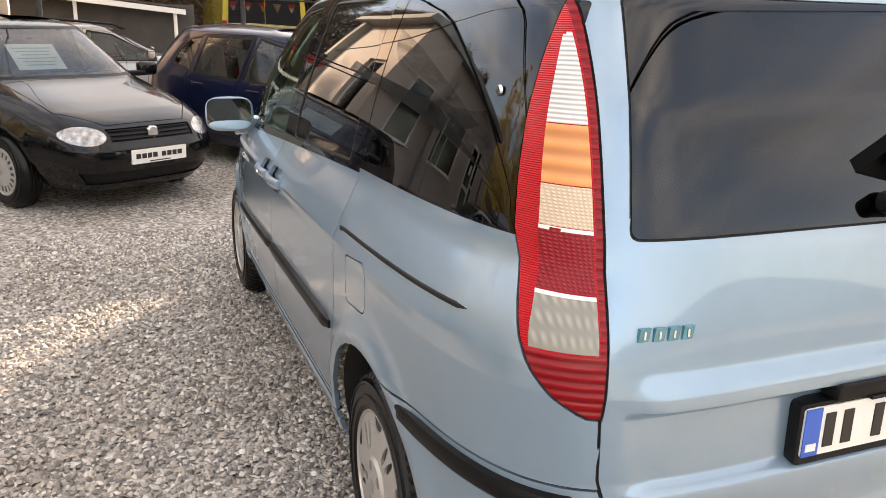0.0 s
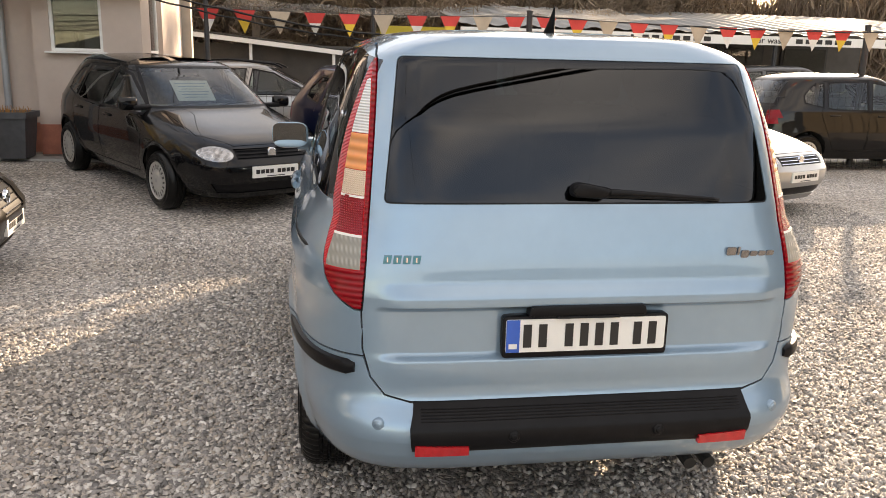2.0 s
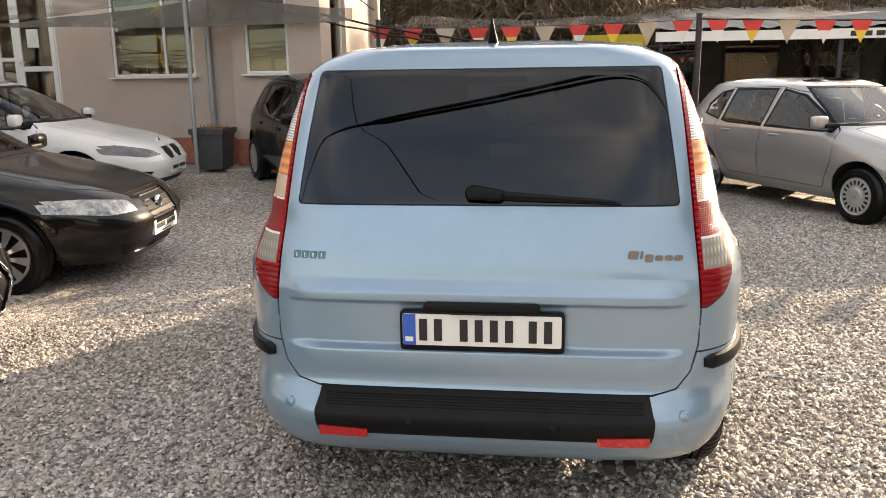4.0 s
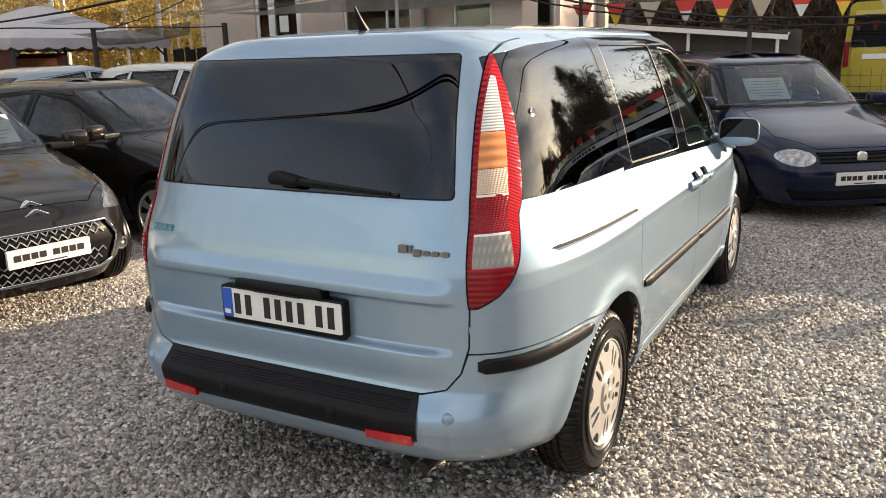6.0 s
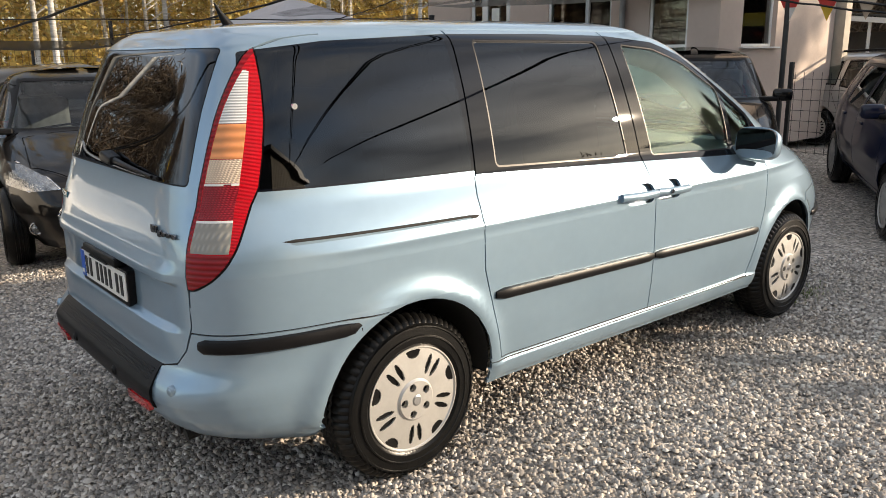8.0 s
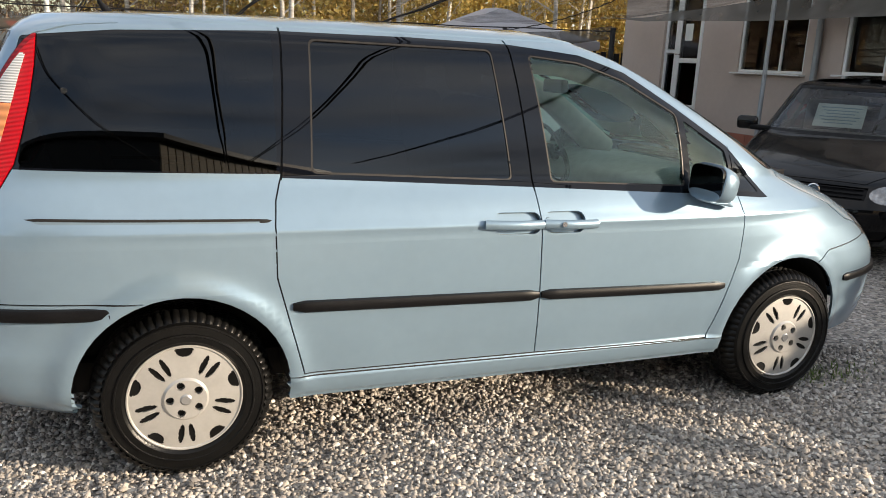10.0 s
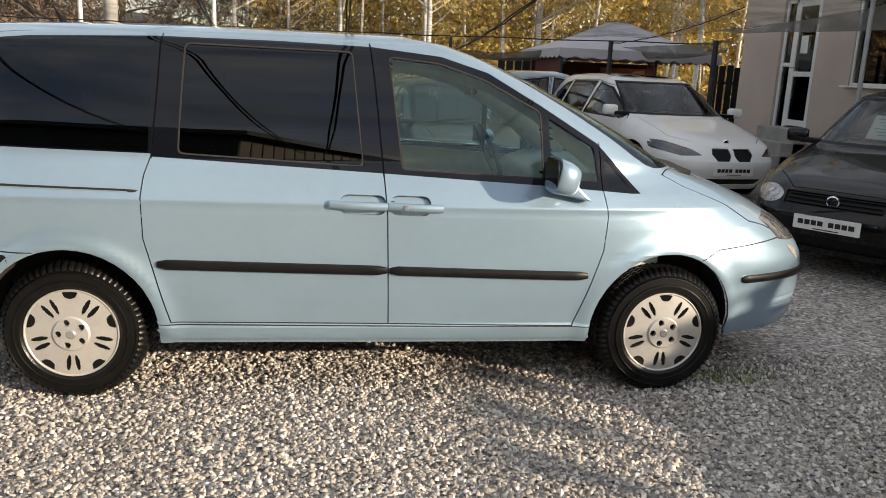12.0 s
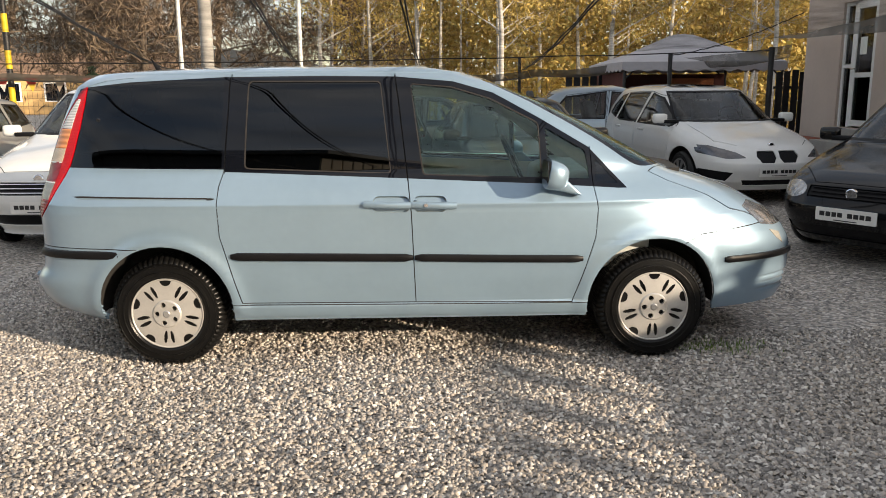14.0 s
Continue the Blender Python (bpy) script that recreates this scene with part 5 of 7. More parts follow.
for dz in (0.0, 0.045):
    bm = prism([(-0.085, 0.665 + dz), (0.0, 0.705 + dz), (0.085, 0.665 + dz), (0.085, 0.688 + dz), (0.0, 0.732 + dz), (-0.085, 0.688 + dz)], "x", nose(DSTYLE, 0, 0.70 + dz) - 0.05, nose(DSTYLE, 0, 0.70 + dz) + 0.010, 0.003)
    part("chevron", bm, CHROME, ds, "chrome chevron shape")
for s in (1, -1):
    part("fog_lamp", lathe([(-0.03, 0.05), (0.002, 0.05), (0.008, 0.043), (0.002, 0.036), (0.010, 0.0)], 20, "x", None, (nose(DSTYLE, 0.64, 0.36) + 0.002, s * 0.64, 0.36)), HEAD, ds, smooth=40)
    part("lamp_surround", tube([(nose(DSTYLE, y, z) + 0.002, s * y, z) for y, z in DSTYLE["lamps"] + DSTYLE["lamps"][:1]], 0.006, 5), CHROME, ds)

PICASSO = scaled(GOLF, kx=1.03, ky=1.01, kz=1.13, nf=3.8, r=0.315, rim=0.205, arch=0.36,
    lamps=[(0.46, 0.68), (0.50, 0.77), (0.74, 0.84), (0.86, 0.82), (0.84, 0.70), (0.62, 0.66)],
    grille=[[(-0.45, 0.72), (0.45, 0.72), (0.42, 0.60), (-0.42, 0.60)]], slats=3, slat_mat=CHROME, badge=(0.745, 0.05), plate=(0.48, 0.0))
car("hatchback", PICASSO, WHITE_PAINT, (-1.43, 2.33), 268, "white compact people carrier with a chrome grille", step=70)

ESTATE = scaled(GOLF, kx=1.09, ky=1.01, kz=1.05, r=0.315, arch=0.36)
ESTATE["xr"] = [(0.2, 0.12), (0.3, 0.03), (0.45, 0), (0.6, 0.0), (0.95, 0.05), (1.1, 0.14), (1.25, 0.22), (1.38, 0.30), (1.407, 0.34)]
ESTATE["panes"] = ESTATE["panes"][:2] + [("quarter_window", [(1.12, 1.36), (0.50, 1.33), (0.40, 1.06), (1.10, 1.02)])]
est = car("estate_car", ESTATE, SILVER_PAINT, (13.2, -0.5), 268, "silver estate car with roof rails beyond the wire fence", step=56)
for s in (1, -1):
    part("roof_rail", tube([(0.6, s * 0.60, 1.44), (0.75, s * 0.60, 1.52), (1.7, s * 0.60, 1.56), (2.5, s * 0.58, 1.50), (2.65, s * 0.58, 1.43)], 0.018, 8), BLACK_TRIM, est, smooth=60)
car("hatchback", scaled(GOLF, kz=1.08), BROWN_BLACK, (10.4, -10.4), 270, "dark brown hatchback seen from its flank beyond the fence", step=56)
SUV = scaled(ESTATE, kx=1.03, ky=1.05, kz=1.14, r=0.36, rim=0.25, wheel="alloy", arch=0.41)
car("sport_utility_vehicle", SUV, GREY_PAINT, (17.5, -14.2), 262, "dark grey estate-shaped off-roader far behind the fence", step=50, rim=ALLOY)
car("hatchback", GOLF, GREY_PAINT, (4.6, 8.9), 5, "dark grey hatchback in the second row", step=50)
car("hatchback", scaled(GOLF, kx=1.03, kz=1.05), BLUE_GREY, (0.4, 9.3), 2, "pale blue hatchback in the second row", step=50)
car("estate_car", ESTATE, SILVER_PAINT, (-5.3, 4.6), 268, "silver estate car at the end of the row", step=50)


# ---- ground ----
def gravel_material(name, stones=False):
    m = bpy.data.materials.new(name)
    m.use_nodes = True
    nt, b = m.node_tree, m.node_tree.nodes["Principled BSDF"]
    b.inputs["Roughness"].default_value, b.inputs["Specular IOR Level"].default_value = 0.75, 0.35
    ramp = nt.nodes.new("ShaderNodeValToRGB")
    cr = ramp.color_ramp
    cr.elements[0].position, cr.elements[0].color = 0.0, (0.14, 0.132, 0.125, 1)
    cr.elements[1].position, cr.elements[1].color = 1.0, (0.74, 0.70, 0.65, 1)
    for p, c in ((0.3, (0.29, 0.27, 0.25, 1)), (0.55, (0.41, 0.38, 0.35, 1)), (0.7, (0.45, 0.39, 0.325, 1)), (0.85, (0.55, 0.52, 0.48, 1))):
        cr.elements.new(p).color = c
    tc = nt.nodes.new("ShaderNodeTexCoord")
    big = nt.nodes.new("ShaderNodeTexNoise")
    big.inputs["Scale"].default_value, big.inputs["Detail"].default_value = 0.7, 5.0
    nt.links.new(tc.outputs["Object"], big.inputs["Vector"])
    mix = nt.nodes.new("ShaderNodeMix")
    mix.data_type, mix.blend_type = "RGBA", "MULTIPLY"
    mix.inputs[0].default_value = 0.5
    r2 = nt.nodes.new("ShaderNodeValToRGB")
    r2.color_ramp.elements[0].position, r2.color_ramp.elements[0].color = 0.35, (0.78, 0.74, 0.68, 1)
    r2.color_ramp.elements[1].position, r2.color_ramp.elements[1].color = 0.62, (1.1, 1.1, 1.1, 1)
    nt.links.new(big.outputs["Fac"], r2.inputs[0])
    nt.links.new(ramp.outputs[0], mix.inputs[6]), nt.links.new(r2.outputs[0], mix.inputs[7])
    nt.links.new(mix.outputs[2], b.inputs["Base Color"])
    if stones:
        geo = nt.nodes.new("ShaderNodeNewGeometry")
        nt.links.new(geo.outputs["Random Per Island"], ramp.inputs[0])
    else:
        vo, ed, bp = (nt.nodes.new("ShaderNode" + k) for k in ("TexVoronoi", "TexVoronoi", "Bump"))
        vo.inputs["Scale"].default_value = 46.0
        ed.feature, ed.inputs["Scale"].default_value = "DISTANCE_TO_EDGE", 46.0
        for v in (vo, ed):
            nt.links.new(tc.outputs["Object"], v.inputs["Vector"])
        sep = nt.nodes.new("ShaderNodeSeparateColor")
        nt.links.new(vo.outputs["Color"], sep.inputs[0]), nt.links.new(sep.outputs[0], ramp.inputs[0])
        bp.inputs["Strength"].default_value, bp.inputs["Distance"].default_value = 0.9, 0.010
        mul = nt.nodes.new("ShaderNodeMath")
        mul.operation = "MULTIPLY_ADD"
        mul.inputs[1].default_value = 1.6
        nt.links.new(ed.outputs["Distance"], mul.inputs[0]), nt.links.new(sep.outputs[1], mul.inputs[2])
        nt.links.new(mul.outputs[0], bp.inputs["Height"]), nt.links.new(bp.outputs[0], b.inputs["Normal"])
    return m


GRAVEL, STONE = gravel_material("gravel"), gravel_material("gravel_stones", True)
bm = bmesh.new()
gx = [-400, -60, -12, 0, *np.arange(5.0, 12.6, 0.4), 20, 60, 400]
gy = [-400, -60, -20, *np.arange(-8.0, 14.1, 0.5), 18, 24, 32, 41, 60, 400]
rows = [[bm.verts.new((x, y, float(gz(x, y)))) for y in gy] for x in gx]
for a, b in zip(rows, rows[1:]):
    for j in range(len(gy) - 1):
        bm.faces.new((a[j], b[j], b[j + 1], a[j + 1]))
tagged(part("ground", bm, GRAVEL, None, smooth=True), "grey crushed stone gravel ground", "gravel ground", kind="structure")

rng = np.random.default_rng(4)


def loose_stones(zones):
    oct_v = np.array([(1, 0, -0.2), (-1, 0, -0.2), (0, 1, -0.2), (0, -1, -0.2), (0.4, 0.1, 0.9), (-0.4, -0.1, 0.8)], float)
    oct_f = np.array([(0, 2, 4), (2, 1, 5), (1, 3, 5), (3, 0, 4), (2, 5, 4), (4, 5, 3)])
    cs = []
    for x0, x1, y0, y1, n in zones:
        cs.append(np.stack([rng.uniform(x0, x1, n), rng.uniform(y0, y1, n)], 1))
    c = np.concatenate(cs)
    n = len(c)
    size = rng.uniform(0.0075, 0.0150, (n, 1, 1)) * rng.uniform(0.7, 1.3, (n, 1, 3)) * np.array([1, 1, 0.75])
    v = oct_v[None] * size + rng.uniform(-0.35, 0.35, (n, 6, 3)) * size
    a, t = rng.uniform(0, 2 * np.pi, n), rng.uniform(-0.6, 0.6, n)
    ca, sa, ct, st = np.cos(a)[:, None], np.sin(a)[:, None], np.cos(t)[:, None], np.sin(t)[:, None]
    x, y, z = v[..., 0], v[..., 1] * ct - v[..., 2] * st, v[..., 1] * st + v[..., 2] * ct
    v = np.stack([x * ca - y * sa + c[:, :1], x * sa + y * ca + c[:, 1:], z + rng.uniform(0.000, 0.013, (n, 1))], 2)
    f = oct_f[None] + (np.arange(n) * 6)[:, None, None]
    me = bpy.data.meshes.new("gravel_stones")
    me.vertices.add(n * 6), me.loops.add(n * 18), me.polygons.add(n * 6)
    me.vertices.foreach_set("co", v.ravel().astype(np.float32))
    me.loops.foreach_set("vertex_index", f.ravel().astype(np.int32))
    me.polygons.foreach_set("loop_start", np.arange(0, n * 18, 3, dtype=np.int32))
    me.update(calc_edges=True)
    me.materials.append(STONE)
    return tagged(new("gravel_stones", me), "loose grey and beige crushed stones", "gravel", kind="stuff")


loose_stones([(-1.2, 5.6, -3.6, -0.40, 78000), (-1.0, 5.2, 0.40, 3.8, 66000), (-1.2, 0.4, -2.2, 2.2, 24000), (-0.6, 4.4, -0.40, 0.40, 6000), (2.4, 6.6, -5.4, -3.6, 20000), (5.6, 6.8, -3.6, -2.4, 4000)])

# weeds by the front wheel
bm = bmesh.new()
for k in range(260):
    x, y = 4.05 + rng.normal(0, 0.16), -0.72 + rng.normal(0, 0.07)
    h, a = rng.uniform(0.015, 0.05), rng.uniform(0, 2 * math.pi)
    p, w_ = Vector((x, y, 0.004)), Vector((math.cos(a), math.sin(a), 0)) * 0.004
    v = [bm.verts.new(p - w_), bm.verts.new(p + w_), bm.verts.new(p + Vector((rng.uniform(-0.02, 0.02), rng.uniform(-0.02, 0.02), h)))]
    bm.faces.new(v)
tagged(part("weeds", bm, M("weed_green", (0.13, 0.20, 0.04), 0.7, 0, 0, 0.4, 60), None), "small green weeds growing in the gravel", "weeds", kind="stuff")

# ---- the taupe office building ----
STUCCO = M("taupe_stucco", (0.55, 0.455, 0.395), 0.9, 0, 0, 0.07, 1.5, 0.5, 220)
PLINTH = M("terracotta_plinth", (0.36, 0.13, 0.085), 0.75, 0, 0, 0.25, 5, 0.3, 120)
CONCRETE = M("concrete", (0.36, 0.35, 0.33), 0.9, 0, 0, 0.2, 3, 0.5, 90)
PVC = M("white_window_frame", (0.78, 0.78, 0.76), 0.35, 0, 0, 0.04)
ROOMWALL = M("room_wall", (0.42, 0.38, 0.32), 0.9)
CREAM = M("cream_trim", (0.62, 0.50, 0.34), 0.8, 0, 0, 0.1, 4, 0.2)
PANE = glass("house_window_glass", (0.55, 0.57, 0.55), ior=1.6)
ZINC = M("grey_downpipe", (0.36, 0.38, 0.40), 0.45, 0.4)
DARKMETAL = M("dark_painted_steel", (0.03, 0.03, 0.032), 0.5, 0.2, 0, 0.3, 10)
FX, FT = 9.5, 0.25


def wall_with(name, x, y0, y1, z0, z1, holes, material):
    """A wall facing -x with openings through it (y0, y1, z0, z1)."""
    bm = bmesh.new()
    ys = sorted({y0, y1, *[h[0] for h in holes], *[h[1] for h in holes]})
    zs = sorted({z0, z1, *[h[2] for h in holes], *[h[3] for h in holes]})
    for a, b in zip(ys, ys[1:]):
        for c, d in zip(zs, zs[1:]):
            if not any(h[0] <= (a + b) / 2 <= h[1] and h[2] <= (c + d) / 2 <= h[3] for h in holes):
                box(bm, (x + FT / 2, (a + b) / 2, (c + d) / 2), (FT, b - a, d - c))
    bmesh.ops.remove_doubles(bm, verts=bm.verts[:], dist=1e-4)
    inner = [f for f in bm.faces if sum(1 for g in bm.faces if g is not f and (g.calc_center_median() - f.calc_center_median()).length < 1e-4)]
    bmesh.ops.delete(bm, geom=inner, context="FACES")
    return tagged(part(name, bm, material, None), "taupe stucco office wall with window openings", "wall", kind="structure")


def window_unit(name, x, y0, y1, z0, z1, split=(0.5,), label="white framed window with plain glass"):
    ob = thing(name, pose(x + 0.05, 0, 0), label, "window", kind="structure")
    w = 0.042
    bars_ = [((y0 + w / 2, (z0 + z1) / 2), (w, z1 - z0)), ((y1 - w / 2, (z0 + z1) / 2), (w, z1 - z0)), (((y0 + y1) / 2, z0 + w / 2), (y1 - y0 - 2 * w, w)), (((y0 + y1) / 2, z1 - w / 2), (y1 - y0 - 2 * w, w))]
    for k in split:
        bars_.append(((y0 + (y1 - y0) * k, (z0 + z1) / 2), (w * 0.9, z1 - z0 - 2 * w)))
    for c, s in bars_:
        part("window_frame", boxed((0, c[0], c[1]), (0.06, s[0], s[1]), 0.006), PVC, ob)
    edges = [y0, *[y0 + (y1 - y0) * k for k in split], y1]
    for a, b in zip(edges, edges[1:]):
        part("window_pane", boxed((0.0, (a + b) / 2, (z0 + z1) / 2), (0.012, b - a - w, z1 - z0 - 2 * w)), PANE, ob)
    part("window_sill", boxed((-0.10, (y0 + y1) / 2, z0 - 0.014), (0.13, y1 - y0 + 0.10, 0.024), 0.006), PVC, ob)
    return ob


wall_with("wall_front", FX, 4.47, 9.75, 0.15, 3.9, [(7.43, 8.50, 0.88, 2.95), (5.18, 6.52, 1.60, 2.95)], STUCCO)
wall_with("wall_bay", FX - 0.28, 3.10, 4.47, 0.15, 3.9, [(3.60, 4.26, 1.62, 2.98)], STUCCO)
tagged(part("wall_side", boxed((11.2, 9.75 - 0.125, 2.0), (2.9, 0.25, 3.8)), STUCCO, None), "taupe stucco end wall", "wall", kind="structure")
bm = bmesh.new()
for x0, x1, z0, z1 in ((9.47, 9.80, 0.15, 3.9), (10.75, 12.6, 0.15, 3.9), (9.80, 10.75, 0.15, 1.62), (9.80, 10.75, 2.95, 3.9)):
    box(bm, ((x0 + x1) / 2, 3.16, (z0 + z1) / 2), (x1 - x0, 0.12, z1 - z0))
tagged(part("wall_side_bay", bm, STUCCO, None), "taupe stucco end wall with one window, lit by the sun", "wall", kind="structure")
tagged(part("wall_back", boxed((12.75, 6.4, 2.0), (0.2, 6.9, 3.8)), ROOMWALL, None), "plain wall inside the office", "wall", kind="structure")
tagged(part("ceiling", boxed((11.2, 6.4, 3.4), (2.9, 6.3, 0.1)), ROOMWALL, None), "office ceiling", "ceiling", kind="structure")
tagged(part("floor", boxed((11.2, 6.4, 0.84), (2.9, 6.3, 0.06)), ROOMWALL, None), "office floor", "floor", kind="structure")
tagged(part("roof", boxed((11.15, 6.4, 4.01), (4.1, 7.2, 0.20), 0.02), CONCRETE, None), "flat overhanging office roof", "roof", kind="structure")
for a, b, x in ((4.47, 7.35, FX), (8.60, 9.75, FX), (3.10, 4.47, FX - 0.28)):
    n = max(1, round((b - a) / 0.4))
    pl = tagged(part("plinth", boxed((x - 0.008, (a + b) / 2, 0.46), (0.012, b - a, 0.41)), CONCRETE, None), "terracotta tiled plinth along the wall", "plinth", kind="structure")
    for k in range(n):
        w = (b - a) / n
        part("plinth_tile", boxed((x - 0.022, a + w * (k + 0.5), 0.46), (0.018, w - 0.008, 0.40), 0.003), PLINTH, pl)
tagged(part("pavement", boxed((9.15, 6.45, 0.12), (0.66, 6.6, 0.24), 0.02), CONCRETE, None), "raised concrete walkway along the building", "pavement", kind="structure")
window_unit("window_1", FX, 5.18, 6.52, 1.60, 2.95, (0.36,))
window_unit("window_2", FX - 0.28, 3.60, 4.26, 1.62, 2.98, ())
w3 = window_unit("window_3", 0, -0.475, 0.475, 1.62, 2.95, ())
w3.matrix_world = pose(10.275, 3.20, 0, 0, 0, 90)
dr = thing("door_1", pose(FX + 0.08, 0, 0), "white framed glass door standing ajar with a side light", "door", kind="structure")
for c, s in (((7.46, 1.915), (0.06, 2.07)), ((8.47, 1.915), (0.06, 2.07)), ((8.18, 1.915), (0.07, 2.07)), ((7.965, 2.92), (1.0, 0.06)), ((8.32, 1.9), (0.24, 0.06))):
    part("door_frame", boxed((0, c[0], c[1]), (0.07, s[0], s[1]), 0.008), PVC, dr)
part("side_light", boxed((0, 8.32, 2.42), (0.012, 0.24, 0.95)), PANE, dr), part("side_light", boxed((0, 8.32, 1.37), (0.012, 0.24, 0.98)), PANE, dr)
leaf = part("door_leaf", boxed((-0.02, 7.53, 1.90), (0.05, 0.08, 2.0), 0.008), PVC, dr)
for c, s in (((8.10, 1.90), (0.08, 2.0)), ((7.815, 0.96), (0.49, 0.10)), ((7.815, 2.86), (0.49, 0.08)), ((7.815, 1.75), (0.49, 0.08))):
    part("leaf_rail", boxed((-0.02, c[0], c[1]), (0.05, s[0], s[1]), 0.008), PVC, leaf)
part("leaf_pane", boxed((-0.02, 7.815, 2.305), (0.012, 0.49, 1.03)), PANE, leaf), part("leaf_pane", boxed((-0.02, 7.815, 1.36), (0.012, 0.49, 0.70)), PANE, leaf)
part("notice_sheet", boxed((-0.032, 7.86, 2.22), (0.003, 0.20, 0.28)), PAPER, leaf, "white paper notice on the door glass")
part("door_handle", tube([(-0.05, 8.10, 1.85), (-0.09, 8.10, 1.85), (-0.09, 7.98, 1.85)], 0.010, 8), CHROME, leaf, smooth=60)
steps = thing("door_step", pose(0, 0, 0), "three concrete steps up to the office door", "steps", kind="structure")
for k in range(3):
    part("step", boxed((9.39 - 0.10 * (2 - k), 7.95, 0.24 + 0.105 * (k + 1)), (0.20 + 0.20 * (2 - k), 1.15, 0.21 * (k + 1)), 0.012), CONCRETE, steps)
for y, x in ((4.92, FX - 0.06),):
    dp = thing("downpipe", pose(x, y, 0), "grey metal downpipe fixed to the wall", "downpipe")
    part("pipe", tube([(0, 0, 0.16), (0, 0, 1.8), (0, 0, 3.55)], 0.045, 14), ZINC, dp, smooth=60)
    for z in (0.9, 2.2, 3.2):
        part("pipe_clip", lathe([(z - 0.015, 0.052), (z + 0.015, 0.052)], 14, "z"), ZINC, dp)
# planter with dry flowers
pt = thing("planter", pose(8.86, 4.70, 0.26), "tall grey square planter with dry plants", "planter")
bm = bmesh.new()
rings = [[bm.verts.new((sx * h, sy * h, z)) for sx, sy in ((-1, -1), (1, -1), (1, 1), (-1, 1))] for z, h in ((0.0, 0.19), (0.51, 0.238), (0.51, 0.262), (0.59, 0.265), (0.59, 0.235), (0.53, 0.23))]
for a, b in zip(rings, rings[1:]):
    for k in range(4):
        bm.faces.new((a[k], a[(k + 1) % 4], b[(k + 1) % 4], b[k]))
bm.faces.new(rings[0][::-1]), bm.faces.new(rings[-1])
part("pot", bm, M("anthracite_plastic", (0.07, 0.072, 0.078), 0.6, 0, 0, 0.2, 12), pt)
bm = bmesh.new()
for k in range(70):
    x, y = rng.uniform(-0.2, 0.2, 2)
    h = rng.uniform(0.05, 0.13)
    tube([(x, y, 0.53), (x + rng.uniform(-0.03, 0.03), y + rng.uniform(-0.03, 0.03), 0.53 + h)], 0.004, 4, bm)
dp_ = part("dry_plants", bm, M("dry_orange_stems", (0.36, 0.17, 0.05), 0.9, 0, 0, 0.4, 60), pt)
dp_["kind"] = "stuff"
# things on the window sill inside
for y, h, w, c in ((5.46, 0.28, 0.16, (0.6, 0.6, 0.58)), (5.78, 0.20, 0.12, (0.35, 0.25, 0.15)), (6.20, 0.16, 0.2, (0.1, 0.1, 0.12)), (3.80, 0.22, 0.18, (0.65, 0.65, 0.62)), (4.08, 0.26, 0.16, (0.5, 0.46, 0.36))):
    z0 = 1.60 if y > 4.4 else 1.62
    x = (FX if y > 4.4 else FX - 0.28) + 0.30
    o = tagged(part("desk_box", boxed((x, y, z0 + h / 2), (0.14, w, h), 0.01), M("office_box", c, 0.6), None), "small box standing on the inner window board", "box")
    tagged(part("window_board", boxed((x, y, z0 - 0.02), (0.3, w + 0.3, 0.03)), PVC, None), "white inner window board", "board", kind="structure")

# ---- tent, fences, posts ----
TENT = M("pale_grey_canvas", (0.40, 0.385, 0.40), 0.85, 0, 0, 0.08, 3, 0.2, 150)
TENTWALL = M("dark_red_canvas", (0.09, 0.028, 0.024), 0.9, 0, 0, 0.2, 3)
ORANGE = M("orange_rendered_wall", (0.46, 0.17, 0.08), 0.9, 0, 0, 0.15, 2, 0.3)
tent = thing("gazebo_tent", pose(8.05, 12.6, 0.1), "grey gazebo tent with a scalloped valance and dark red walls", "tent")
hx, hy, ze, zp = 1.68, 1.6, 1.98, 2.62
bm = bmesh.new()
n = 10
top = bm.verts.new((0, 0, zp))
edge = []
for k in range(4 * n):
    s, t = divmod(k, n)
    u = -1 + 2 * t / n
    x, y = ((u, -1), (1, u), (-u, 1), (-1, -u))[s]
    edge.append((x * hx, y * hy))
mid1 = [bm.verts.new((x * 0.12, y * 0.12, zp - 0.03)) for x, y in edge]
mid = [bm.verts.new((x * 0.55, y * 0.55, zp - 0.40 + 0.02)) for x, y in edge]
out = [bm.verts.new((x, y, ze)) for x, y in edge]
m4 = len(edge)
for k in range(m4):
    j = (k + 1) % m4
    bm.faces.new((top, mid1[k], mid1[j])), bm.faces.new((mid1[k], mid[k], mid[j], mid1[j])), bm.faces.new((mid[k], out[k], out[j], mid[j]))
part("canopy", bm, TENT, tent, smooth=30)
bm = bmesh.new()
for s in range(4):
    pts = []
    for k in range(61):
        u = -1 + 2 * k / 60
        x, y = ((u, -1), (1, u), (-u, 1), (-1, -u))[s]
        drop = 0.15 + 0.045 * abs(math.sin(k / 60 * math.pi * 10))
        pts.append((bm.verts.new((x * hx * 1.004, y * hy * 1.004, ze)), bm.verts.new((x * hx * 1.008, y * hy * 1.008, ze - drop))))
    for a, b in zip(pts, pts[1:]):
        bm.faces.new((a[0], b[0], b[1], a[1]))
part("valance", bm, TENT, tent)
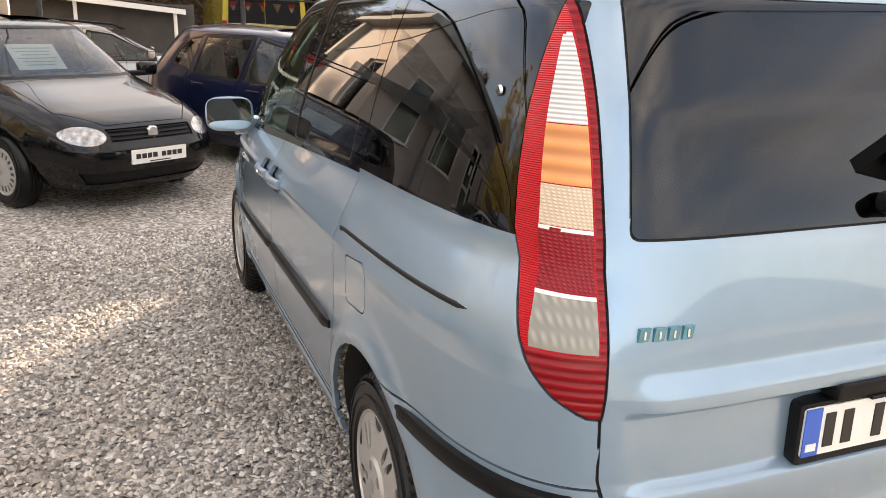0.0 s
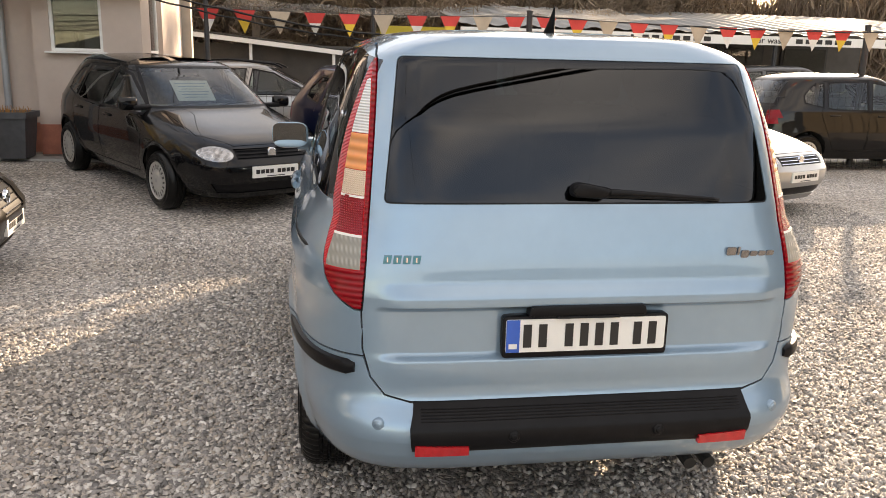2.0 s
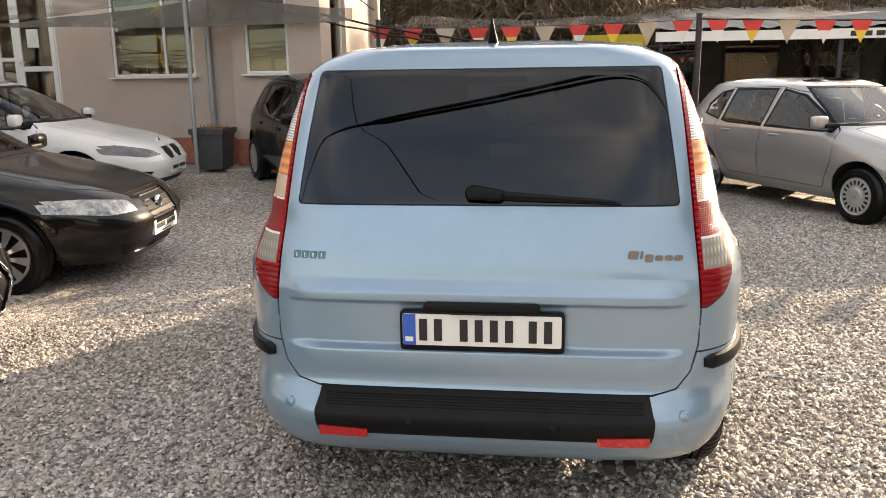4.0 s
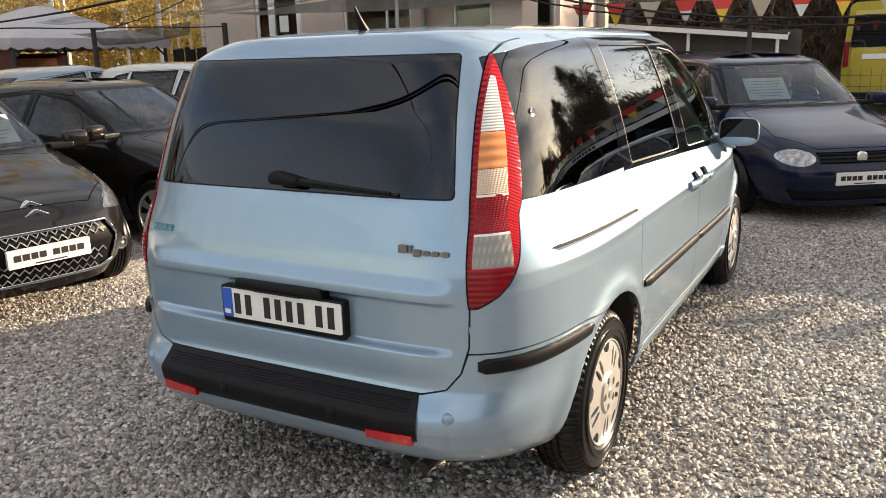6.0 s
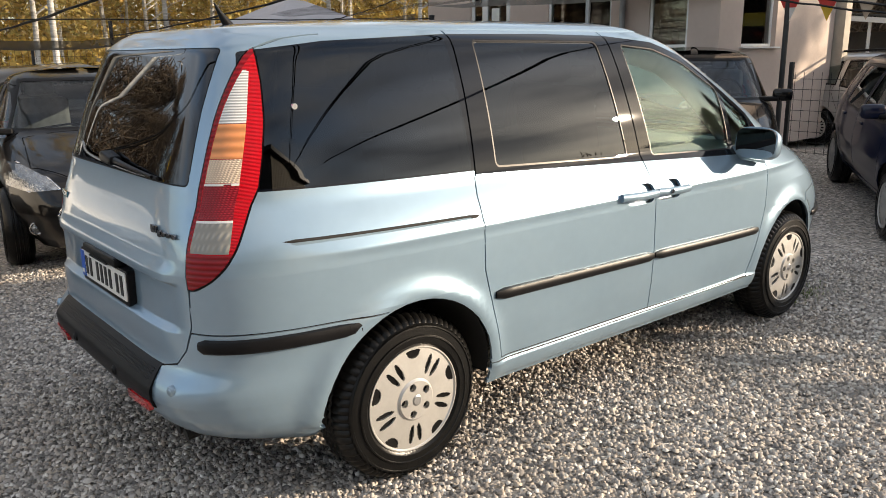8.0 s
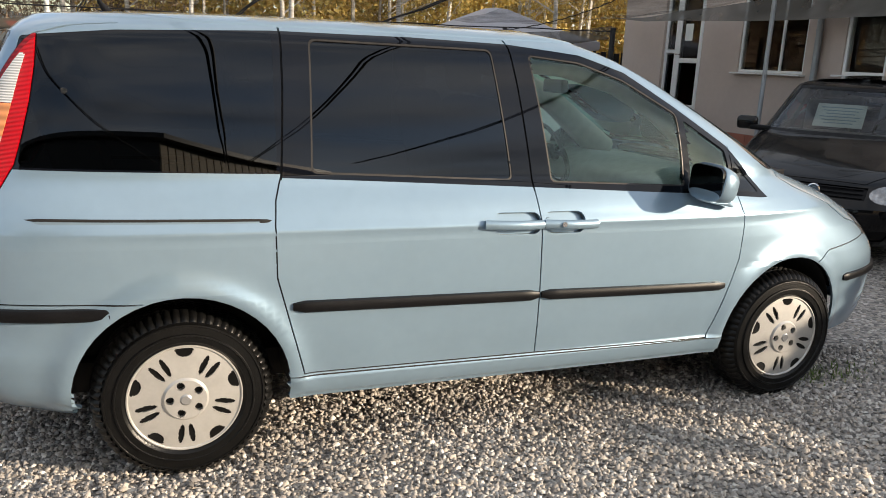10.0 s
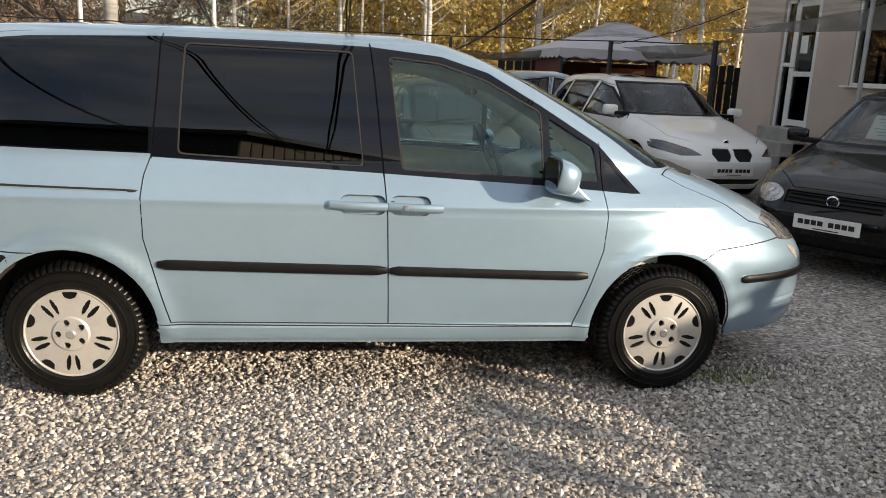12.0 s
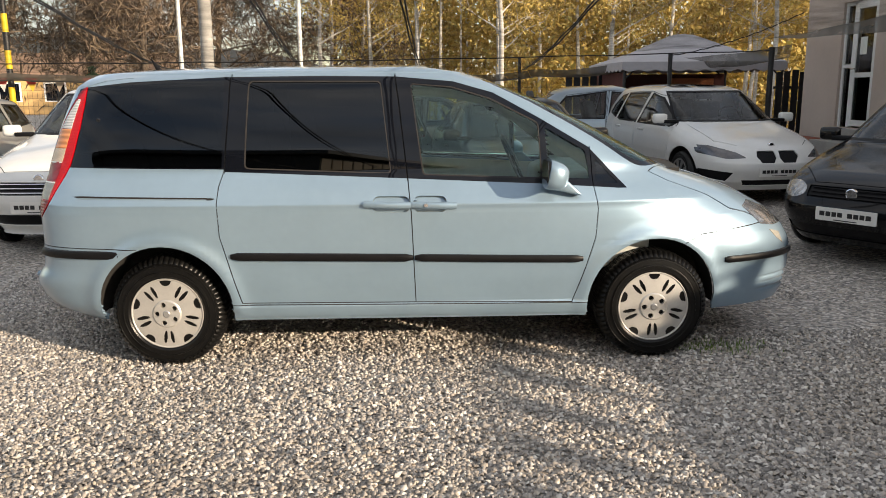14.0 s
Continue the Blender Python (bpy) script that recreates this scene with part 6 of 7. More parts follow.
for x in (-1, 1):
    for y in (-1, 1):
        part("tent_pole", tube([(x * (hx - 0.06), y * (hy - 0.06), 0), (x * (hx - 0.06), y * (hy - 0.06), ze)], 0.035, 8), DARKMETAL, tent)
        part("pole_brace", tube([(x * (hx - 0.06), y * (hy - 0.06), ze - 0.35), (x * (hx - 0.4), y * (hy - 0.06), ze - 0.03)], 0.018, 6), DARKMETAL, tent)
part("back_wall", boxed((0, hy - 0.1, 0.9), (2 * hx - 0.2, 0.03, 1.75)), TENTWALL, tent)
part("side_wall", boxed((-hx + 0.1, 0, 0.9), (0.03, 2 * hy - 0.3, 1.75)), TENTWALL, tent)
part("inner_panel", boxed((0.75, hy - 0.16, 0.95), (1.1, 0.05, 1.45)), ORANGE, tent)
for k in range(7):
    part("railing_bar", tube([(0.35 + k * 0.13, hy - 0.4, 0.1), (0.35 + k * 0.13, hy - 0.4, 1.05 + 0.05 * k)], 0.010, 5), DARKMETAL, tent)
part("railing_bar", tube([(0.3, hy - 0.4, 1.05), (1.15, hy - 0.4, 1.40)], 0.016, 6), DARKMETAL, tent)

FENCEP = M("black_corrugated_sheet", (0.022, 0.024, 0.028), 0.4, 0.5, 0, 0.3, 6)


def sheet_fence(a, b, h, label):
    ob = thing("sheet_fence", pose(a[0], a[1], 0, 0, 0, math.degrees(math.atan2(b[1] - a[1], b[0] - a[0]))), label, "fence")
    ln = math.hypot(b[0] - a[0], b[1] - a[1])
    n = int(ln / 0.16)
    for k in range(n):
        part("fence_board", boxed((ln * (k + 0.5) / n, 0.02 * (k % 2), h / 2), (ln / n * 0.80, 0.02, h + 0.04 * (k % 3)), 0.004), FENCEP, ob)
    for z in (0.3, h - 0.3):
        part("fence_rail", boxed((ln / 2, 0.05, z), (ln, 0.04, 0.05)), DARKMETAL, ob)


sheet_fence((9.25, 10.4), (11.5, 10.5), 1.85, "black corrugated metal fence beside the tent")
sheet_fence((5.6, 13.2), (6.55, 13.2), 1.85, "black corrugated metal fence at the tent corner")


def wire_fence(pts, h, pitch=0.12, name="wire_fence", label="dark welded wire fence with steel posts"):
    for (x0, y0), (x1, y1) in zip(pts, pts[1:]):
        ln = math.hypot(x1 - x0, y1 - y0)
        ob = thing(name, pose(x0, y0, 0, 0, 0, math.degrees(math.atan2(y1 - y0, x1 - x0))), label, "fence", "wire fence panels")
        part("fence_post", boxed((0, 0, h / 2 + 0.08), (0.05, 0.05, h + 0.16)), DARKMETAL, ob)
        bm = bmesh.new()
        for k in range(int(ln / pitch)):
            box(bm, (0.06 + k * pitch, 0, h / 2 + 0.03), (0.005, 0.005, h))
        for k in range(9):
            box(bm, (ln / 2, 0.006, 0.08 + k * h / 9), (ln, 0.006, 0.006))
        w = part("wire_mesh", bm, DARKMETAL, ob)
        w["kind"] = "stuff"


wire_fence([(9.75, 2.3), (9.75, 0.0), (9.75, -2.33), (9.75, -4.8), (9.75, -7.2), (9.75, -9.6), (9.75, -12.0)], 1.25)
wire_fence([(-14, 14.6), (-11.5, 14.6), (-9, 14.6), (-6.5, 14.6), (-4, 14.6), (-1.5, 14.6), (1, 14.6), (3.3, 14.6), (5.6, 14.6)], 1.7)


def post(x, y, h, r, label, material=None, name="post"):
    ob = thing(name, pose(x, y, 0), label, "post")
    part("shaft", tube([(0, 0, 0), (0, 0, h * 0.5), (0, 0, h)], r, 10), material or DARKMETAL, ob, smooth=60)
    part("post_cap", lathe([(h, r + 0.006), (h + 0.02, r + 0.006), (h + 0.03, r * 0.5)], 10, "z"), material or DARKMETAL, ob)
    return ob


for x, y, h, r in ((9.48, 2.29, 2.35, 0.035), (9.62, -2.33, 2.35, 0.045), (9.6, -0.02, 2.3, 0.03), (8.01, 7.82, 2.18, 0.045), (6.9, 9.6, 2.16, 0.04), (4.64, 13.9, 2.25, 0.035), (2.3, 14.0, 2.0, 0.035), (-0.4, 14.0, 2.0, 0.035), (-3.4, 14.0, 2.0, 0.035), (10.2, -8.3, 2.35, 0.05)):
    post(x, y, h, r, "dark steel post that carries the shade net")
post(8.5, 4.82, 2.62, 0.03, "slim pale steel post in front of the office", ZINC)
post(-3.22, 16.0, 7.0, 0.16, "grey concrete utility pole beyond the fence", CONCRETE, "utility_pole")
for x, y in ((-1.25, 19.0), (-4.76, 19.0), (-8.05, 24.0)):
    lp = post(x, y, 8.0, 0.06, "slim white street lamp pole", PVC, "street_lamp")
    part("lamp_arm", tube([(0, 0, 7.9), (0.3, -0.3, 8.25), (0.9, -0.9, 8.4)], 0.03, 6), PVC, lp)
    part("lamp_head", boxed((1.1, -1.1, 8.40), (0.5, 0.2, 0.08), 0.02, Euler((0, 0, radians(-45))).to_matrix()), PVC, lp)
YEL = M("yellow_post_paint", (0.75, 0.50, 0.02), 0.5)
yp = thing("striped_post", pose(-7.42, 14.2, 0), "yellow and black striped steel post", "post")
for k in range(10):
    part("stripe", lathe([(k * 0.42, 0.07), ((k + 1) * 0.42, 0.07)], 14, "z"), YEL if k % 2 else INK, yp, smooth=50)

# bunting along the fence line
FLAGM = {"red": M("red_flag_cloth", (0.62, 0.06, 0.05), 0.8), "white": M("white_flag_cloth", (0.72, 0.68, 0.64), 0.8), "sand": M("sand_flag_cloth", (0.45, 0.36, 0.27), 0.8), "yellow": M("yellow_flag_cloth", (0.70, 0.45, 0.05), 0.8)}
CABLE = M("black_cable", (0.010, 0.010, 0.011), 0.6)


def bunting(a, b, n, sag):
    a, b = Vector(a), Vector(b)
    at = lambda t: a.lerp(b, t) - Vector((0, 0, sag * 4 * t * (1 - t)))
    ob = thing("bunting", pose(0, 0, 0), "string of red, white and yellow triangular pennants", "bunting")
    part("string", tube([at(k / 24) for k in range(25)], 0.004, 4), CABLE, ob)
    d = (b - a).normalized()
    for k in range(n):
        p = at((k + 0.5) / n)
        tw = Vector((rng.uniform(-0.05, 0.05), 0, 0))
        top, low = ("red", "white") if k % 3 == 0 else (("red", "yellow") if k % 3 == 1 else ("sand", "sand"))
        w, h = 0.15, 0.32
        q = lambda s, dz: p + d * s + tw * (dz / h) - Vector((0, 0, dz))
        for nm, col, pts in (("pennant", top, (q(-w, 0), q(w, 0), q(w * 0.55, h * 0.45), q(-w * 0.55, h * 0.45))), ("pennant_tip", low, (q(-w * 0.55, h * 0.45), q(w * 0.55, h * 0.45), q(0, h)))):
            bm = bmesh.new()
            off = Vector((-d.y, d.x, 0)).normalized() * 0.004
            f = [bm.verts.new(v) for v in pts]
            g = [bm.verts.new(v + off) for v in pts]
            bm.faces.new(f), bm.faces.new(g[::-1])
            for i in range(len(pts)):
                j = (i + 1) % len(pts)
                bm.faces.new((f[i], f[j], g[j], g[i]))
            part(nm, bm, FLAGM[col], ob)


bunting((9.45, 2.5, 2.25), (9.55, -2.33, 2.28), 10, 0.03)
bunting((9.55, -2.33, 2.28), (9.45, -9.5, 2.26), 15, 0.05)
bunting((-14, 14.0, 2.05), (-0.4, 14.0, 1.95), 20, 0.12)

# overhead cables and shade nets
NETM = bpy.data.materials.new("black_shade_net")
NETM.use_nodes = True
nt = NETM.node_tree
nb = nt.nodes["Principled BSDF"]
nb.inputs["Base Color"].default_value, nb.inputs["Roughness"].default_value = (0.13, 0.12, 0.105, 1), 0.9
tr, mx, ns = nt.nodes.new("ShaderNodeBsdfTransparent"), nt.nodes.new("ShaderNodeMixShader"), nt.nodes.new("ShaderNodeTexNoise")
ns.inputs["Scale"].default_value = 2.5
mr = nt.nodes.new("ShaderNodeMapRange")
mr.inputs[1].default_value, mr.inputs[2].default_value, mr.inputs[3].default_value, mr.inputs[4].default_value = 0.3, 0.7, 0.16, 0.52
tcn = nt.nodes.new("ShaderNodeTexCoord")
nt.links.new(tcn.outputs["Object"], ns.inputs["Vector"]), nt.links.new(ns.outputs["Fac"], mr.inputs[0]), nt.links.new(mr.outputs[0], mx.inputs[0])
nt.links.new(tr.outputs[0], mx.inputs[1]), nt.links.new(nb.outputs[0], mx.inputs[2]), nt.links.new(mx.outputs[0], nt.nodes["Material Output"].inputs[0])


def net(c00, c10, c11, c01, sag, label, n=26):
    """A draped sheet between four corners."""
    bm = bmesh.new()
    c = [Vector(v) for v in (c00, c10, c11, c01)]
    V = []
    for i in range(n + 1):
        for j in range(9):
            u, v = i / n, j / 8
            p = c[0].lerp(c[1], u).lerp(c[3].lerp(c[2], u), v)
            bay = abs(math.sin(u * math.pi * max(1, round((c[1] - c[0]).length / 3.2))))
            p.z -= sag * (4 * v * (1 - v) * 0.6 + bay * 0.5) + 0.05 * noise.noise(p * 1.3)
            V.append(bm.verts.new(p))
    for i in range(n):
        for j in range(8):
            a = i * 9 + j
            bm.faces.new((V[a], V[a + 9], V[a + 10], V[a + 1]))
    return tagged(part("shade_net", bm, NETH if "gathered" in label else (NETLIT if "pale" in label else NETM), None, smooth=True), label, "shade net", "shade nets")


# lit copy of the black net: sunlight on its folds is put into the colour
NETLIT = NETM.copy()
NETLIT.name = "shade_net_painted_sunlit"
NETLIT.node_tree.nodes["Principled BSDF"].inputs["Base Color"].default_value = (0.42, 0.40, 0.35, 1)
NETH = NETM.copy()
NETH.name = "gathered_black_shade_net"
NETH.node_tree.nodes["Map Range"].inputs[3].default_value, NETH.node_tree.nodes["Map Range"].inputs[4].default_value = 0.62, 0.95
net((-13, 4.8, 3.0), (6.2, 4.9, 2.95), (4.8, 13.9, 1.98), (-13, 14.0, 2.05), 0.10, "black shade net stretched over the second row", 44)
net((-13, 13.7, 2.04), (4.8, 13.6, 1.96), (5.0, 13.9, 1.84), (-13, 14.0, 1.90), 0.16, "gathered hem of the black shade net along the fence", 60)
net((4.8, 13.6, 1.98), (9.3, 9.9, 2.35), (9.3, 10.0, 2.10), (5.0, 13.9, 1.86), 0.14, "gathered hem of the black shade net along the fence", 30)
net((6.2, 4.9, 2.95), (9.2, 4.2, 2.85), (9.3, 9.7, 2.55), (5.9, 9.6, 2.25), 0.22, "black shade net hanging from the office eaves")
net((8.01, 7.82, 2.34), (9.2, 4.4, 2.78), (9.2, 2.6, 2.55), (9.1, 2.6, 2.35), 0.12, "gathered shade net below the eaves")
# same netting as its neighbours, its sunlight painted by the lighter base colour
net((7.2, 2.2, 2.95), (9.3, 3.2, 2.90), (9.2, 5.6, 2.72), (7.6, 5.9, 2.95), 0.16, "black shade net stretched from the eaves, coloured pale as if sunlit")
net((9.6, 2.3, 2.32), (9.6, -2.33, 2.33), (13.0, -2.4, 2.60), (13.0, 2.3, 2.65), 0.14, "black shade net draped beyond the fence")
net((9.5, -2.4, 2.33), (9.45, -4.8, 2.35), (13.0, -4.8, 2.7), (13.0, -2.4, 2.7), 0.14, "black shade net draped beyond the fence")


def cable(a, b, sag, r=0.012, pair=0.0):
    a, b = Vector(a), Vector(b)
    ob = thing("overhead_cable", pose(0, 0, 0), "black overhead cable sagging across the lot", "cable", "overhead cables")
    side = (b - a).cross(Vector((0, 0, 1))).normalized()
    for o in ((-pair, pair) if pair else (0,)):
        pts = [a.lerp(b, k / 30) + side * (o * (1 + 0.3 * math.sin(k * 1.3))) - Vector((0, 0, sag * 4 * (k / 30) * (1 - k / 30) + 0.008 * math.sin(k * 2.1))) for k in range(31)]
        part("cable_run", tube(pts, r, 6), CABLE, ob, smooth=60)


cable((-3.4, 14.0, 2.0), (0.4, -8.0, 3.6), 0.35, 0.010, 0.018)
cable((-0.4, 14.0, 2.0), (1.6, -8.0, 3.6), 0.35, 0.011, 0.020)
cable((2.3, 14.0, 2.0), (1.9, -8.0, 3.6), 0.35, 0.011, 0.020)
cable((4.72, 13.9, 2.0), (3.4, -8.0, 3.6), 0.35, 0.010, 0.018)
cable((8.01, 7.82, 2.15), (-12, 9.0, 2.15), 0.12, 0.010)
cable((9.3, 9.5, 2.9), (6.9, 9.6, 2.14), 0.10, 0.010)
cable((9.25, 4.6, 2.9), (9.62, -2.33, 1.95), 0.34, 0.016)
cable((9.25, 4.3, 2.7), (9.62, -2.33, 1.85), 0.30, 0.014)
cable((9.6, -2.33, 2.3), (9.3, -12.0, 2.4), 0.15, 0.010)
cable((9.3, 2.3, 2.5), (-6, 1.0, 4.5), 0.5, 0.008)

# ---- beyond the fence: van, car wash canopy, houses ----
yv = thing("delivery_van", pose(18.2, -1.70, 0), "yellow high-roof delivery van seen from behind", "van")
bm = prism(rounded([(-0.97, 0.42), (0.97, 0.42), (0.99, 1.2), (0.90, 2.38), (0.80, 2.46), (-0.80, 2.46), (-0.90, 2.38), (-0.99, 1.2)], 0.08), "x", 0.0, 4.6)
part("body", bm, VAN_YELLOW, yv, smooth=40)
for s in (1, -1):
    part("rear_door", prism(rounded([(s * 0.02, 0.50), (s * 0.84, 0.50), (s * 0.80, 2.28), (s * 0.02, 2.28)], 0.05), "x", -0.03, 0.01, 0.008), VAN_YELLOW, yv, smooth=40)
    part("rear_door_window", prism(rounded([(s * 0.012, 1.50), (s * 0.84, 1.50), (s * 0.80, 2.14), (s * 0.012, 2.14)], 0.03), "x", -0.042, -0.028), GLOSS_BLACK, yv)
    part("tail_lamp", boxed((-0.02, s * 0.91, 1.35), (0.06, 0.10, 0.55), 0.02), LENS_DRED, yv)
    part("wheel", lathe([(-0.11, 0.34), (0.11, 0.34)], 24, "y", None, (0.9, s * 0.85, 0.34)), RUBBER, yv)
part("rear_bumper", boxed((-0.04, 0, 0.45), (0.12, 1.9, 0.16), 0.03), BLACK_TRIM, yv)
part("number_plate", boxed((-0.04, 0.35, 1.30), (0.02, 0.5, 0.11)), PLATE, yv)
part("door_latch", boxed((-0.05, -0.05, 1.25), (0.03, 0.08, 0.22), 0.01), BLACK_TRIM, yv)

CORR = M("grey_roof_sheet", (0.20, 0.20, 0.19), 0.7, 0.0, 0, 0.12, 2, 0.1)
SHOP = M("dark_shopfront_and_shade", (0.05, 0.045, 0.04), 0.5, 0, 0, 0.3, 3)
cw = thing("wash_canopy", Matrix.Translation((0.74, -0.45, -0.18)) @ Matrix.Diagonal((1.307, 1.307, 1.15, 1.0)), "open shed with a corrugated grey roof and white fascia boards", "shed")
n = 120
bm = bmesh.new()
cols = []
for k in range(n + 1):
    y = -1.8 - 13.0 * k / n
    dz = 0.035 * (1 if k % 4 in (0, 1) else 0)
    cols.append([bm.verts.new((13.2, y, 2.36 + dz)), bm.verts.new((16.5, y, 2.86 + dz)), bm.verts.new((20.0, y, 3.30 + dz))])
for a, b in zip(cols, cols[1:]):
    for j in range(2):
        bm.faces.new((a[j], b[j], b[j + 1], a[j + 1]))
part("roof", bm, CORR, cw)
part("fascia", boxed((13.24, -8.3, 2.22), (0.06, 13.0, 0.20)), PLATE, cw)
for y0, k in ((-5.3, 8), (-8.86, 6), (-10.9, 6)):
    for j in range(k):
        part("fascia_mark", boxed((13.205, y0 - j * 0.22, 2.22), (0.006, 0.15, 0.10)), INK, cw)
fc = bpy.data.curves.new("fascia_writing", "FONT")
fc.body, fc.size, fc.extrude, fc.align_x, fc.align_y = "car wash", 0.20, 0.004, "CENTER", "CENTER"
fo = bpy.data.objects.new("fascia_writing", fc)
fm = bpy.data.meshes.new_from_object(fo)
bpy.data.objects.remove(fo)
part("fascia_writing", None, INK, cw, "black lettering reading car wash", mesh=fm).matrix_basis = Matrix(((0, 0, -1, 13.205), (-1, 0, 0, -8.2), (0, 1, 0, 2.22), (0, 0, 0, 1)))
for y in (-1.9, -5.1, -8.4, -11.6, -14.6):
    part("canopy_post", tube([(13.3, y, 0), (13.3, y, 2.3)], 0.05, 8), DARKMETAL, cw)
part("shop_wall", boxed((19.6, -8.3, 1.5), (0.3, 13.0, 3.0)), SHOP, cw)
for k in range(6):
    part("shop_window", boxed((19.40, -3.0 - k * 2.0, 1.3), (0.05, 1.3, 1.9)), PANE, cw)
    part("shop_window_frame", boxed((19.42, -3.0 - k * 2.0, 1.3), (0.04, 1.45, 2.05)), DARKMETAL, cw)
ORW = M("ochre_house_wall", (0.55, 0.36, 0.16), 0.9, 0, 0, 0.1, 0.6)
TILE = M("brown_roof_tiles", (0.27, 0.17, 0.11), 0.85, 0, 0, 0.3, 2, 0.4, 30)


def far_house(x, y, rz, w, d, h, wallm, label, bays):
    ob = thing("house", pose(x, y, 0, 0, 0, rz), label, "house", "houses beyond the lot")
    part("wall", boxed((0, 0, h / 2), (w, d, h)), wallm, ob)
    part("roof", prism([(-d / 2 - 0.4, h), (d / 2 + 0.4, h), (0, h + d * 0.22)], "x", -w / 2 - 0.3, w / 2 + 0.3), TILE, ob)
    for k in range(bays):
        for f in range(max(1, int(h // 3))):
            cx, cz = -w / 2 + w * (k + 0.5) / bays, 1.5 + 2.9 * f
            wd = part("window", boxed((cx, -d / 2 - 0.01, cz), (w / bays * 0.5, 0.06, 1.3)), PVC, ob)
            part("pane", boxed((cx, -d / 2 - 0.05, cz), (w / bays * 0.42, 0.02, 1.15)), GLOSS_BLACK, wd)
            wd = part("window", boxed((cx, d / 2 + 0.01, cz), (w / bays * 0.5, 0.06, 1.3)), PVC, ob)
            part("pane", boxed((cx, d / 2 + 0.05, cz), (w / bays * 0.42, 0.02, 1.15)), GLOSS_BLACK, wd)


far_house(-26, 54, 10, 20, 8, 2.5, ORW, "long ochre house with a low roof", 7)
cp = thing("carport", pose(0, 0, 0), "low dark shed with a white fascia beam behind the parked estate", "shed")
part("back_wall", boxed((16.6, 3.0, 0.95), (0.2, 6.0, 1.9)), SHOP, cp)
part("fascia", prism([(0.2, 1.70), (6.0, 2.28), (6.0, 2.40), (0.2, 1.82)], "x", 16.0, 16.08), PLATE, cp)
part("roof", prism([(0.2, 1.80), (6.0, 2.38), (6.0, 2.43), (0.2, 1.85)], "x", 16.0, 18.5), SHOP, cp)
for y in (0.4, 2.2, 4.0, 5.8):
    part("carport_post", tube([(16.1, y, 0), (16.1, y, 1.72 + 0.1 * (y - 0.2))], 0.035, 8), PVC, cp)
far_house(-40, 60, 0, 16, 9, 6.4, ORW, "two-storey ochre house in the distance", 5)
far_house(22, -60, 0, 34, 9, 4.2, M("beige_cladding", (0.36, 0.29, 0.20), 0.8, 0, 0, 0.15, 3, 0, 80, stretch=(40, 1, 1)), "long beige shed on the far side of the lot", 9)

CLAD = M("beige_cladding_sheet", (0.46, 0.37, 0.25), 0.7, 0, 0, 0.15, 3, 0, 80, stretch=(40, 1, 1))
wk = thing("workshop", pose(0, 0, 0), "workshop with a flat dark roof and a beige clad flank", "workshop")
FOOT = [(-7.5, -10.3), (0.4, -10.3), (4.5, -16.0), (-2.0, -20.0), (-9.5, -16.0)]
# shade on the face towards the lot is put into the near-black wall colour
part("wall", prism(FOOT, "z", 0, 5.35), SHOP, wk)
part("roof", prism(grown(FOOT, 0.35), "z", 5.35, 5.60), SHOP, wk)
flank = Matrix.Translation((0.4, -10.3, 0)) @ Matrix.Rotation(math.atan2(-5.7, 4.1), 4, "Z")
for k in range(23):
    sheet = part("cladding_sheet", boxed((0.15 + 0.30 * k, 0.03, 2.6), (0.27, 0.05, 5.1), 0.012), CLAD, wk)
    sheet.matrix_basis = flank

# ---- trees ----
BIRCH = M("birch_bark", (0.55, 0.53, 0.49), 0.85, 0, 0, 0.45, 5, 0.4, 60, stretch=(1, 1, 5), col2=(0.72, 0.70, 0.66))
BARK = M("grey_brown_bark", (0.13, 0.10, 0.075), 0.9, 0, 0, 0.35, 9, 0.5, 60)


def leaf_mat(name, cols, through_light=0.35):
    m = bpy.data.materials.new(name)
    m.use_nodes = True
    nt, b = m.node_tree, m.node_tree.nodes["Principled BSDF"]
    ge, rp = nt.nodes.new("ShaderNodeNewGeometry"), nt.nodes.new("ShaderNodeValToRGB")
    rp.color_ramp.elements[0].color, rp.color_ramp.elements[1].color = (*cols[0], 1), (*cols[-1], 1)
    for i, c in enumerate(cols[1:-1]):
        rp.color_ramp.elements.new((i + 1) / (len(cols) - 1)).color = (*c, 1)
    b.inputs["Roughness"].default_value = 0.7
    td, mx = nt.nodes.new("ShaderNodeBsdfTranslucent"), nt.nodes.new("ShaderNodeMixShader")
    mx.inputs[0].default_value = through_light
    nt.links.new(ge.outputs["Random Per Island"], rp.inputs[0]), nt.links.new(rp.outputs[0], b.inputs["Base Color"]), nt.links.new(rp.outputs[0], td.inputs[0])
    nt.links.new(b.outputs[0], mx.inputs[1]), nt.links.new(td.outputs[0], mx.inputs[2]), nt.links.new(mx.outputs[0], nt.nodes["Material Output"].inputs[0])
    return m


LEAF_Y = leaf_mat("yellow_birch_leaves", [(0.34, 0.24, 0.08), (0.58, 0.42, 0.12), (0.70, 0.54, 0.18), (0.44, 0.40, 0.14)])
LEAF_B = leaf_mat("brown_autumn_twigs", [(0.14, 0.10, 0.07), (0.22, 0.16, 0.11), (0.27, 0.20, 0.13)], 0.05)
LEAF_G = leaf_mat("dark_spruce_needles", [(0.012, 0.03, 0.016), (0.02, 0.045, 0.025), (0.03, 0.06, 0.03)])


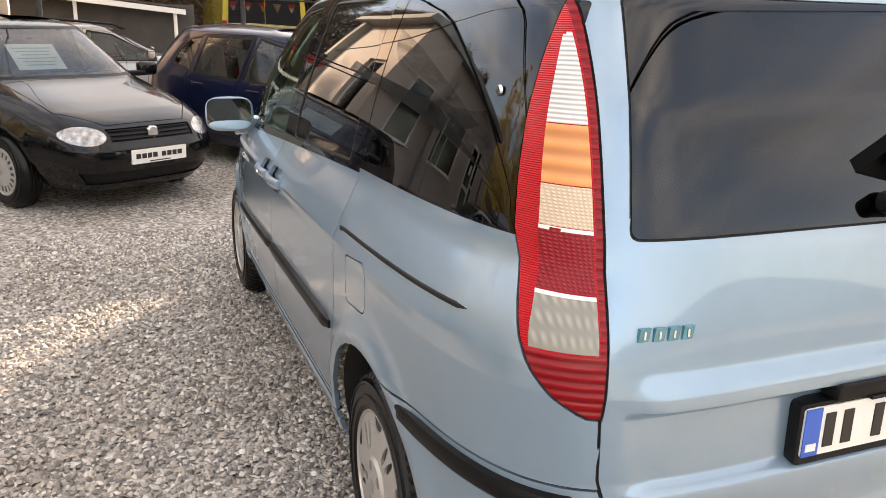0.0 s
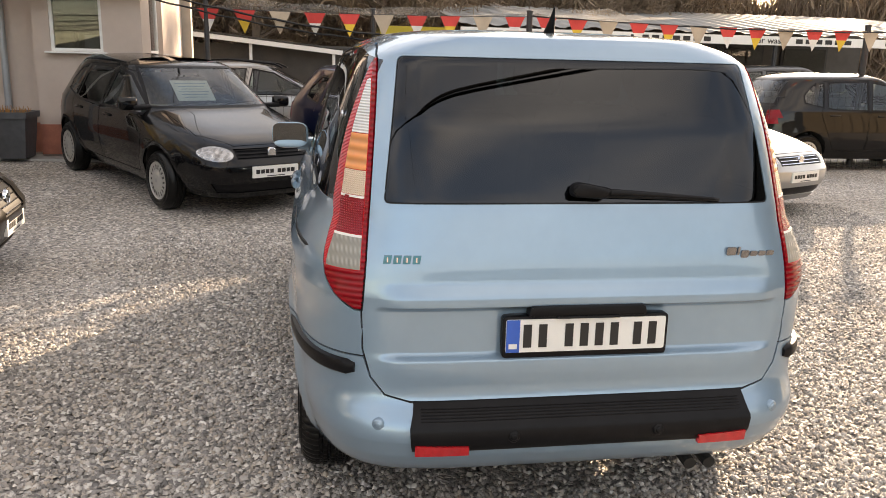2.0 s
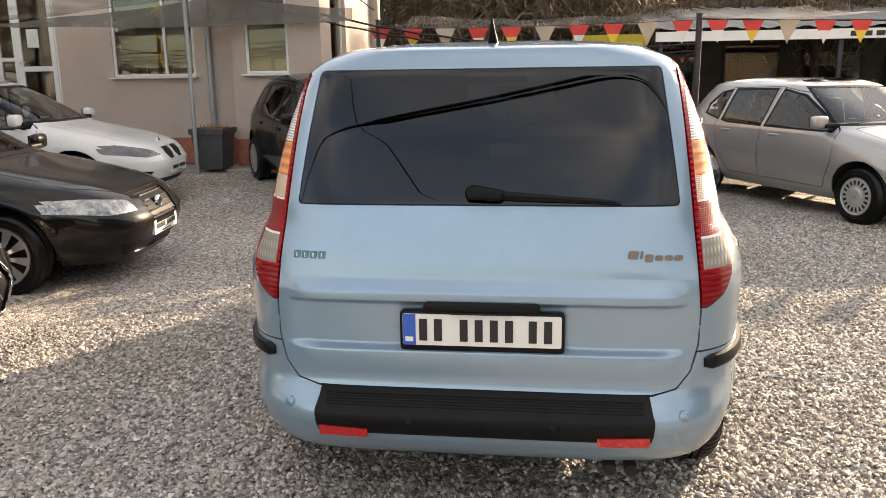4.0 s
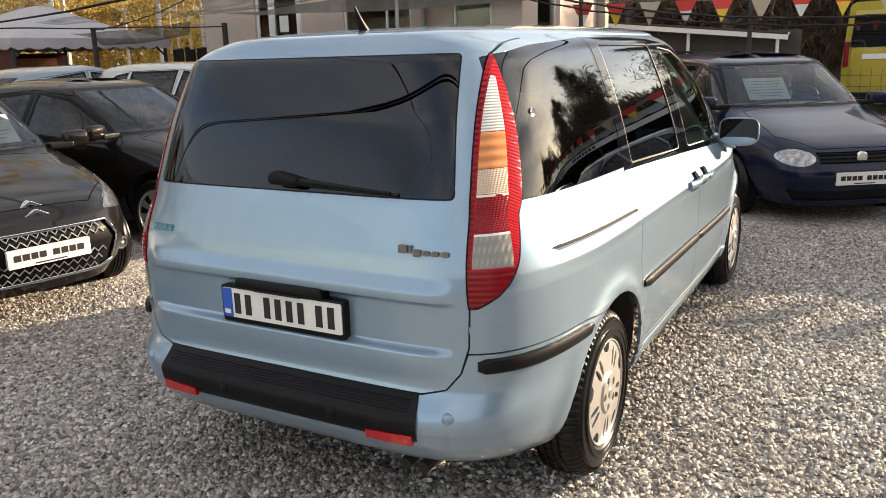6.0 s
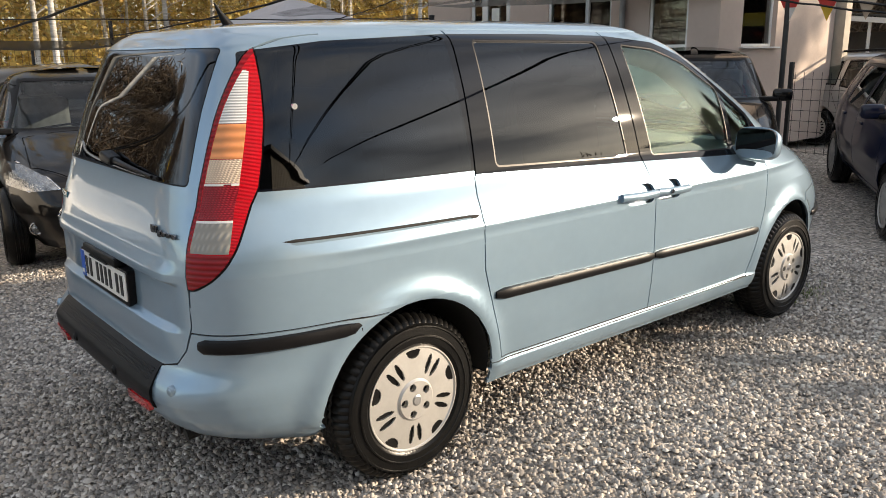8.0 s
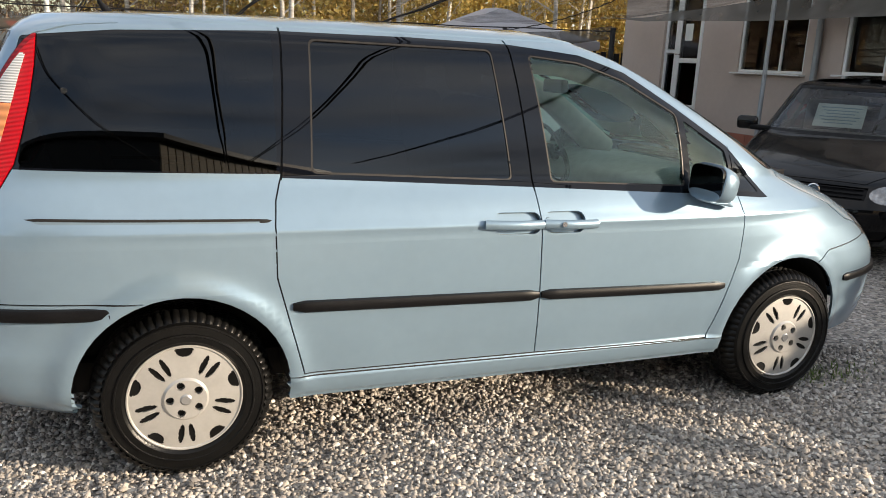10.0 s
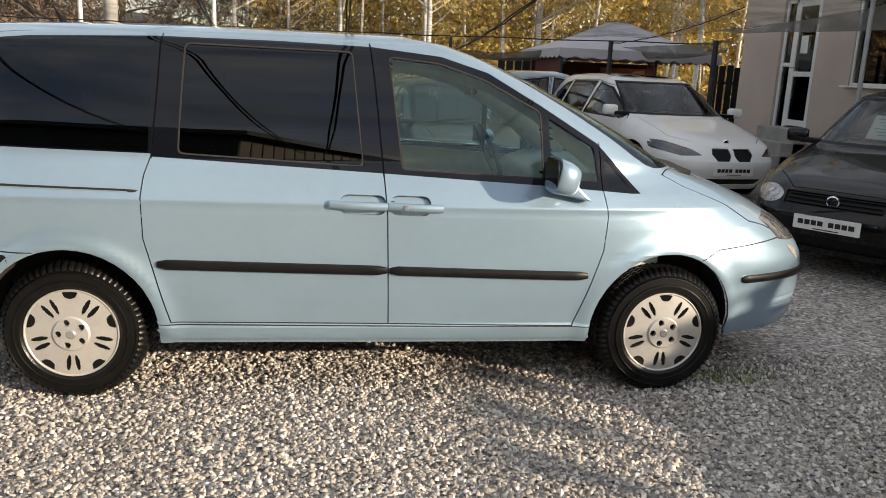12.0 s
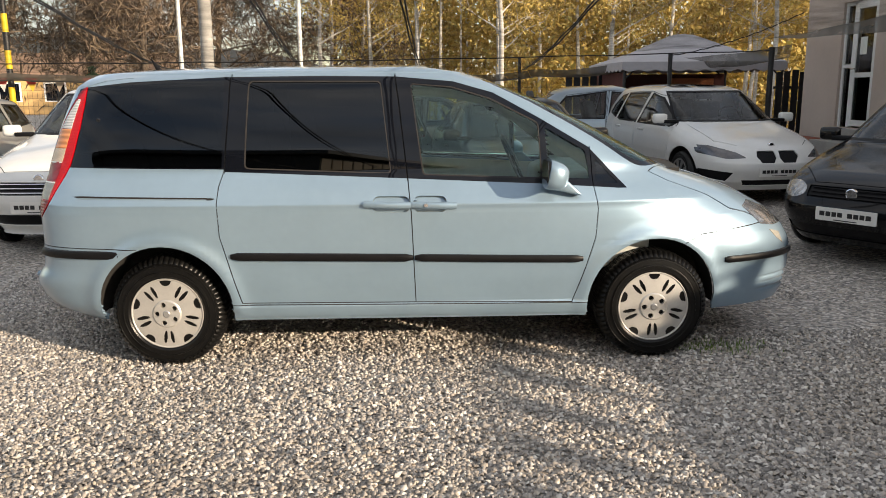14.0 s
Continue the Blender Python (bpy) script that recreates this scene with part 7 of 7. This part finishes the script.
def leaf_mesh(name, centres, size, material, upright=0.0):
    """Small bent leaves: two triangles each, at random turns."""
    c = np.asarray(centres, float)
    n = len(c)
    a = rng.normal(size=(n, 3)) + np.array([0, 0, upright])
    a /= np.linalg.norm(a, axis=1, keepdims=True)
    b = np.cross(a, rng.normal(size=(n, 3)))
    b /= np.linalg.norm(b, axis=1, keepdims=True)
    s = size * rng.uniform(0.6, 1.4, (n, 1))
    nn, wide = np.cross(a, b), 0.06 if upright else 0.5
    v = np.stack([c - a * s, c + b * s * wide + nn * s * 0.15, c + a * s, c - b * s * wide + nn * s * 0.15], 1)
    me = bpy.data.meshes.new(name)
    f = np.array([(0, 1, 2), (0, 2, 3)])[None] + (np.arange(n) * 4)[:, None, None]
    me.vertices.add(n * 4), me.loops.add(n * 6), me.polygons.add(n * 2)
    me.vertices.foreach_set("co", v.ravel().astype(np.float32))
    me.loops.foreach_set("vertex_index", f.ravel().astype(np.int32))
    me.polygons.foreach_set("loop_start", np.arange(0, n * 6, 3, dtype=np.int32))
    me.update(calc_edges=True)
    me.materials.append(material)
    return me


def tree(name, h, r, bark, leafm, leaves, size, spread, first=0.3, seed=0, label="", up=0.7, limbs=22):
    g = np.random.default_rng(seed)
    ob = thing(name, pose(0, 0, 0), label, "tree", "trees beyond the fence")
    bm = bmesh.new()
    lean = g.uniform(-0.25, 0.25, 2)
    path = [Vector((lean[0] * (k / 9) ** 2 * 2 + g.uniform(-0.05, 0.05), lean[1] * (k / 9) ** 2 * 2 + g.uniform(-0.05, 0.05), h * k / 9)) for k in range(10)]
    tube(path, r, 8, bm, r * 0.15)
    tips = []
    for k in range(limbs):
        t = first + (0.96 - first) * (k + g.uniform(0, 1)) / limbs
        i = min(8, int(t * 9))
        p = path[i].lerp(path[i + 1], t * 9 - i)
        az = g.uniform(0, 2 * math.pi)
        ln = spread * (1.15 - t) * g.uniform(0.6, 1.2)
        d = Vector((math.cos(az), math.sin(az), up * g.uniform(0.6, 1.4)))
        q = [p + d * (ln * j / 4) + Vector((0, 0, -0.10 * ln * (j / 4) ** 2)) + Vector(g.normal(0, 0.04 * ln, 3)) * (j / 4) for j in range(5)]
        tube(q, r * 0.30 * (1.1 - t) + 0.008, 5, bm, 0.004)
        tips += [(q[j], ln) for j in (2, 3, 4)]
        for _ in range(3):
            b0 = q[int(g.integers(1, 4))]
            d2 = (d + Vector(g.normal(0, 0.6, 3))).normalized()
            q2 = [b0 + d2 * (ln * 0.5 * j / 3) + Vector(g.normal(0, 0.03, 3)) for j in range(4)]
            tube(q2, 0.010, 4, bm, 0.003)
            tips += [(q2[2], ln * 0.6), (q2[3], ln * 0.6)]
    part("trunk", bm, bark, ob, smooth=60)
    if leaves:
        pick = g.integers(0, len(tips), leaves)
        cs = np.array([tips[i][0] for i in pick]) + g.normal(size=(leaves, 3)) * np.array([[tips[i][1] * 0.20 + 0.06] for i in pick])
        cr = part("crown", None, None, ob, mesh=leaf_mesh("crown", cs, size, leafm, 0.9 if leafm is LEAF_B else 0.0))
    return ob


birches = [tree("birch_tree", 11 + 1.5 * k, 0.085, BIRCH, LEAF_Y, 5200, 0.055, 2.0, 0.22, 20 + k, "tall birch with a white trunk and thin yellow leaves") for k in range(3)]
spots = [(x + rng.uniform(-0.8, 0.8), 17.5 + rng.uniform(0, 9)) for x in np.arange(1.0, 26, 1.5)] + [(x + rng.uniform(-1, 1), 20 + rng.uniform(0, 8)) for x in np.arange(-2, 1, 1.3)]
for i, (x, y) in enumerate(spots):
    m = pose(x, y, 0, 0, 0, rng.uniform(0, 360))
    if i < 3:
        birches[i].matrix_world = m
    else:
        copy_thing(birches[i % 3], m)
bare = [tree("bare_tree", 8.0, 0.16, BARK, LEAF_B, 9000, 0.22, 3.4, 0.22, 40 + k, "leafless autumn tree with spreading limbs", 0.55, 30) for k in range(2)]
for i, (x, y) in enumerate([(-6.8, 22), (-5.2, 25), (-9.5, 24), (-13, 22), (-1.2, 28), (22, 2.5), (24, -1), (23, 5.5), (26, 8), (25, 1.0), (27, -4), (28, 4), (22.5, 9.5), (21, 12), (26, -9), (29, -14), (27, 15)]):
    m = pose(x, y, 0, 0, 0, rng.uniform(0, 360))
    if i < 2:
        bare[i].matrix_world = m
    else:
        copy_thing(bare[i % 2], m)
sp = thing("spruce_tree", pose(-7.6, 19.5, 0) @ Matrix.Diagonal((0.7, 0.7, 0.62, 1.0)), "small dark green spruce beyond the fence", "tree", "trees beyond the fence")
part("trunk", tube([(0, 0, 0), (0, 0, 3.6)], 0.08, 8, None, 0.02), BARK, sp)
cs = []
for k in range(3600):
    z = 0.4 + 3.3 * rng.uniform(0, 1) ** 1.2
    rr = (3.9 - z) * 0.50 * rng.uniform(0.2, 1) ** 0.5 * (0.8 + 0.3 * math.sin(z * 14))
    a = rng.uniform(0, 2 * math.pi)
    cs.append((rr * math.cos(a), rr * math.sin(a), z - 0.22 * rr))
part("crown", None, None, sp, mesh=leaf_mesh("crown", cs, 0.07, LEAF_G))
# woods farther off: leaves and stems in one sheet of growth
cs = []
for k in range(145000):
    x = rng.uniform(-1, 48)
    y = 27 + rng.uniform(0, 14) + 3 * math.sin(x * 0.7)
    cs.append((x, y, rng.uniform(0, 1) ** 0.9 * (9 + 4 * noise.noise(Vector((x * 0.35, y * 0.35, 0))))))
for k in range(45000):
    x = rng.uniform(2, 70)
    y = 44 + rng.uniform(0, 10)
    cs.append((x, y, rng.uniform(0, 1) * (11 + 4 * noise.noise(Vector((x * 0.2, 0, 5))))))
tagged(new("birch_wood", leaf_mesh("birch_wood", cs, 0.135, LEAF_Y)), "yellow autumn birch wood behind the lot", "wood", kind="stuff")
cs = []
for k in range(90000):
    y = rng.uniform(-30, 34)
    x = 32 + rng.uniform(0, 6) + 3 * math.sin(y * 0.6)
    cs.append((x, y, rng.uniform(0, 1) * (5.5 + 3.0 * noise.noise(Vector((x * 0.3, y * 0.3, 3))))))
tagged(new("brown_wood", leaf_mesh("brown_wood", cs, 0.55, LEAF_B, 3.0)), "brown leafless thicket beyond the canopy", "wood", kind="stuff")
bm = bmesh.new()
for k in range(60):
    x, y = rng.uniform(0, 40), 24 + rng.uniform(0, 14)
    tube([(x, y, 0), (x + rng.uniform(-0.3, 0.3), y, 5), (x + rng.uniform(-0.6, 0.6), y, 11)], rng.uniform(0.05, 0.12), 5, bm, 0.02)
tagged(part("birch_stems", bm, BIRCH, None), "slim white birch stems of the wood", "wood", kind="stuff")
# undergrowth and hills far away
HILL = M("distant_hill", (0.045, 0.05, 0.05), 0.95, 0, 0, 0.2, 0.05)
for nm, cx, cy, rx, ry, hh in (("hill", 20, -330, 260, 60, 52), ("hill", -240, -120, 80, 200, 46), ("hill", -160, 300, 180, 60, 30)):
    bm = bmesh.new()
    g = 36
    V = [[bm.verts.new((cx + rx * (2 * i / g - 1), cy + ry * (2 * j / 10 - 1), hh * max(0, 1 - (2 * i / g - 1) ** 2) * max(0, 1 - (2 * j / 10 - 1) ** 2) * (0.75 + 0.4 * noise.noise(Vector((i * 0.25, j * 0.3, cx)))) - 0.5)) for j in range(11)] for i in range(g + 1)]
    for i in range(g):
        for j in range(10):
            bm.faces.new((V[i][j], V[i + 1][j], V[i + 1][j + 1], V[i][j + 1]))
    tagged(part(nm, bm, HILL, None, smooth=True), "hazy distant hill ridge", "hill", kind="structure")
